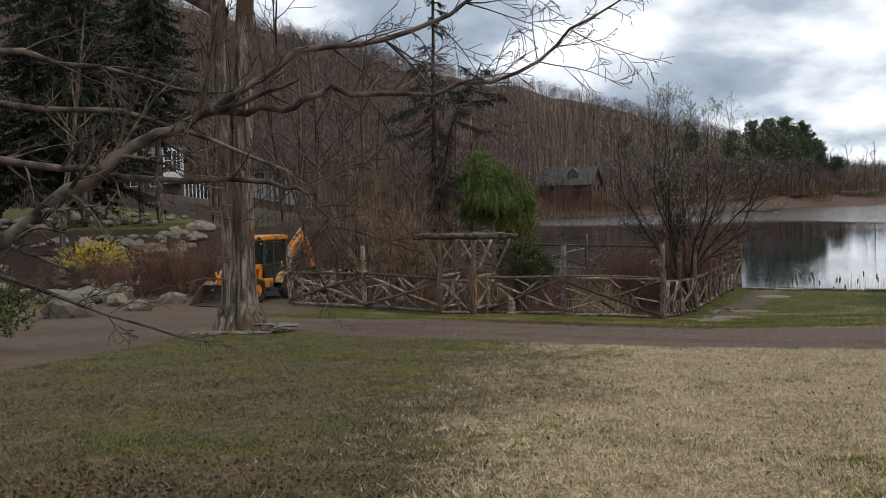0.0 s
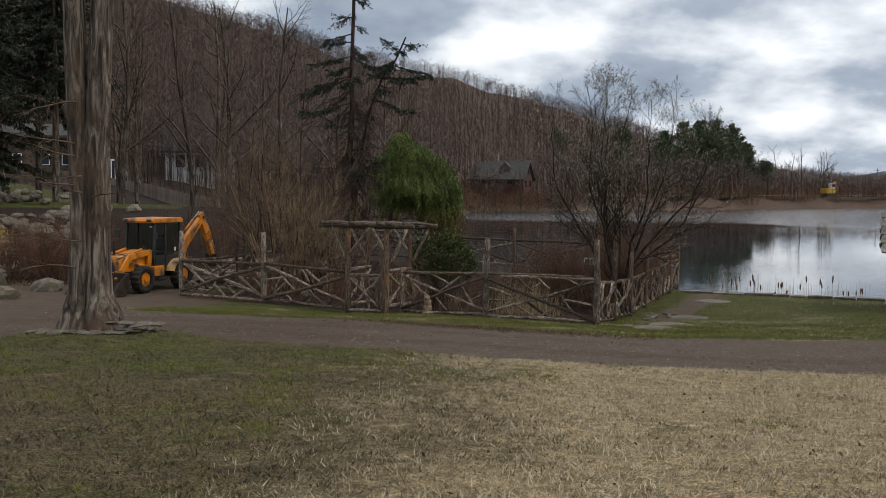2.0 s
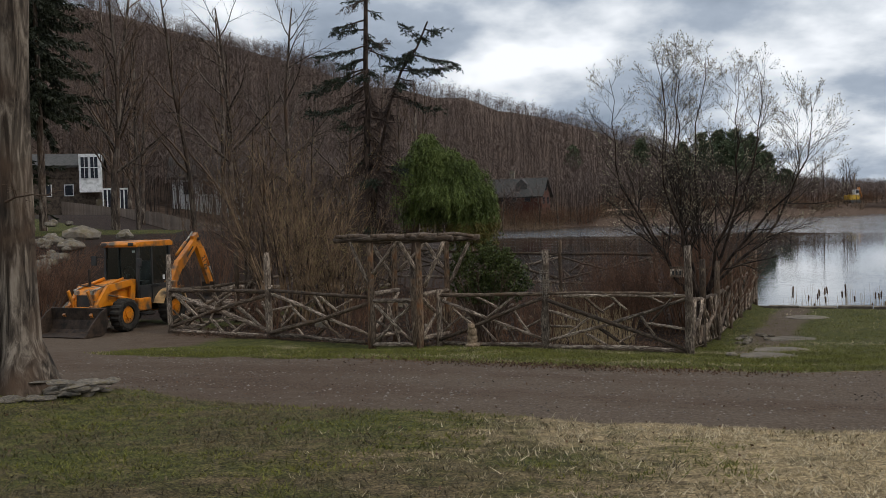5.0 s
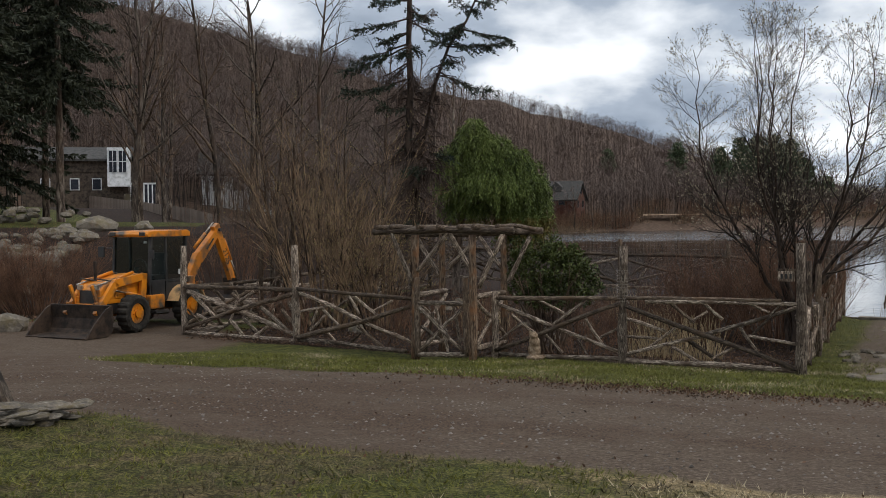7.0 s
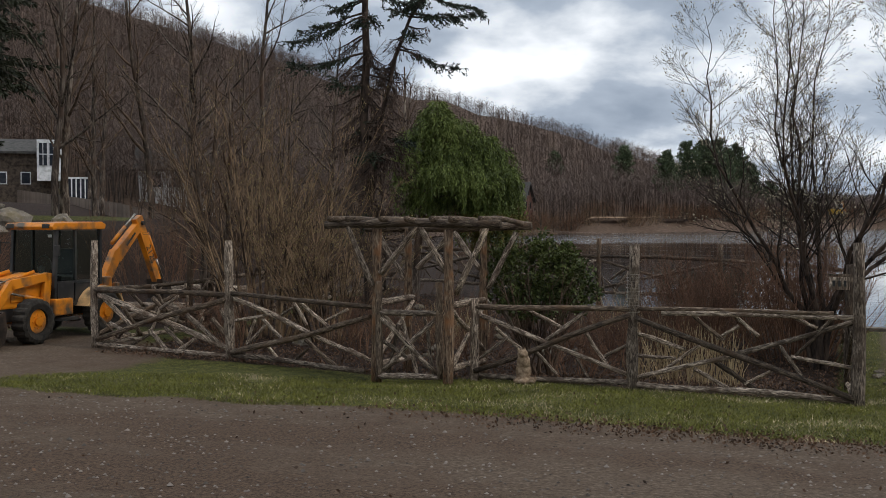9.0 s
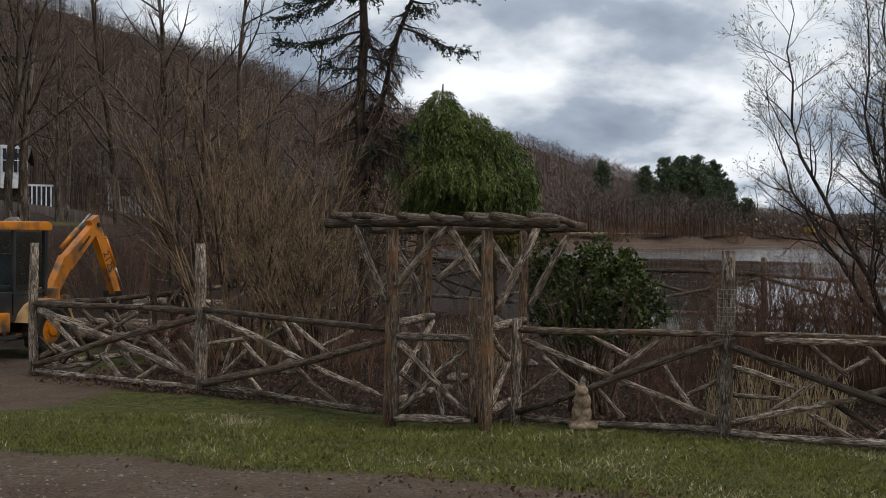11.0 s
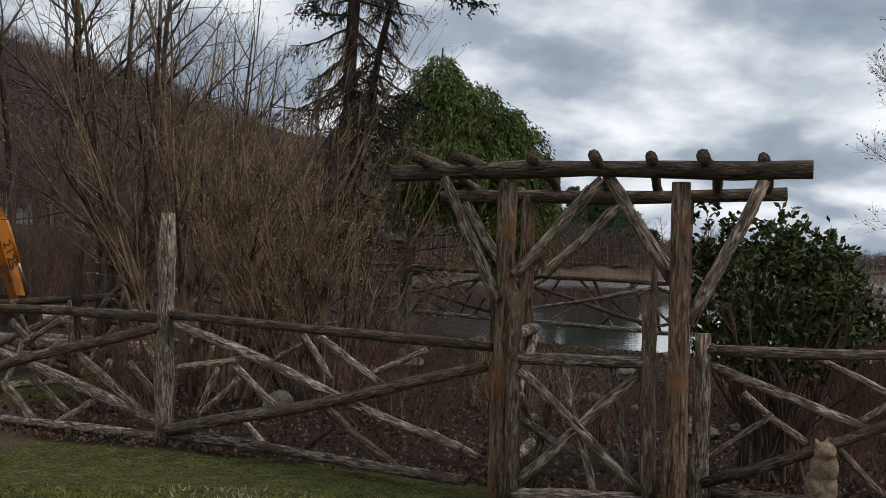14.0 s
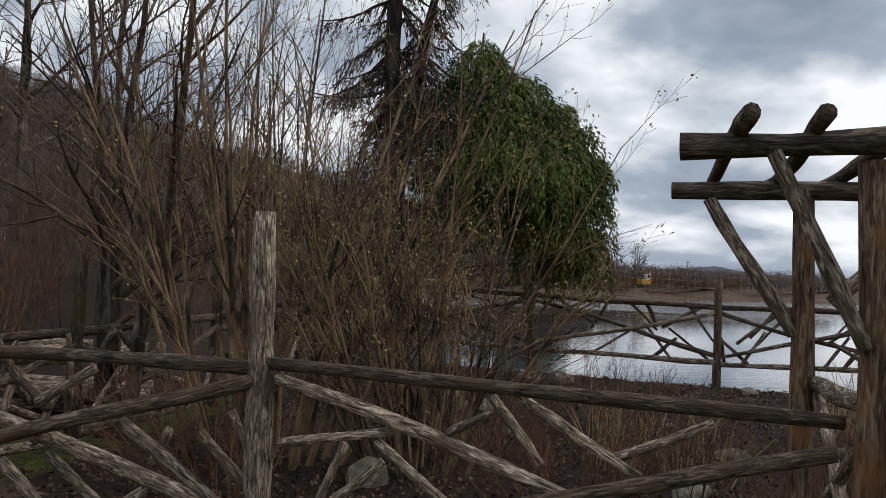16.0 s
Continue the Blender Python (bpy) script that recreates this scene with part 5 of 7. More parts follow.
shrub("red_twig_shrub", at_ground(6.3, 35.6), 1.7, 80, 0.65, "dense reddish leafless shrub inside the fence", 15, M_TWIG_RED, r=0.015, radius=0.9)
shrub("red_twig_shrub", at_ground(9.6, 38.5), 2.2, 80, 0.55, "dense reddish leafless shrub at the lake end of the fence", 16, M_TWIG_RED, r=0.012, radius=0.9)
shrub("red_twig_shrub", at_ground(6.9, 37.6), 1.9, 80, 0.6, "dense reddish leafless shrub near the lake fence", 28, M_TWIG_RED, r=0.015, radius=0.9)
shrub("rose_shrub", at_ground(4.9, 35.6), 1.4, 40, 0.75, "low bare rose shrub in the garden", 18, M_TWIG_RED, r=0.013, radius=0.5)
for i, (a, b, h) in enumerate(((8.3, 2.2, 1.0), (7.3, 3.6, 0.9), (9.2, 4.4, 1.1), (6.3, 2.6, 0.8), (8.0, 6.2, 1.0), (4.2, 1.6, 0.8), (3.9, 3.4, 1.0), (10.9, 2.0, 1.2), (5.4, 5.2, 0.9))):
    p = fp(a, b)
    tagged(shrub("rose_shrub", tuple(p), h, 26, 0.75, "low bare reddish rose shrub in the garden bed", 300 + i, M_TWIG_RED, r=0.009, radius=0.45), group="rose shrubs in the garden")
shrub("brown_shrub", at_ground(-10.4, 40.6), 2.3, 150, 0.8, "rounded russet leafless shrub behind the digger", 19, M_TWIG_RED, r=0.016, radius=0.8)
shrub("brown_shrub", at_ground(-12.4, 40.6), 1.8, 110, 0.9, "low russet leafless shrub below the rocks", 20, M_TWIG_RED, r=0.014, radius=0.9)
shrub("brown_shrub", at_ground(-14.8, 40.6), 1.5, 90, 0.9, "low grey-brown leafless shrub below the rocks", 22, M_TWIG, r=0.01, radius=1.0)
shrub("wild_shrub", at_ground(-4.5, 47.5), 3.4, 34, 0.5, "leafless brushwood behind the garden", 24, M_TWIG, r=0.016, radius=1.2)
shrub("wild_shrub", at_ground(0.6, 49.5), 2.6, 34, 0.6, "leafless brushwood at the lake shore", 25, M_TWIG, r=0.014, radius=1.2)


def stalks(name, a0, a1, b0, b1, count, label, seed, h=0.85):
    """Dead flower stalks standing in a garden bed."""
    random.seed(seed)
    acc = Acc()
    o = fp((a0 + a1) / 2, (b0 + b1) / 2)
    for _ in range(count):
        p = fp(random.uniform(a0, a1), random.uniform(b0, b1), -0.02) - o
        d = Vector((random.gauss(0, 0.22), random.gauss(0, 0.22), 1)).normalized() * h * random.uniform(0.4, 1.15)
        acc.tube([p, p + d * 0.55 + rand_dir(0.02), p + d + rand_dir(0.06)], [0.006, 0.005, 0.003], 3)
    me = acc.mesh(name, False)
    me.materials.append(M_STRAW)
    ob = new(name, me)
    ob.location = o
    tagged(ob, label, "dead plants", kind="stuff")


stalks("dead_stalk", 1.6, 3.3, 1.2, 2.8, 230, "straw-coloured dead flower stalks in the bed", 1, 0.9)
stalks("dead_stalk", 6.8, 8.2, 4.0, 5.6, 130, "straw-coloured dead stalks in the garden", 2, 0.7)
stalks("dead_stalk", 3.0, 5.5, 7.0, 9.5, 160, "pale dead stalks near the lake fence", 3, 0.8)

# ---- woodland edge ----


def woodland():
    kinds = [bare_tree("woodland_tree", at_ground(-9.5, 62), 13, 0.2, "tall leafless grey woodland tree", TALL_SPEC, seed=51),
             bare_tree("woodland_tree", at_ground(-15, 68), 15, 0.24, "tall leafless grey woodland tree", TALL_SPEC, seed=52),
             bare_tree("woodland_tree", at_ground(-4.5, 60), 11, 0.17, "crooked leafless woodland tree with pale limbs", TREE_SPEC, seed=53, twig=M_TWIG_GREY),
             bare_tree("woodland_tree", at_ground(-20.5, 60), 14, 0.22, "tall leafless grey woodland tree", TALL_SPEC, seed=54)]
    for k in kinds:
        tagged(k, group="trees at the wood's edge")
    random.seed(77)
    spots = [(-7, 78), (-11.5, 84), (-2.2, 72), (-18, 86), (-24, 74), (-28, 84), (-6, 96), (-14, 104), (-1, 92), (-21, 100), (-30, 70), (2.5, 84), (-9, 112), (-25, 112), (-12.2, 57), (1.5, 108), (-35, 92), (4.6, 128), (6.5, 150), (9.5, 170), (-16.5, 44.5), (-23, 49), (-6.3, 54), (-27, 60), (-17, 76)]
    for i, (x, y) in enumerate(spots):
        c = copy_thing(kinds[i % 4], pose(*at_ground(x, y), 0, 0, random.uniform(0, 360)))
        c.scale = (1, 1, random.uniform(0.85, 1.2))


woodland()
for i, (x, y, h, w) in enumerate(((-16.4, 60, 17, 5.2), (-19.4, 56, 16, 5.6), (-23.5, 60, 18, 6.2), (-19.2, 66, 19, 6.0), (-27.5, 56, 17, 6.0), (-21.6, 63, 20, 6.2), (-25.6, 66, 20, 6.4), (-31.5, 62, 18, 6.4))):
    tagged(conifer("hemlock", at_ground(x, y), h, w, "dark green hemlock on the upper bank", M_HEMLOCK, seed=60 + i, droop=0.45, density=1.7, tuft=0.3, tuft_w=0.15, start=(0.36 if x > -20 else 0.14), sparse=0.12, trunk_r=0.2), group="hemlocks on the bank")

random.seed(90)
# pines across the lake, their needle colour lightened for haze
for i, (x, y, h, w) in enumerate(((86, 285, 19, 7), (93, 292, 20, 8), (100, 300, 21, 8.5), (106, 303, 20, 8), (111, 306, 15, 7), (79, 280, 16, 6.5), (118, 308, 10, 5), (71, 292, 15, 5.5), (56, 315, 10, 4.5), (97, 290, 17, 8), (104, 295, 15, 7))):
    tagged(conifer("pine_tree", at_ground(x, y), h, w, "green pine on the far shore, paled for haze", M_HAZED_PINE, seed=70 + i, droop=0.02, density=0.7, tuft=0.85, tuft_w=0.13, start=0.35, sparse=0.4, trunk_r=0.3, rounded=True), group="pines across the lake")

for i, (x, y, h) in enumerate(((-6.0, 44.5, 2.4), (-5.2, 51.5, 3.2), (-2.0, 53.5, 3.0), (-5.0, 58.0, 3.4))):
    tagged(shrub("wild_shrub", at_ground(x, y), h, 34, 0.55, "leafless brushwood behind the garden", 130 + i, M_TWIG if i % 2 else M_TWIG_RED, r=0.015, radius=1.3), group="brushwood")


def shore_brush():
    """Bare brush along the far shore and below the red house."""
    kinds = [shrub("shore_shrub", (18.5, 207.5, ground_z(18.5, 207.5)), 4.2, 34, 0.6, "leafless russet brush on the far shore", 140, M_TWIG_RED, r=0.035, radius=2.0),
             shrub("shore_shrub", (32.5, 211.5, ground_z(32.5, 211.5)), 3.4, 34, 0.7, "leafless russet brush on the far shore", 141, M_TWIG_TAN, r=0.035, radius=2.0)]
    for k in kinds:
        tagged(k, group="brush of the far shore")
    random.seed(142)
    for x, y in ((20.5, 206.5), (23, 207), (25.5, 206.2), (28, 208), (30.5, 209), (33.5, 210), (27, 205.6)):
        copy_thing(kinds[1], pose(x, y, ground_z(x, y), 0, 0, random.uniform(0, 360)))
    for i in range(90):
        t = i / 89
        x = 16 + 170 * t ** 1.4
        y = lerp_table(x, [(b, a) for a, b in LEFT_SHORE]) + random.uniform(3.0, 16)
        copy_thing(kinds[i % 2], pose(x, y, ground_z(x, y), 0, 0, random.uniform(0, 360)))


shore_brush()
for i, (x, y) in enumerate(((22.5, 209), (30.5, 213), (34.5, 215), (19.0, 214), (24.8, 208.2))):
    tagged(bare_tree("shore_tree", at_ground(x, y), random.uniform(8, 12), 0.14, "slender leafless tree beside the red house", TALL_SPEC, seed=150 + i), group="trees by the red house")
for i, (x, y) in enumerate(((128, 312), (133, 316), (139, 318), (143, 322), (122, 310), (115, 306), (110, 302), (148, 330), (89, 282), (102, 292))):
    tagged(bare_tree("shore_tree", at_ground(x, y), random.uniform(11, 14.5), 0.26, "broad leafless tree on the far shore", TREE_SPEC, seed=160 + i, twig=M_TWIG_GREY), group="trees on the far shore")


def underbrush():
    """Thin leafless saplings and brush on the slope behind the garden."""
    random.seed(171)
    acc = Acc()
    spec = [(5, 4, 0.14, 0.04, 5, 0.45, 0.6), (3, 3, 0.2, 0.03, 0, 0, 0)]
    for _ in range(430):
        x, y = random.uniform(-24, 2), random.uniform(43, 74)
        if lake_depth(x, y) > -1.5 or (x < -7.5 and y < 82) or (x < -9.5 and y < 50) or (CORNER - Vector((x, y))).dot(-V) < 13.4 and x > -5:
            continue
        grow(acc, Vector((x, y, ground_z(x, y) - 0.05)), Vector((random.gauss(0, 0.15), random.gauss(0, 0.15), 1)), random.uniform(1.0, 3.4), random.uniform(0.012, 0.03), 0, spec)
    me = acc.mesh("underbrush", False)
    me.materials.append(M_TWIG)
    tagged(new("underbrush", me), "thin leafless saplings and brush under the trees", "brush", kind="stuff")


underbrush()

# ---- stones ----


def rock_mesh(seed, squash=0.65):
    rnd = random.Random(seed)
    bm = bmesh.new()
    bmesh.ops.create_icosphere(bm, subdivisions=2, radius=1)
    off = Vector((rnd.uniform(0, 50), rnd.uniform(0, 50), rnd.uniform(0, 50)))
    for v in bm.verts:
        d = v.co.normalized()
        k = 1 + 0.34 * noise.noise(d * 1.3 + off) + 0.14 * noise.noise(d * 3.1 + off)
        v.co = Vector((d.x * k * 1.15, d.y * k * 0.9, max(d.z * k * squash, -0.45)))
    me = bpy.data.meshes.new("rock")
    bm.to_mesh(me)
    bm.free()
    me.materials.append(M_ROCK)
    return me


ROCKS = [rock_mesh(i, s) for i, s in enumerate((0.6, 0.75, 0.5, 0.85, 0.65, 0.55))]


def rock(x, y, size, label, group, i=None, dz=0.0, name="rock", flat=1.0):
    ob = new(name, ROCKS[random.randrange(6) if i is None else i])
    ob.matrix_world = pose(x, y, ground_z(x, y) + size * 0.22 + dz, random.uniform(-8, 8), random.uniform(-8, 8), random.uniform(0, 360)) @ Matrix.Diagonal((size, size * random.uniform(0.75, 1.1), size * flat * random.uniform(0.75, 1.1), 1))
    return tagged(ob, label, "rock", group)


def build_rocks():
    random.seed(44)
    for _ in range(170):
        y = random.uniform(42.2, 49.0)
        x = -11.6 - abs(random.gauss(0, 4.0)) + (y - 44) * 0.1
        rock(x, y, random.choice((0.13, 0.16, 0.2, 0.26, 0.36)) * random.uniform(0.8, 1.2), "grey fieldstone tumbled down the bank", "rocks of the bank")
    for x, y, s in ((-11.6, 31.9, 0.95), (-10.2, 34.2, 0.5), (-9.6, 36.4, 0.45), (-13.0, 37.5, 0.8), (-12.2, 38.6, 0.6), (-14.3, 38.0, 0.7), (-11.5, 36.0, 0.5), (-9.0, 39.8, 0.5)):
        rock(x, y, s, "large grey boulder at the edge of the drive", "boulders by the drive")
    for x, y, s in ((-11.9, 50.8, 0.7), (-10.3, 51.0, 0.35), (-13.5, 52.0, 0.3)):
        rock(x, y, s, "grey boulder on the upper lawn", "boulders on the upper lawn")
    for _ in range(60):
        x = -26 + random.uniform(0, 12)
        rock(x, 55.5 + random.uniform(-0.8, 0.8) + (x + 20) * 0.1, random.uniform(0.18, 0.34), "mossy stone of the upper dry wall", "stones of the upper wall", dz=random.uniform(0, 0.5))
    # broken stones round the old tree
    for _ in range(46):
        w = random.uniform(-3.0, 0.5)
        k = random.uniform(0.95, 1.5)
        rock(-4.3 + 0.66 * k * math.cos(w), 21.5 + 0.6 * k * math.sin(w), random.uniform(0.05, 0.12), "broken flat stone beside the old tree", "stones round the old tree", flat=0.5)
    for _ in range(26):
        rock(-3.5 + random.gauss(0, 0.2), 21.4 + random.gauss(0, 0.2), random.uniform(0.08, 0.17), "broken flat stone piled beside the old tree", "stones round the old tree", dz=random.uniform(0, 0.14), flat=0.4)
    for _ in range(32):
        a, b = random.uniform(3, 11), random.uniform(2, 11.5)
        p = fp(a, b)
        rock(p.x, p.y, random.uniform(0.06, 0.2), "flat grey stone lying in the garden bed", "stones in the garden")
    for _ in range(12):
        p = fp(random.uniform(-1.2, -0.4), random.uniform(-0.3, 6))
        rock(p.x, p.y, random.uniform(0.07, 0.13), "small stone along the side path", "stones along the path")
    # far shore riprap
    for _ in range(34):
        x = random.uniform(15, 42)
        y = 205 + (x - 17) * 0.5 - 3
        rock(x + random.gauss(0, 0.6), y + random.gauss(0, 0.6), random.uniform(0.3, 0.9), "pale boulder along the far shore", "boulders of the far shore", dz=0.1)


build_rocks()


def build_lake_wall():
    """Low wall of cut stones that holds the lawn back from the lake."""
    random.seed(61)
    w = tagged(empty("wall_lake", fp(0, 12.9)), "low grey stone edging wall along the lake", "wall", kind="structure")
    o = fp(0, 12.9)
    top = -2.33
    a = 0.4
    while a > -22:
        ln = random.uniform(0.5, 1.1)
        if not (-7.1 < a < -6.5):
            p = CORNER + U * (a - ln / 2) + V * (12.75 + random.uniform(-0.04, 0.04))
            h = 0.95 + random.uniform(-0.03, 0.04)
            bm = box(ln - 0.02, 0.42, h)
            for v in bm.verts:
                v.co += rand_dir(0.02)
            part("stone", bm, M_STONE, w, m=pose(p.x - o.x, p.y - o.y, top - h / 2 - o.z + random.uniform(-0.02, 0.02), 0, 0, -25.8), bevel=0.025)
        a -= ln
    # worn flagstones of the path beside the fence
    for i in (0, 1, 3, 6):
        p = fp(-1.7 + random.uniform(-0.1, 0.1), -0.6 + i * 1.75)
        bm = cyl(0.62, 0.05, seg=9)
        for v in bm.verts:
            v.co.x *= random.uniform(0.8, 1.1)
            v.co.y *= random.uniform(0.85, 1.1)
        ob = part("flagstone", bm, M_STONE, None, m=Matrix.Translation(p + Vector((0, 0, -0.01))), bevel=0.015)
        tagged(ob, "worn grey flagstone set in the path", "flagstone", "path flagstones")


build_lake_wall()

# ---- statue, sign and small things of the garden ----


def build_statue():
    """A squat weathered garden figure, one plain mesh."""
    p = fp(4.5, -0.3)
    bm = bmesh.new()
    for at, r, s in (((0, 0, 0.05), 0.14, (1.1, 1, 0.4)), ((0.02, 0.02, 0.19), 0.12, (1, 0.95, 1.3)), ((0.0, -0.02, 0.34), 0.11, (0.95, 0.9, 1)), ((-0.03, -0.05, 0.46), 0.075, (1.1, 1, 0.9)), ((-0.06, -0.11, 0.45), 0.035, (1, 1.3, 0.8)),
                     ((0.02, -0.02, 0.52), 0.028, (0.8, 0.6, 1.3)), ((-0.09, -0.02, 0.52), 0.028, (0.8, 0.6, 1.3)), ((0.08, -0.13, 0.06), 0.06, (0.8, 1.4, 0.7)), ((-0.08, -0.13, 0.06), 0.06, (0.8, 1.4, 0.7)), ((0.17, 0.02, 0.06), 0.06, (1.7, 0.8, 0.6))):
        bmesh.ops.create_icosphere(bm, subdivisions=3, radius=r, matrix=Matrix.Translation(at) @ Matrix.Diagonal((*s, 1)))
    me = bpy.data.meshes.new("statue")
    bm.to_mesh(me); bm.free()
    me.polygons.foreach_set("use_smooth", [True] * len(me.polygons))
    me.materials.append(material("weathered_concrete", [(0.32, (0.10, 0.07, 0.05)), (0.5, (0.24, 0.185, 0.135)), (0.68, (0.40, 0.34, 0.27))], (14, 14, 14), bump=0.7, bump_scale=40))
    ob = new("statue", me)
    rm = ob.modifiers.new("fuse", "REMESH")
    rm.mode, rm.voxel_size, rm.use_smooth_shade = "VOXEL", 0.014, True
    sm = ob.modifiers.new("soften", "SMOOTH")
    sm.iterations, sm.factor = 7, 0.6
    ob.matrix_world = pose(p.x, p.y, p.z - 0.01, 0, 0, 20)
    tagged(ob, "small weathered stone garden figure by the fence", "statue")


build_statue()


def build_sign():
    p = fp(0.14, -0.14, 1.62)
    s = tagged(empty("plaque", p, -25), "small pale worn plaque hung on the corner post", "plaque")
    part("board", box(0.26, 0.03, 0.17), M_STICK, s, bevel=0.008)
    part("frame_top", box(0.3, 0.04, 0.03, (0, -0.005, 0.11)), M_LOG, s)
    for x in (-0.07, 0.0, 0.07):
        part("mark", box(0.035, 0.006, 0.08, (x, -0.019, 0)), M_BLACK, s)


build_sign()


def wire_wrap():
    """A tube of fine wire mesh round the upper part of a fence post."""
    acc = Acc()
    o = fp(2.93, -0.02, 1.12)
    for k in range(14):
        w = 2 * math.pi * k / 14
        c = Vector((math.cos(w), math.sin(w), 0)) * 0.1
        acc.tube([c, c + Vector((0, 0, 0.55))], [0.002, 0.002], 3)
    for k in range(12):
        ring = [Vector((0.1 * math.cos(2 * math.pi * j / 14), 0.1 * math.sin(2 * math.pi * j / 14), 0.05 * k)) for j in range(15)]
        acc.tube(ring, [0.002] * 15, 3)
    me = acc.mesh("wire_wrap", False)
    me.materials.append(M_STEEL)
    ob = new("wire_wrap", me)
    ob.location = o
    tagged(ob, "fine wire mesh wrapped round a fence post", "wire mesh")


wire_wrap()


def deer_net():
    """Fine wire netting stretched above the lake fence."""
    acc = Acc()
    o = fp(6, BACK)
    z0, z1 = 1.05, 2.0
    for k in range(110):
        a = 0.2 + k * 0.11
        acc.tube([fp(a, BACK, z0) - o, fp(a, BACK, z1) - o], [0.0012, 0.0012], 3)
    for k in range(10):
        h = z0 + (z1 - z0) * k / 9
        acc.tube([fp(0.2 + j * 2.0, BACK, h) - o for j in range(7)], [0.0012] * 7, 3)
    me = acc.mesh("wire_net", False)
    me.materials.append(M_STEEL)
    ob = new("wire_net", me)
    ob.location = o
    tagged(ob, "thin wire netting above the lake fence", "netting", kind="stuff")


deer_net()


def build_woodpile():
    """Cut pale logs lying beyond the side fence."""
    random.seed(66)
    for i in range(7):
        p = fp(14.6 + random.uniform(-0.4, 0.4), 6.0 + random.uniform(-1.2, 1.2), 0.12 + 0.2 * (i % 3))
        d = Vector((random.uniform(0.7, 1.1), random.uniform(-0.4, 0.1), random.uniform(-0.05, 0.05)))
        me, lay = log_mesh("cut_log", -d, d, 0.12, 0.1, 10)
        me.materials.append(M_STICK)
        ob = new("cut_log", me)
        ob.matrix_world = Matrix.Translation(p) @ lay
        tagged(ob, "pale cut log lying behind the fence", "log", "cut logs")


build_woodpile()

# ---- the backhoe loader ----


def beam_box(p, q, w, h0, h1, bm=None):
    """A tapering boxed arm in the x-z plane from p to q."""
    p, q = Vector((p[0], 0, p[1])), Vector((q[0], 0, q[1]))
    d = (q - p).normalized()
    n = Vector((-d.z, 0, d.x))
    prof = [p + n * h0 / 2, q + n * h1 / 2, q - n * h1 / 2, p - n * h0 / 2]
    return prism([(v.x, v.z) for v in prof], w, "y", bm)


def ram(parent, p, q, y, r=0.035, rod=True):
    p, q = Vector((p[0], y, p[1])), Vector((q[0], y, q[1]))
    m = p.lerp(q, 0.55)
    a, b = Acc(), Acc()
    a.tube([p, m], [r, r], 12, True)
    b.tube([m, q], [r * 0.55, r * 0.55], 10, True)
    child("ram_cylinder", a.mesh("ram_cylinder"), M_ORANGE if rod else M_BLACK, parent)
    child("ram_rod", b.mesh("ram_rod"), M_STEEL, parent, "bright steel rod")


def build_wheel(parent, x, y, r, w):
    side = 1 if y > 0 else -1
    bm = bmesh.new()
    prof = [(r * 0.55, -w * 0.42), (r * 0.8, -w * 0.5), (r * 0.97, -w * 0.42), (r, -w * 0.2), (r, w * 0.2), (r * 0.97, w * 0.42), (r * 0.8, w * 0.5), (r * 0.55, w * 0.42)]
    seg = 48
    rings = [[bm.verts.new(((pr - (0.035 if s % 3 == 0 and pr > r * 0.9 else 0)) * math.cos(2 * math.pi * s / seg), py, (pr - (0.035 if s % 3 == 0 and pr > r * 0.9 else 0)) * math.sin(2 * math.pi * s / seg))) for pr, py in prof] for s in range(seg)]
    for s in range(seg):
        for k in range(len(prof)):
            bm.faces.new((rings[s][k], rings[s][(k + 1) % len(prof)], rings[(s + 1) % seg][(k + 1) % len(prof)], rings[(s + 1) % seg][k]))
    bmesh.ops.recalc_face_normals(bm, faces=bm.faces)
    ty = part("wheel", bm, M_TYRE, parent, "chunky black treaded tyre", m=Matrix.Translation((x, y, r)))
    bm = cyl(r * 0.57, w * 0.5, (0, 0, 0), (90, 0, 0), 28)
    cyl(r * 0.5, w * 0.08, (0, side * w * 0.28, 0), (90, 0, 0), 28, bm)
    cyl(r * 0.2, w * 0.3, (0, side * w * 0.3, 0), (90, 0, 0), 20, bm)
    for k in range(8):
        w2 = k * math.pi / 4
        cyl(0.016, 0.03, (r * 0.3 * math.cos(w2), side * w * 0.34, r * 0.3 * math.sin(w2)), (90, 0, 0), 8, bm)
    part("rim", bm, M_ORANGE, ty, "orange steel rim")


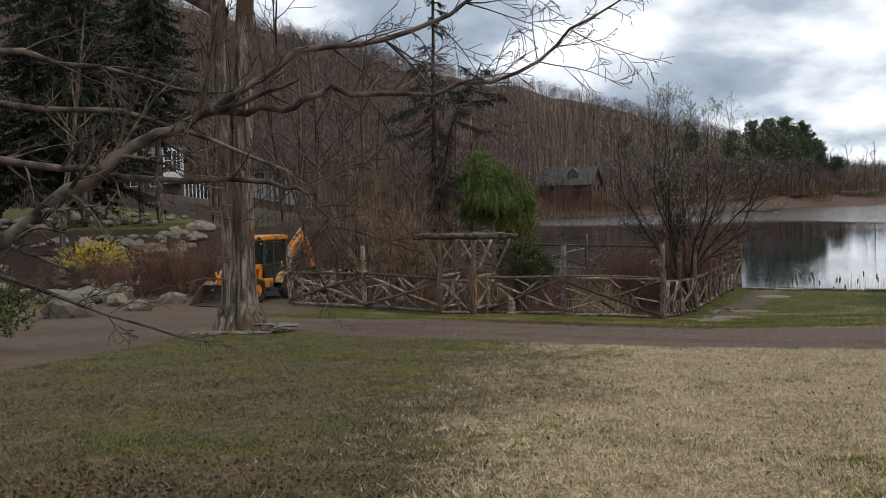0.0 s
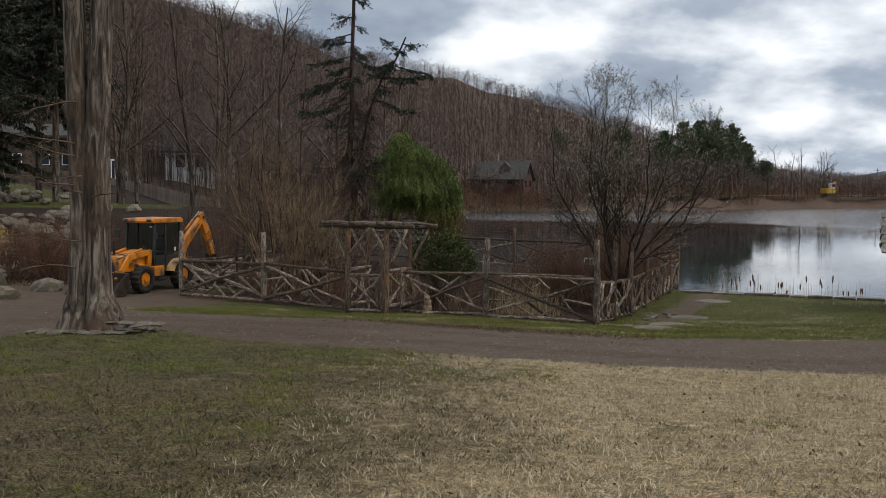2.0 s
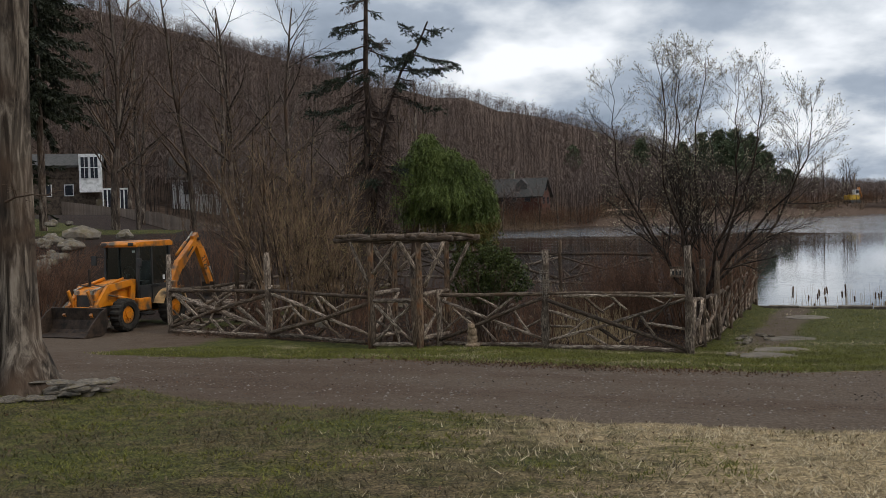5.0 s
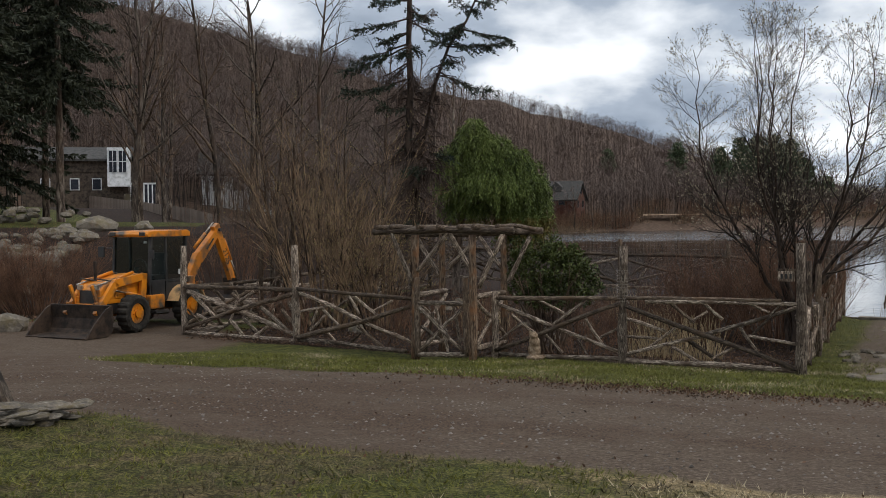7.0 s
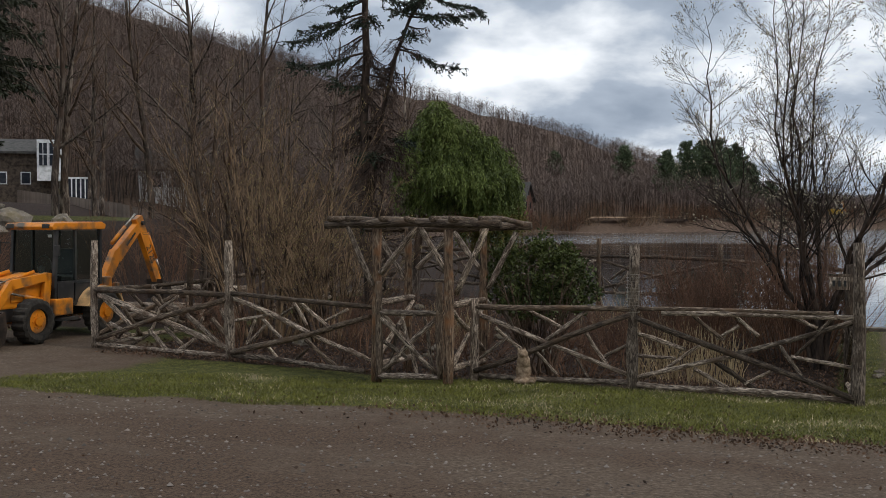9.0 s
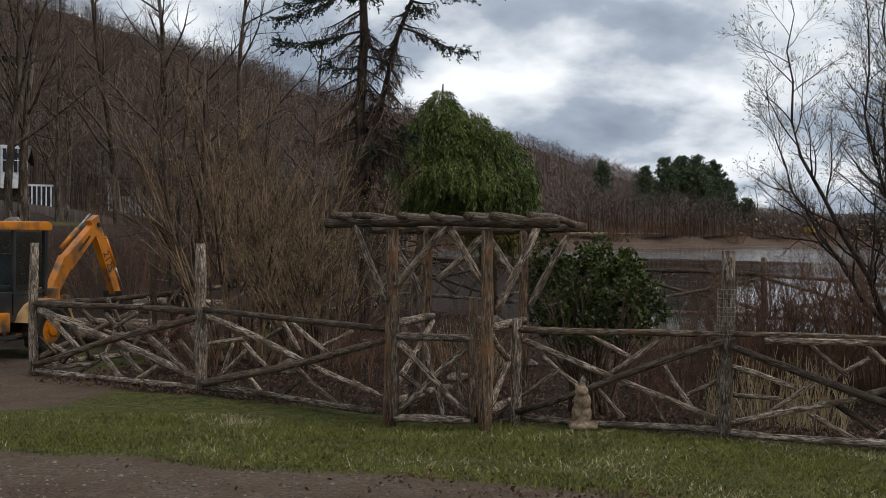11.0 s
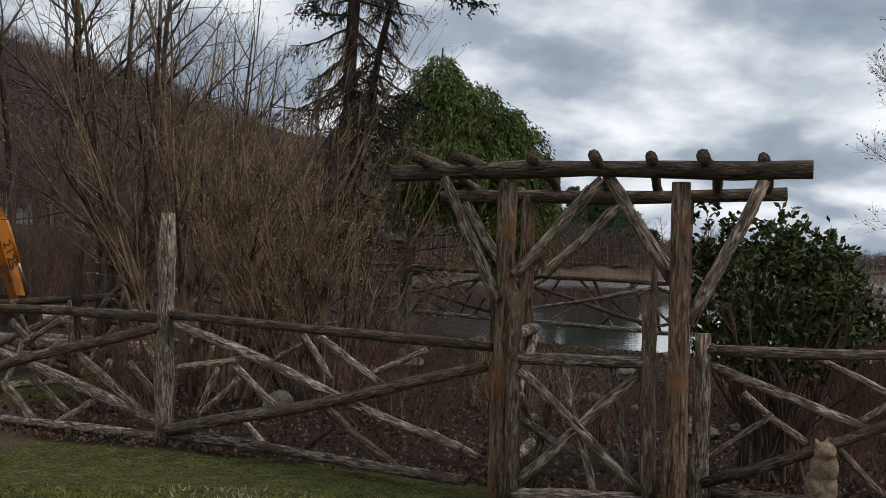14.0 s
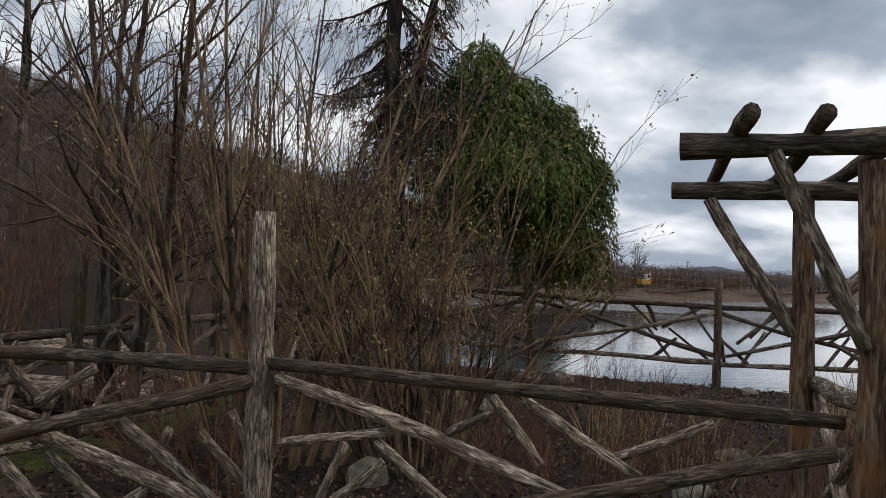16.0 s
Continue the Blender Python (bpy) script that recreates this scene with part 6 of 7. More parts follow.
def build_backhoe():
    x0, y0 = -6.82, 37.25
    d = tagged(empty("backhoe_loader", (x0, y0, ground_z(x0, y0)), math.degrees(math.atan2(-0.9, -0.436))), "worn orange-yellow backhoe loader parked by the garden fence", "digger")
    d.scale = (0.93, 0.93, 0.93)
    for x in (1.05, -1.05):
        for y in (0.78, -0.78):
            build_wheel(d, x, y, 0.47 if x > 0 else 0.49, 0.36)
    part("chassis", box(3.2, 0.7, 0.34, (0, 0, 0.62)), M_BLACK, d, bevel=0.03)
    part("axle", cyl(0.09, 1.3, (1.05, 0, 0.47), (90, 0, 0), 12), M_ORANGE, d)
    part("axle", cyl(0.09, 1.3, (-1.05, 0, 0.49), (90, 0, 0), 12), M_ORANGE, d)
    hood = part("hood", prism([(0.25, 0.72), (1.72, 0.72), (1.75, 1.08), (1.6, 1.2), (0.25, 1.42)], 0.74, "y"), M_ORANGE, d, bevel=0.04)
    part("grille", box(0.03, 0.5, 0.34, (1.76, 0, 0.9)), M_BLACK, hood)
    part("exhaust", cyl(0.04, 0.5, (1.2, -0.28, 1.5), seg=12), M_RUST, hood, "rusty exhaust pipe")
    part("side_panel", box(0.7, 0.02, 0.3, (0.9, 0.385, 1.0)), M_ORANGE, hood, bevel=0.008)
    part("step", box(0.5, 0.3, 0.06, (-0.05, 0.62, 0.42)), M_BLACK, d)
    part("fuel_tank", box(0.55, 0.32, 0.36, (0.0, 0.5, 0.68)), M_ORANGE, d, bevel=0.04)
    part("fuel_tank", box(0.55, 0.32, 0.36, (0.0, -0.5, 0.68)), M_ORANGE, d, bevel=0.04)
    # loader tower, arms, links and bucket
    for y in (0.47, -0.47):
        part("loader_tower", box(0.2, 0.1, 0.75, (0.34, y, 1.05), (0, -8, 0)), M_ORANGE, d, bevel=0.02)
        bm = beam_box((0.32, 1.34), (1.35, 1.22), 0.1, 0.16, 0.2)
        beam_box((1.32, 1.24), (2.02, 0.5), 0.1, 0.2, 0.15, bm)
        for v in bm.verts:
            v.co.y += y
        part("loader_arm", bm, M_ORANGE, d)
        ram(d, (0.42, 0.85), (1.4, 1.06), y * 0.98, 0.045)
        ram(d, (0.55, 1.45), (1.78, 1.2), y * 0.72, 0.04)
        part("bucket_link", box(0.09, 0.06, 0.5, (1.9, y * 0.72, 0.98), (0, 22, 0)), M_ORANGE, d, bevel=0.015)
    for y in (0.26, -0.26):
        part("hydraulic_hose", cyl(0.018, 0.9, (1.3, y, 1.28), (0, 80, 0), 8), M_BLACK, d)
        part("headlamp", box(0.06, 0.16, 0.12, (1.74, y, 1.14)), M_STEEL, d, bevel=0.015)
        part("front_plate", box(0.05, 0.16, 0.4, (1.8, y * 1.3, 0.72)), M_ORANGE, d, bevel=0.01)
    part("counterweight", box(0.16, 0.7, 0.26, (1.78, 0, 0.62)), M_ORANGE, d, bevel=0.03)
    part("cross_tube", cyl(0.06, 1.0, (1.45, 0, 1.0), (90, 0, 0), 14), M_ORANGE, d)
    bm = bmesh.new()
    prof = [(1.98, 0.75), (1.93, 0.4), (2.0, 0.12), (2.15, 0.03), (2.85, 0.02), (2.86, 0.05), (2.2, 0.08), (2.06, 0.17), (2.0, 0.42), (2.05, 0.74)]
    prism(prof, 1.86, "y", bm)
    for y in (-0.93, 0.93):
        b2 = prism([(1.98, 0.75), (1.93, 0.4), (2.0, 0.12), (2.15, 0.03), (2.85, 0.02), (2.55, 0.36), (2.2, 0.66)], 0.04, "y")
        for v in b2.verts:
            v.co.y += y
        me = bpy.data.meshes.new("tmp"); b2.to_mesh(me); b2.free(); bm.from_mesh(me); bpy.data.meshes.remove(me)
    bucket = part("bucket", bm, M_RUST, d, "dark rusty loader bucket")
    for y in (-0.42, 0.42):
        part("bucket_bracket", box(0.12, 0.08, 0.6, (1.93, y, 0.5), (0, 5, 0)), M_ORANGE, bucket, bevel=0.015)
    part("bucket_stiffener", box(0.06, 1.7, 0.12, (1.9, 0, 0.55)), M_ORANGE, bucket, bevel=0.01)
    # cab
    cab = part("cab_floor", box(1.42, 1.16, 0.5, (-0.52, 0, 0.92)), M_BLACK, d, bevel=0.03)
    cab.name = "cab"
    corners = {"af": (0.22, 0.16), "ar": (-1.22, -1.2)}
    for y in (0.58, -0.58):
        for (xb, xt) in corners.values():
            bm = beam_box((xb, 1.1), (xt - 0.02, 2.34), 0.07, 0.08, 0.07)
            for v in bm.verts:
                v.co.y += y
            part("pillar", bm, M_BLACK, cab)
        bm = beam_box((-0.42, 0.8), (-0.42, 2.34), 0.06, 0.06, 0.06)
        for v in bm.verts:
            v.co.y += y
        part("pillar", bm, M_BLACK, cab)
        for xa, xb in ((0.2, -0.4), (-0.45, -1.2)):
            part("window_pane", box(abs(xa - xb) - 0.06, 0.012, 1.1, ((xa + xb) / 2, y, 1.76)), M_GLASS, cab, "tinted cab window").visible_shadow = False
            part("window_rail", box(abs(xa - xb), 0.05, 0.05, ((xa + xb) / 2, y, 1.2)), M_BLACK, cab)
        part("door_panel", box(0.5, 0.03, 0.55, (-0.1, y * 1.02, 0.95)), M_BLACK, cab, bevel=0.01)
    part("window_pane", box(0.012, 1.08, 1.1, (0.19, 0, 1.76)), M_GLASS, cab, "tinted windscreen").visible_shadow = False
    part("window_pane", box(0.012, 1.08, 1.0, (-1.2, 0, 1.8)), M_GLASS, cab, "tinted rear window").visible_shadow = False
    part("sticker", box(0.006, 0.12, 0.09, (0.2, 0.35, 1.33)), M_WHITE, cab)
    part("sticker", box(0.006, 0.1, 0.09, (0.2, 0.5, 1.33)), M_WHITE, cab)
    part("sticker", box(0.006, 0.1, 0.06, (0.19, 0.45, 2.2)), M_WHITE, cab)
    part("sticker", box(0.09, 0.006, 0.13, (-0.95, 0.592, 1.4)), M_WHITE, cab)
    seat = part("seat", box(0.45, 0.48, 0.14, (-0.6, 0, 1.25)), M_BLACK, cab, bevel=0.04)
    part("backrest", box(0.12, 0.46, 0.6, (-0.85, 0, 1.6), (0, -8, 0)), M_BLACK, seat, bevel=0.04)
    wheel = bmesh.new()
    for k in range(20):
        w0 = 2 * math.pi * k / 20
        cyl(0.015, 0.075, (-0.12 + 0.0, 0.2 * math.cos(w0), 1.55 + 0.2 * math.sin(w0)), (90 + math.degrees(w0) + 90, 0, 0), 6, wheel)
    part("steering_wheel", wheel, M_BLACK, cab)
    part("steering_column", box(0.1, 0.1, 0.5, (0.0, 0, 1.3), (0, -15, 0)), M_BLACK, cab)
    roof = part("roof", prism([(0.3, 2.33), (0.34, 2.4), (0.26, 2.48), (-1.25, 2.5), (-1.36, 2.44), (-1.34, 2.33)], 1.3, "y"), M_ORANGE, cab, "orange cab roof", bevel=0.02)
    for y in (0.48, -0.48):
        part("work_lamp", box(0.05, 0.17, 0.09, (0.34, y, 2.41)), M_BLACK, roof, bevel=0.01)
        part("work_lamp", box(0.05, 0.17, 0.09, (-1.37, y, 2.41)), M_BLACK, roof, bevel=0.01)
    part("mirror", box(0.05, 0.2, 0.28, (0.34, -0.86, 1.95)), M_BLACK, cab, bevel=0.015)
    part("mirror_arm", box(0.03, 0.3, 0.03, (0.28, -0.72, 2.05)), M_BLACK, cab)
    part("mirror", box(0.05, 0.14, 0.22, (0.3, 0.74, 1.9)), M_BLACK, cab, bevel=0.015)
    for y in (0.72, -0.72):
        prof = []
        for k in range(9):
            w0 = math.radians(15 + 150 * k / 8)
            prof.append((-1.05 + 0.62 * math.cos(w0), 0.52 + 0.56 * math.sin(w0)))
        for k in range(8, -1, -1):
            w0 = math.radians(15 + 150 * k / 8)
            prof.append((-1.05 + 0.57 * math.cos(w0), 0.52 + 0.51 * math.sin(w0)))
        bm = prism(prof, 0.38, "y")
        for v in bm.verts:
            v.co.y += y
        part("mudguard", bm, M_CREAM, d, "faded orange rear mudguard")
    # rear digger
    part("rear_frame", box(0.2, 1.5, 0.5, (-1.68, 0, 0.75)), M_ORANGE, d, bevel=0.03)
    part("kingpost", box(0.3, 0.3, 0.75, (-1.9, 0.1, 0.85)), M_ORANGE, d, bevel=0.04)
    boom = part("boom", beam_box((-2.0, 1.0), (-2.5, 1.75), 0.17, 0.22, 0.3), M_ORANGE, d)
    bm = beam_box((-2.47, 1.66), (-3.4, 2.46), 0.17, 0.32, 0.2)
    part("boom_upper", bm, M_ORANGE, boom)
    part("stripe", box(0.45, 0.006, 0.05, (-2.95, 0.09, 2.07), (0, 42.5, 0)), M_BLACK, boom)
    dip = part("dipper", beam_box((-3.28, 2.6), (-4.05, 1.0), 0.15, 0.26, 0.19), M_ORANGE, d)
    part("pivot_pin", cyl(0.05, 0.3, (-3.38, 0, 2.46), (90, 0, 0), 14), M_BLACK, dip)
    ram(d, (-2.35, 1.98), (-3.22, 2.68), 0.0, 0.045)
    ram(d, (-3.7, 2.2), (-4.3, 1.05), 0.0, 0.045)
    part("dig_bucket", prism([(-3.95, 1.05), (-4.25, 0.95), (-4.4, 0.62), (-4.2, 0.3), (-3.75, 0.25), (-4.0, 0.55)], 0.5, "y"), M_RUST, d, "rusty digging bucket", bevel=0.02)
    for y in (0.65, -0.65):
        part("stabiliser", box(0.12, 0.14, 0.9, (-1.7, y, 0.65)), M_ORANGE, d, bevel=0.015)
        part("stabiliser_foot", box(0.3, 0.28, 0.05, (-1.7, y, 0.2)), M_RUST, d)
    cu = bpy.data.curves.new("lettering", "FONT")
    cu.body, cu.size, cu.extrude, cu.align_x, cu.align_y = "212S", 0.25, 0.003, "CENTER", "CENTER"
    cu.materials.append(M_BLACK)
    tx = new("lettering", cu)
    tx.parent = dip
    along = Vector((-0.77, 0, -1.6)).normalized()
    nrm = Vector((0, 1, 0))
    upv = nrm.cross(along)
    m = Matrix((along, upv, nrm)).transposed().to_4x4()
    tx.matrix_basis = Matrix.Translation((-3.72, 0.079, 1.68)) @ m
    tx["label"] = "black model number lettering"


build_backhoe()

# ---- the lakeside shelter ----


def build_shelter():
    random.seed(71)
    cx, cy = 18.55, 34.5
    base = ground_z(16.5, 36.5)
    ang = -25.8
    o = Vector((cx, cy, -2.4))
    s = tagged(empty("lakeside_shelter", o, ang), "rustic log shelter with a grey shingled roof by the lake", "shelter")
    part("floor_deck", box(3.4, 2.4, 0.16, (0.1, 0, -0.02)), M_BOARD, s, bevel=0.01)
    for x in (-1.5, 0.1, 1.6):
        for y in (-1.05, 1.05):
            me = log_mesh("post", (x, y, -0.25), (x, y, 1.95), 0.075, 0.065)
            child("post", me, M_LOG, s)
    for y in (-1.05, 1.05):
        child("beam", log_mesh("beam", (-1.85, y, 1.98), (1.9, y, 1.98), 0.07, 0.065), M_LOG, s)
        child("bench_rail", log_mesh("bench_rail", (-1.5, y, 0.85), (1.6, y, 0.85), 0.05, 0.045), M_LOG, s)
        for k in range(9):
            x = -1.4 + k * 0.36
            child("baluster", log_mesh("baluster", (x, y, 0.1), (x + random.uniform(-0.2, 0.2), y, 0.85), 0.028, 0.025, 7), M_LOG, s)
    child("bench_rail", log_mesh("bench_rail", (-1.5, -1.05, 0.9), (-1.5, 1.05, 0.9), 0.05, 0.045), M_LOG, s)
    part("bench", box(0.5, 2.0, 0.06, (-1.25, 0, 0.48)), M_BOARD, s, bevel=0.01)
    for k in range(5):
        y = -0.85 + k * 0.42
        child("baluster", log_mesh("baluster", (-1.5, y, 0.1), (-1.5, y + random.uniform(-0.2, 0.2), 0.9), 0.028, 0.025, 7), M_LOG, s)
    for x in (-1.5, 1.6):
        child("brace", log_mesh("brace", (x, -1.0, 1.3), (x + (0.5 if x < 0 else -0.5), -1.05, 1.95), 0.04), M_LOG, s)
        child("brace", log_mesh("brace", (x, -1.0, 1.3), (x, -0.4, 1.95), 0.04), M_LOG, s)
        child("tie", log_mesh("tie", (x, -1.15, 1.97), (x, 1.15, 1.97), 0.06), M_LOG, s)
    part("gable_board", prism([(-1.2, 2.0), (1.2, 2.0), (0.0, 2.95)], 0.05, "x"), M_BLACK, s, m=Matrix.Translation((-1.72, 0, 0)))
    # shingles, course by course on both slopes
    for sgn in (-1, 1):
        deck = part("roof_slope", prism([(sgn * 1.45, 1.86), (0.0, 3.0), (0.0, 3.05), (sgn * 1.5, 1.9)], 4.0, "x"), M_SHINGLE, s)
        slope = math.atan2(1.15, 1.48)
        bm = box(0.16, 0.26, 0.018)
        me = bpy.data.meshes.new("shingle")
        bm.to_mesh(me); bm.free()
        me.materials.append(M_SHINGLE)
        for row in range(9):
            for k in range(24):
                t = row / 9 + 0.05
                x = -1.95 + k * 0.17 + (row % 2) * 0.08
                y = sgn * (1.5 - 1.48 * t)
                z = 1.9 + 1.15 * t + 0.02
                ob = new("shingle", me)
                ob.parent = deck
                ob.matrix_basis = pose(x, y, z + random.uniform(0, 0.012), -sgn * math.degrees(slope) + sgn * 4, 0, random.uniform(-3, 3))


build_shelter()

# ---- buildings ----


def gable_house(name, at, rz, lx, ly, h, rise, label, wall, roofm, windows, frame_mat):
    hs = tagged(empty(name, at, rz), label, "house")
    prof = [(-ly / 2, -4.0), (ly / 2, -4.0), (ly / 2, h), (0, h + rise), (-ly / 2, h)]
    part("wall", prism(prof, lx, "x"), wall, hs)
    for sgn in (-1, 1):
        part("roof", prism([(sgn * (ly / 2 + 0.6), h - 0.35), (0, h + rise + 0.05), (0, h + rise + 0.35), (sgn * (ly / 2 + 0.7), h - 0.1)], lx + 1.2, "x"), roofm, hs)
    for face, u, z, w, hh in windows:
        if face == "f":
            at2, dims, tdim = (u, -ly / 2 - 0.04, z), (w, 0.06, hh), (w + 0.3, 0.05, hh + 0.3)
        else:
            at2, dims, tdim = (lx / 2 + 0.04, u, z), (0.06, w, hh), (0.05, w + 0.3, hh + 0.3)
        win = part("window", box(*tdim, at2), frame_mat, hs, "framed window")
        off = (0, -0.03, 0) if face == "f" else (0.03, 0, 0)
        part("pane", box(*dims, tuple(a + b for a, b in zip(at2, off))), M_WINDOW, win)
    return hs


RED = gable_house("red_house", (29.0, 233, 1.2), -24, 12.0, 7.5, 2.6, 3.6, "dark red house with grey roof across the lake", M_REDWALL, M_ROOF,
                  [("f", -3, 2.2, 1.2, 1.4), ("f", 0, 2.2, 1.2, 1.4), ("f", 3, 2.2, 1.2, 1.4), ("g", 0, 4.6, 1.5, 1.6), ("g", -1.8, 1.6, 1.1, 1.4), ("g", 1.8, 1.6, 1.1, 1.4)], M_HOUSEWALL)
part("chimney", box(0.9, 0.9, 2.2, (-1.5, 0.5, 7.2)), M_ROCK, RED)
part("dormer", prism([(-1.2, 4.2), (1.2, 4.2), (1.2, 5.2), (0, 6.3), (-1.2, 5.2)], 2.4, "x"), M_ROOF, RED, m=pose(1.5, -1.6, 0, 0, 0, 90))
part("porch", box(3.0, 2.5, 2.2, (-3.5, -4.8, 0.4)), M_HOUSEWALL, RED)


def white_house():
    o = (-33.8, 126, ground_z(-33.8, 126))
    h = tagged(empty("white_house", o, 12), "white and stone house with a balustraded porch behind trees", "house")
    z = 3.2 - o[2]
    part("wall", box(11, 8, 5.0, (-3.5, 4.2, z + 0.2)), M_HOUSEWALL, h)
    part("wall_upper", box(11.2, 8.2, 1.3, (-3.5, 4.2, z + 3.2)), M_HOUSEWALL, h, "shingled upper wall")
    part("roof", prism([(-0.5, 3.7), (4.2, 5.2), (8.9, 3.7), (8.9, 3.95), (4.2, 5.5), (-0.5, 3.95)], 12, "x"), M_ROOF, h, m=Matrix.Translation((-3.5, 0, z)))
    bay = part("bay_wall", box(2.3, 2.4, 4.2, (1.2, -0.6, z + 3.0)), M_WHITE, h, "white corner bay")
    for x in (0.65, 1.65):
        win = part("window", box(0.75, 0.1, 2.3, (x, -1.84, z + 3.6)), M_WINDOW, bay)
        part("muntin", box(0.75, 0.06, 0.08, (x, -1.92, z + 3.6)), M_WHITE, win)
        part("muntin", box(0.06, 0.06, 2.3, (x, -1.92, z + 3.6)), M_WHITE, win)
    for x in (-6.5, -3.5, -1.2):
        win = part("window", box(1.0, 0.1, 1.3, (x, 0.12, z + 1.2)), M_WHITE, h)
        part("pane", box(0.8, 0.1, 1.1, (x, 0.08, z + 1.2)), M_WINDOW, win)
    porch = part("porch", box(2.8, 2.5, 0.25, (3.8, -0.8, z - 2.0)), M_WHITE, h, "white porch")
    part("porch_rail", box(2.8, 0.14, 0.18, (3.8, -2.0, z + 1.2)), M_WHITE, porch)
    part("porch_rail", box(2.8, 0.14, 0.16, (3.8, -2.0, z - 1.2)), M_WHITE, porch)
    for k in range(7):
        part("baluster", box(0.13, 0.1, 2.6, (2.5 + k * 0.44, -2.0, z - 0.05)), M_WHITE, porch)
    part("porch_back", box(2.8, 0.2, 2.9, (3.8, 0.4, z - 0.1)), M_WINDOW, porch)
    part("pillar", box(0.9, 0.9, 4.2, (2.2, -1.2, z - 2.0)), M_ROCK, h, "stone pier")


white_house()
gable_house("pale_house", (-23, 146, ground_z(-23, 146)), 8, 9, 7, 4.0, 2.4, "pale blue-white house half hidden by the woods", M_WHITE, M_ROOF, [("f", -2.5, 2.6, 1.2, 1.6), ("f", 0, 2.6, 1.2, 1.6), ("f", 2.5, 2.6, 1.2, 1.6)], M_WHITE)


def board_fence():
    """Grey board fence along the top of the bank."""
    random.seed(88)
    # it climbs to the west in two stretches
    line = [(Vector((-36.0, 126.0)), 3.2), (Vector((-19.6, 100.0)), 1.5), (Vector((-9.5, 83.0)), -0.35)]
    f = tagged(empty("board_fence", (-19.6, 100, 0)), "grey weathered board fence above the bank", "fence")
    bm = box(0.29, 0.03, 2.1)
    me = bpy.data.meshes.new("board")
    bm.to_mesh(me); bm.free()
    me.materials.append(M_BOARD)
    for (a, za), (b, zb) in zip(line, line[1:]):
        n = int((b - a).length / 0.31)
        rz = math.degrees(math.atan2(b.y - a.y, b.x - a.x))
        for k in range(n):
            t = (k + 0.5) / n
            p = a.lerp(b, t)
            ob = new("board", me)
            ob.parent = f
            ob.matrix_basis = pose(p.x + 19.6, p.y - 100, za + (zb - za) * t - 1.05 + random.uniform(-0.02, 0.02), 0, 0, rz)


board_fence()


def far_digger():
    o = Vector((137, 306, ground_z(137, 306)))
    d = tagged(empty("yellow_excavator", o, 20), "small yellow excavator working on the far shore", "excavator")
    part("track", box(4, 0.7, 0.9, (0, -1.1, 0.4)), M_BLACK, d, bevel=0.15)
    part("track", box(4, 0.7, 0.9, (0, 1.1, 0.4)), M_BLACK, d, bevel=0.15)
    part("body", box(3.6, 2.6, 1.5, (-0.2, 0, 1.7)), paint("yellow_paint", (0.75, 0.45, 0.03)), d, bevel=0.15)
    cab = part("cab", box(1.5, 1.3, 1.6, (0.7, -0.6, 3.1)), M_WHITE, d, bevel=0.1)
    part("window", box(1.1, 0.1, 0.9, (0.7, -1.27, 3.3)), M_WINDOW, cab)
    part("boom", beam_box((0.8, 2.2), (2.6, 4.6), 0.4, 0.6, 0.4), M_ORANGE, d)
    part("dipper", beam_box((2.5, 4.6), (3.8, 1.6), 0.3, 0.45, 0.3), M_ORANGE, d)
    for i, (x, y) in enumerate(((150, 311), (168, 318))):
        p = tagged(empty("utility_pole", (x - 10, y, ground_z(x - 10, y))), "grey wooden utility pole on the far shore", "pole", "utility poles")
        part("shaft", cyl(0.16, 9, (0, 0, 4.3), seg=10, r2=0.11), M_STICK, p)
        part("crossarm", box(1.8, 0.12, 0.14, (0, 0, 8.2)), M_STICK, p)


far_digger()


def far_shore():
    """Sandy track and bank beyond the lake."""
    acc_v, acc_f = [], []
    pts = [(44, 233), (70, 254), (100, 280), (140, 309), (200, 337), (330, 370)]
    n = 60
    for i in range(n + 1):
        t = i / n * (len(pts) - 1)
        k = min(int(t), len(pts) - 2)
        p = Vector(pts[k]).lerp(Vector(pts[k + 1]), t - k)
        w = 1.2 + 0.4 * noise.noise((i * 0.4, 0, 0))
        for s in (-1, 1):
            x, y = p.x - 0.6 * s * w, p.y + 0.8 * s * w
            acc_v.append((x, y, ground_z(x, y) + 0.3))
    for i in range(n):
        acc_f.append((2 * i, 2 * i + 2, 2 * i + 3, 2 * i + 1))
    me = bpy.data.meshes.new("road_far")
    me.from_pydata(acc_v, [], acc_f)
    me.materials.append(material("pale_track", [(0.35, (0.22, 0.14, 0.09)), (0.6, (0.42, 0.33, 0.25))], (0.4, 0.4, 0.4), bump=0.2))
    tagged(new("road_far", me), "pale sandy track along the far shore", "road", kind="structure")


far_shore()


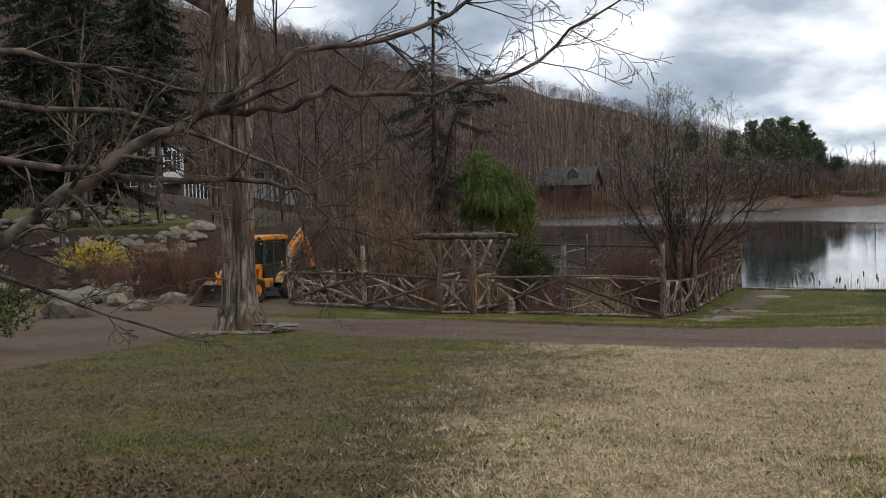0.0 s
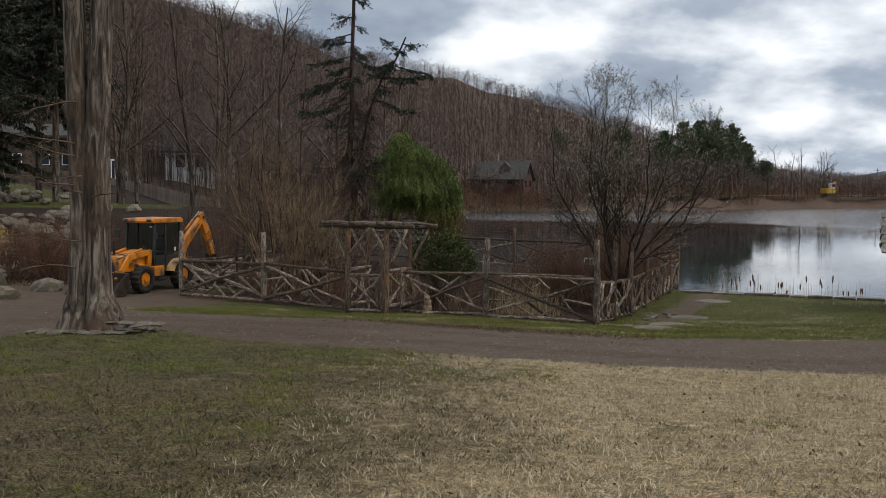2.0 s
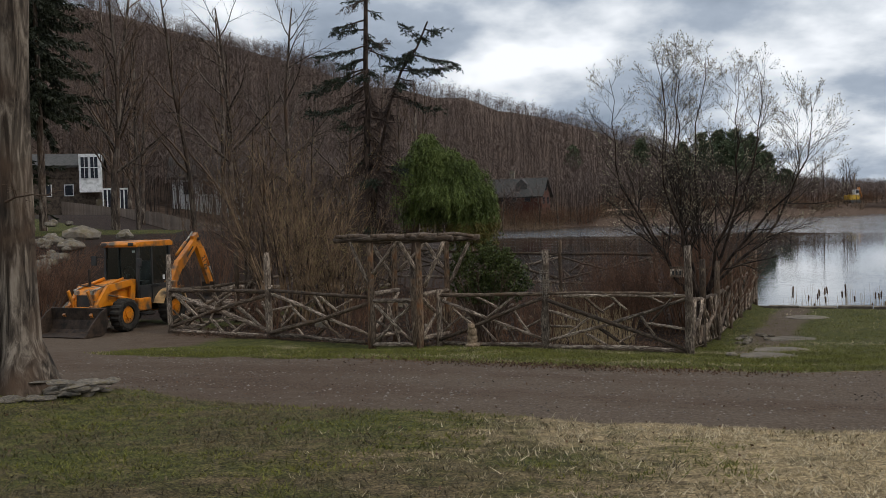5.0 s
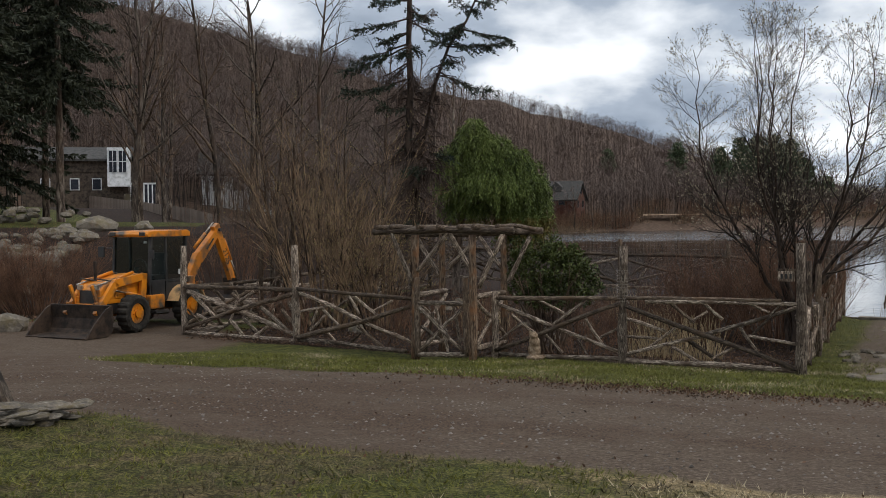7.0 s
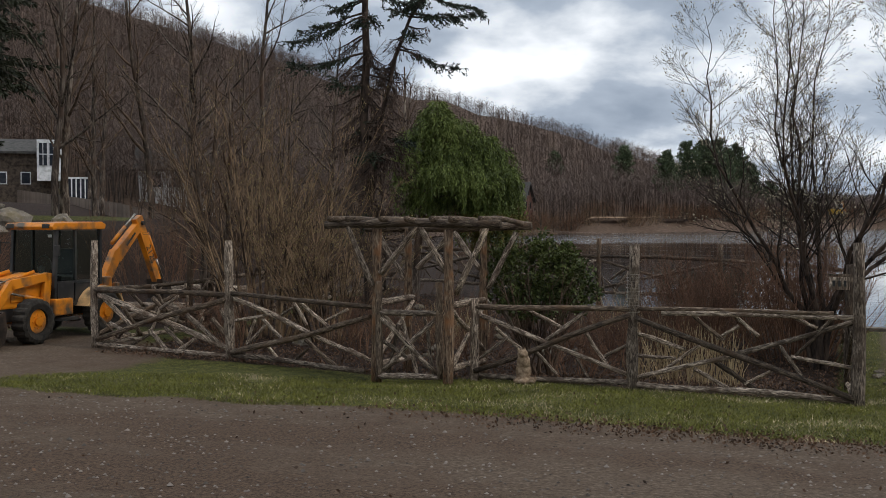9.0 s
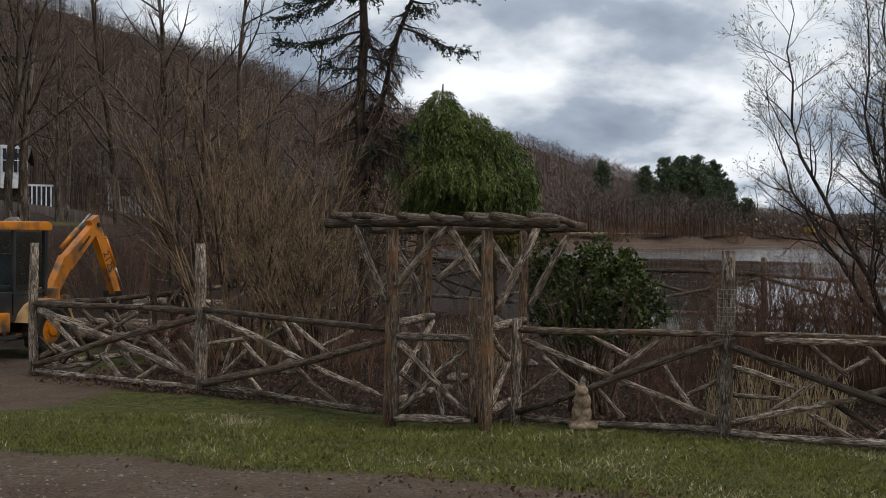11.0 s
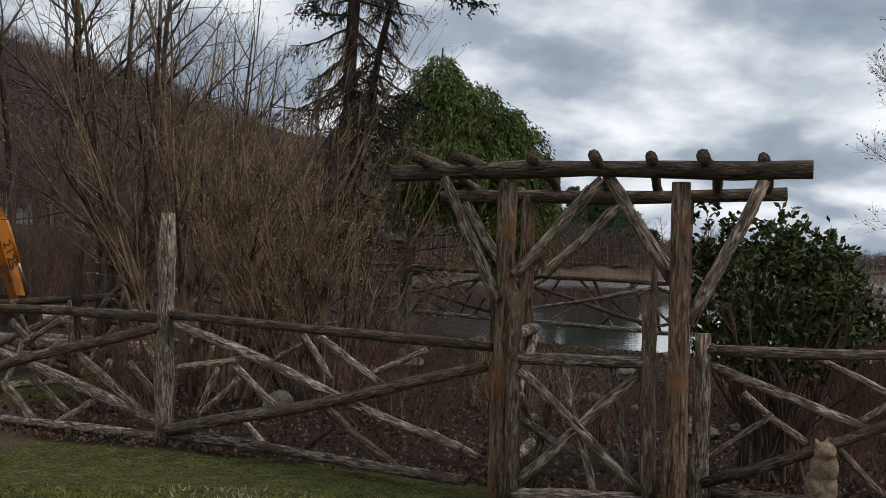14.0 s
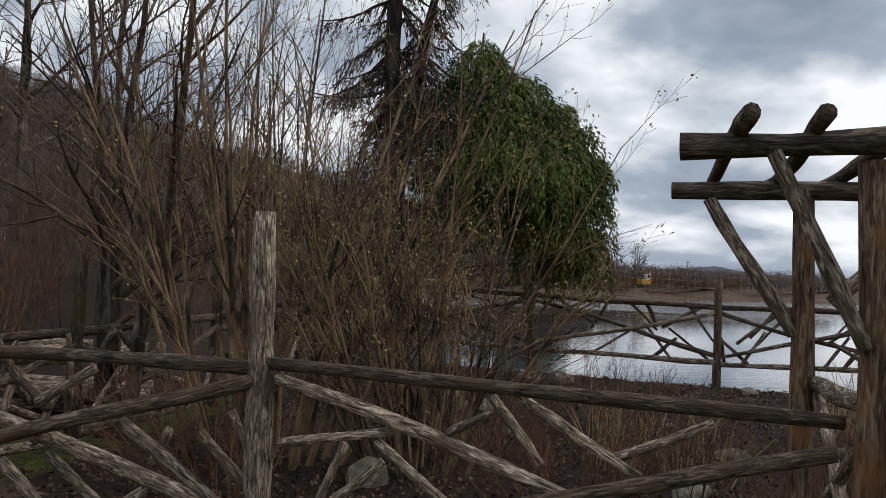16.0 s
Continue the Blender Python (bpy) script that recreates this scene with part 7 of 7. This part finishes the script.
def distant_hills():
    n = 90
    v, f = [], []
    for i in range(n + 1):
        az = radians(-14 - 40 * i / n)
        x, y = -2600 * math.sin(az), 2600 * math.cos(az)
        h = 34 + 26 * noise.noise((i * 0.09, 3.3, 0)) + 8 * noise.noise((i * 0.4, 0, 0)) + 22 * math.exp(-((i - 33) / 9) ** 2)
        v += [(x, y, -20), (x, y, h)]
    for i in range(n):
        f.append((2 * i, 2 * i + 1, 2 * i + 3, 2 * i + 2))
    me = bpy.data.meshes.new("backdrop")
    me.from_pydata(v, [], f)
    # the blue of the distance haze is put into the hills' base colour
    me.materials.append(material("haze_blue_hills", [(0.35, (0.15, 0.18, 0.24)), (0.6, (0.19, 0.225, 0.29))], (0.01, 0.01, 0.01), bump=0))
    tagged(new("backdrop", me), "low hills far beyond the lake, coloured blue for haze", "hills", kind="structure")


distant_hills()


def reeds():
    random.seed(33)
    acc, heads = Acc(), Acc()
    o = Vector((14, 41, LAKE_Z))
    for _ in range(150):
        a = -random.uniform(0.8, 6.5)
        p2 = CORNER + U * a + V * (13.2 + random.uniform(0.1, 1.4))
        p = Vector((p2.x, p2.y, LAKE_Z - 0.2)) - o
        h = random.uniform(0.8, 1.5)
        d = Vector((random.gauss(0, 0.07), random.gauss(0, 0.07), 1)) * h
        acc.tube([p, p + d * 0.6, p + d + rand_dir(0.03)], [0.006, 0.005, 0.003], 3)
        if random.random() < 0.16:
            heads.tube([p + d * 0.86, p + d * 0.9, p + d * 1.02, p + d * 1.05], [0.008, 0.026, 0.026, 0.006], 6, True)
    me = acc.mesh("reed_stem", False)
    me.materials.append(M_STRAW)
    ob = tagged(new("reed_stem", me), "thin dry reeds standing in the shallows", "reeds", kind="stuff")
    ob.location = o
    me = heads.mesh("reed_head", False)
    me.materials.append(M_TWIG)
    ob = tagged(new("reed_head", me), "dark brown cattail heads above the water", "reeds", kind="stuff")
    ob.location = o


reeds()

# ---- grass, litter and twigs on the ground ----


def ground_blades(name, mat, label, spots, h, w, lean=0.5):
    n = len(spots)
    rng = np.random.default_rng(7)
    p = np.array(spots)
    ang = rng.uniform(0, 2 * np.pi, n)
    s = np.stack([np.cos(ang), np.sin(ang), np.zeros(n)], 1) * (w * rng.uniform(0.6, 1.4, n))[:, None]
    hh = h * rng.uniform(0.5, 1.4, n)
    tip = np.stack([rng.normal(0, lean, n) * hh, rng.normal(0, lean, n) * hh, hh], 1)
    v = np.empty((n * 3, 3))
    v[0::3], v[1::3], v[2::3] = p - s, p + s, p + tip
    me = bpy.data.meshes.new(name)
    me.vertices.add(n * 3)
    me.vertices.foreach_set("co", v.ravel())
    me.loops.add(n * 3)
    me.loops.foreach_set("vertex_index", np.arange(n * 3))
    me.polygons.add(n)
    me.polygons.foreach_set("loop_start", np.arange(n) * 3)
    me.polygons.foreach_set("loop_total", np.full(n, 3))
    me.update(calc_edges=True)
    me.materials.append(mat)
    return tagged(new(name, me), label, "grass", kind="stuff")


def build_grass():
    random.seed(99)
    dry, green, dull = [], [], []
    for _ in range(135000):
        y = 2.0 + 28.5 * random.random() ** 1.45
        half = 4.0 + y * 0.55
        x = random.uniform(-half, half)
        if random.random() < smooth01((abs(x) / half - 0.7) / 0.3) or y < 2.0 + 1.6 * random.random():
            continue
        road, g, soil, wood, track, th = zone_weights(x, y)
        if road > 0.45 + 0.3 * random.random() or soil > 0.5:
            continue
        k = g + 0.75 * noise.noise((x * 0.9, y * 0.9, 5)) + 0.3 * noise.noise((x * 2.6, y * 2.6, 9)) + random.gauss(0, 0.12)
        kind = green if k > 0.55 else (dull if random.random() < th else dry)
        z = ground_z(x, y) - 0.004
        for _ in range(random.randint(2, 6)):
            kind.append((x + random.gauss(0, 0.03), y + random.gauss(0, 0.03), z))
    for _ in range(120000):
        x, y = random.uniform(-8, 9), random.uniform(25.0, 31.8)
        road, g, soil, wood, track, th = zone_weights(x, y)
        if road > 0.45 + 0.3 * random.random() or soil > 0.5:
            continue
        k = 0.95 + 0.7 * noise.noise((x * 0.8, y * 0.8, 5)) + random.gauss(0, 0.2)
        (green if k > 0.55 else dry).append((x, y, ground_z(x, y) - 0.004))
    for _ in range(60000):
        x, y = random.uniform(7.5, 21), random.uniform(24.0, 41)
        road, g, soil, wood, track, th = zone_weights(x, y)
        if road > 0.45 + 0.3 * random.random() or soil > 0.5 or lake_depth(x, y) > -0.4:
            continue
        k = 0.75 + 0.8 * noise.noise((x * 0.5, y * 0.5, 5)) + random.gauss(0, 0.25)
        (green if k > 0.5 else dry).append((x, y, ground_z(x, y) - 0.004))
    ground_blades("dry_lawn_grass", M_GRASS_DRY, "short dry straw-coloured lawn grass", dry, 0.04, 0.0052, 0.8)
    ground_blades("dull_lawn_grass", M_GRASS_DULL, "short brown thatched lawn grass, darkened for tree shade", dull, 0.036, 0.0052, 0.9)
    ground_blades("green_lawn_grass", M_GRASS, "short patchy green lawn grass", green, 0.038, 0.0052, 0.7)


build_grass()


def build_litter():
    random.seed(101)
    acc = Acc()

    def drop(x, y, s):
        z = ground_z(x, y) + 0.015 + random.random() * 0.02
        acc.leaf(Vector((x, y, z)), (rand_dir(1) + Vector((0, 0, 0.2))).normalized(), s, s * 0.3)
    for _ in range(26000):
        a, b = random.uniform(0.1, 12.6), 12.6 * random.random() ** 1.3
        p = CORNER + U * a + V * b
        drop(p.x, p.y, random.uniform(0.03, 0.065))
    for _ in range(2600):
        x = 3.2 + random.gauss(0, 1.7)
        drop(x, lerp_table(x, ROAD_FAR) - 0.45 + random.gauss(0, 0.35), random.uniform(0.025, 0.05))
    for _ in range(1500):
        drop(random.uniform(-6, 8), random.uniform(4, 30), random.uniform(0.02, 0.045))
    for _ in range(6500):
        drop(random.gauss(-2.3, 0.9), random.gauss(5.4, 1.2), random.uniform(0.025, 0.05))
    for _ in range(2500):
        drop(random.uniform(-16, -7), random.uniform(38, 43), random.uniform(0.06, 0.12))
    me = acc.mesh("leaf_litter", False)
    me.materials.append(M_LITTER)
    tagged(new("leaf_litter", me), "brown dead leaves scattered on soil and drive", "leaves", kind="stuff")


build_litter()


def build_gravel():
    """Loose pebbles and grit along the drive."""
    random.seed(111)
    acc = Acc()
    for _ in range(5200):
        x = random.uniform(-9, 10)
        y = random.uniform(lerp_table(x, ROAD_NEAR) + 0.2, lerp_table(x, ROAD_FAR) - 0.2)
        r = random.uniform(0.006, 0.02) * (1.6 if random.random() < 0.06 else 1)
        c = Vector((x, y, ground_z(x, y) + r * 0.2))
        k = len(acc.v)
        w = random.uniform(0, 1.5)
        for j in range(4):
            acc.v.append(c + Vector((r * math.cos(w + j * 1.57), r * 0.8 * math.sin(w + j * 1.57), 0)))
        acc.v.append(c + Vector((0, 0, r * 0.7)))
        acc.f += [(k + j, k + (j + 1) % 4, k + 4) for j in range(4)]
    me = acc.mesh("gravel", False)
    me.materials.append(leaf_material("drive_gravel", (0.035, 0.028, 0.023), (0.24, 0.205, 0.175), 0.9))
    tagged(new("gravel", me), "loose grey-brown pebbles on the dirt drive", "gravel", kind="stuff")


build_gravel()
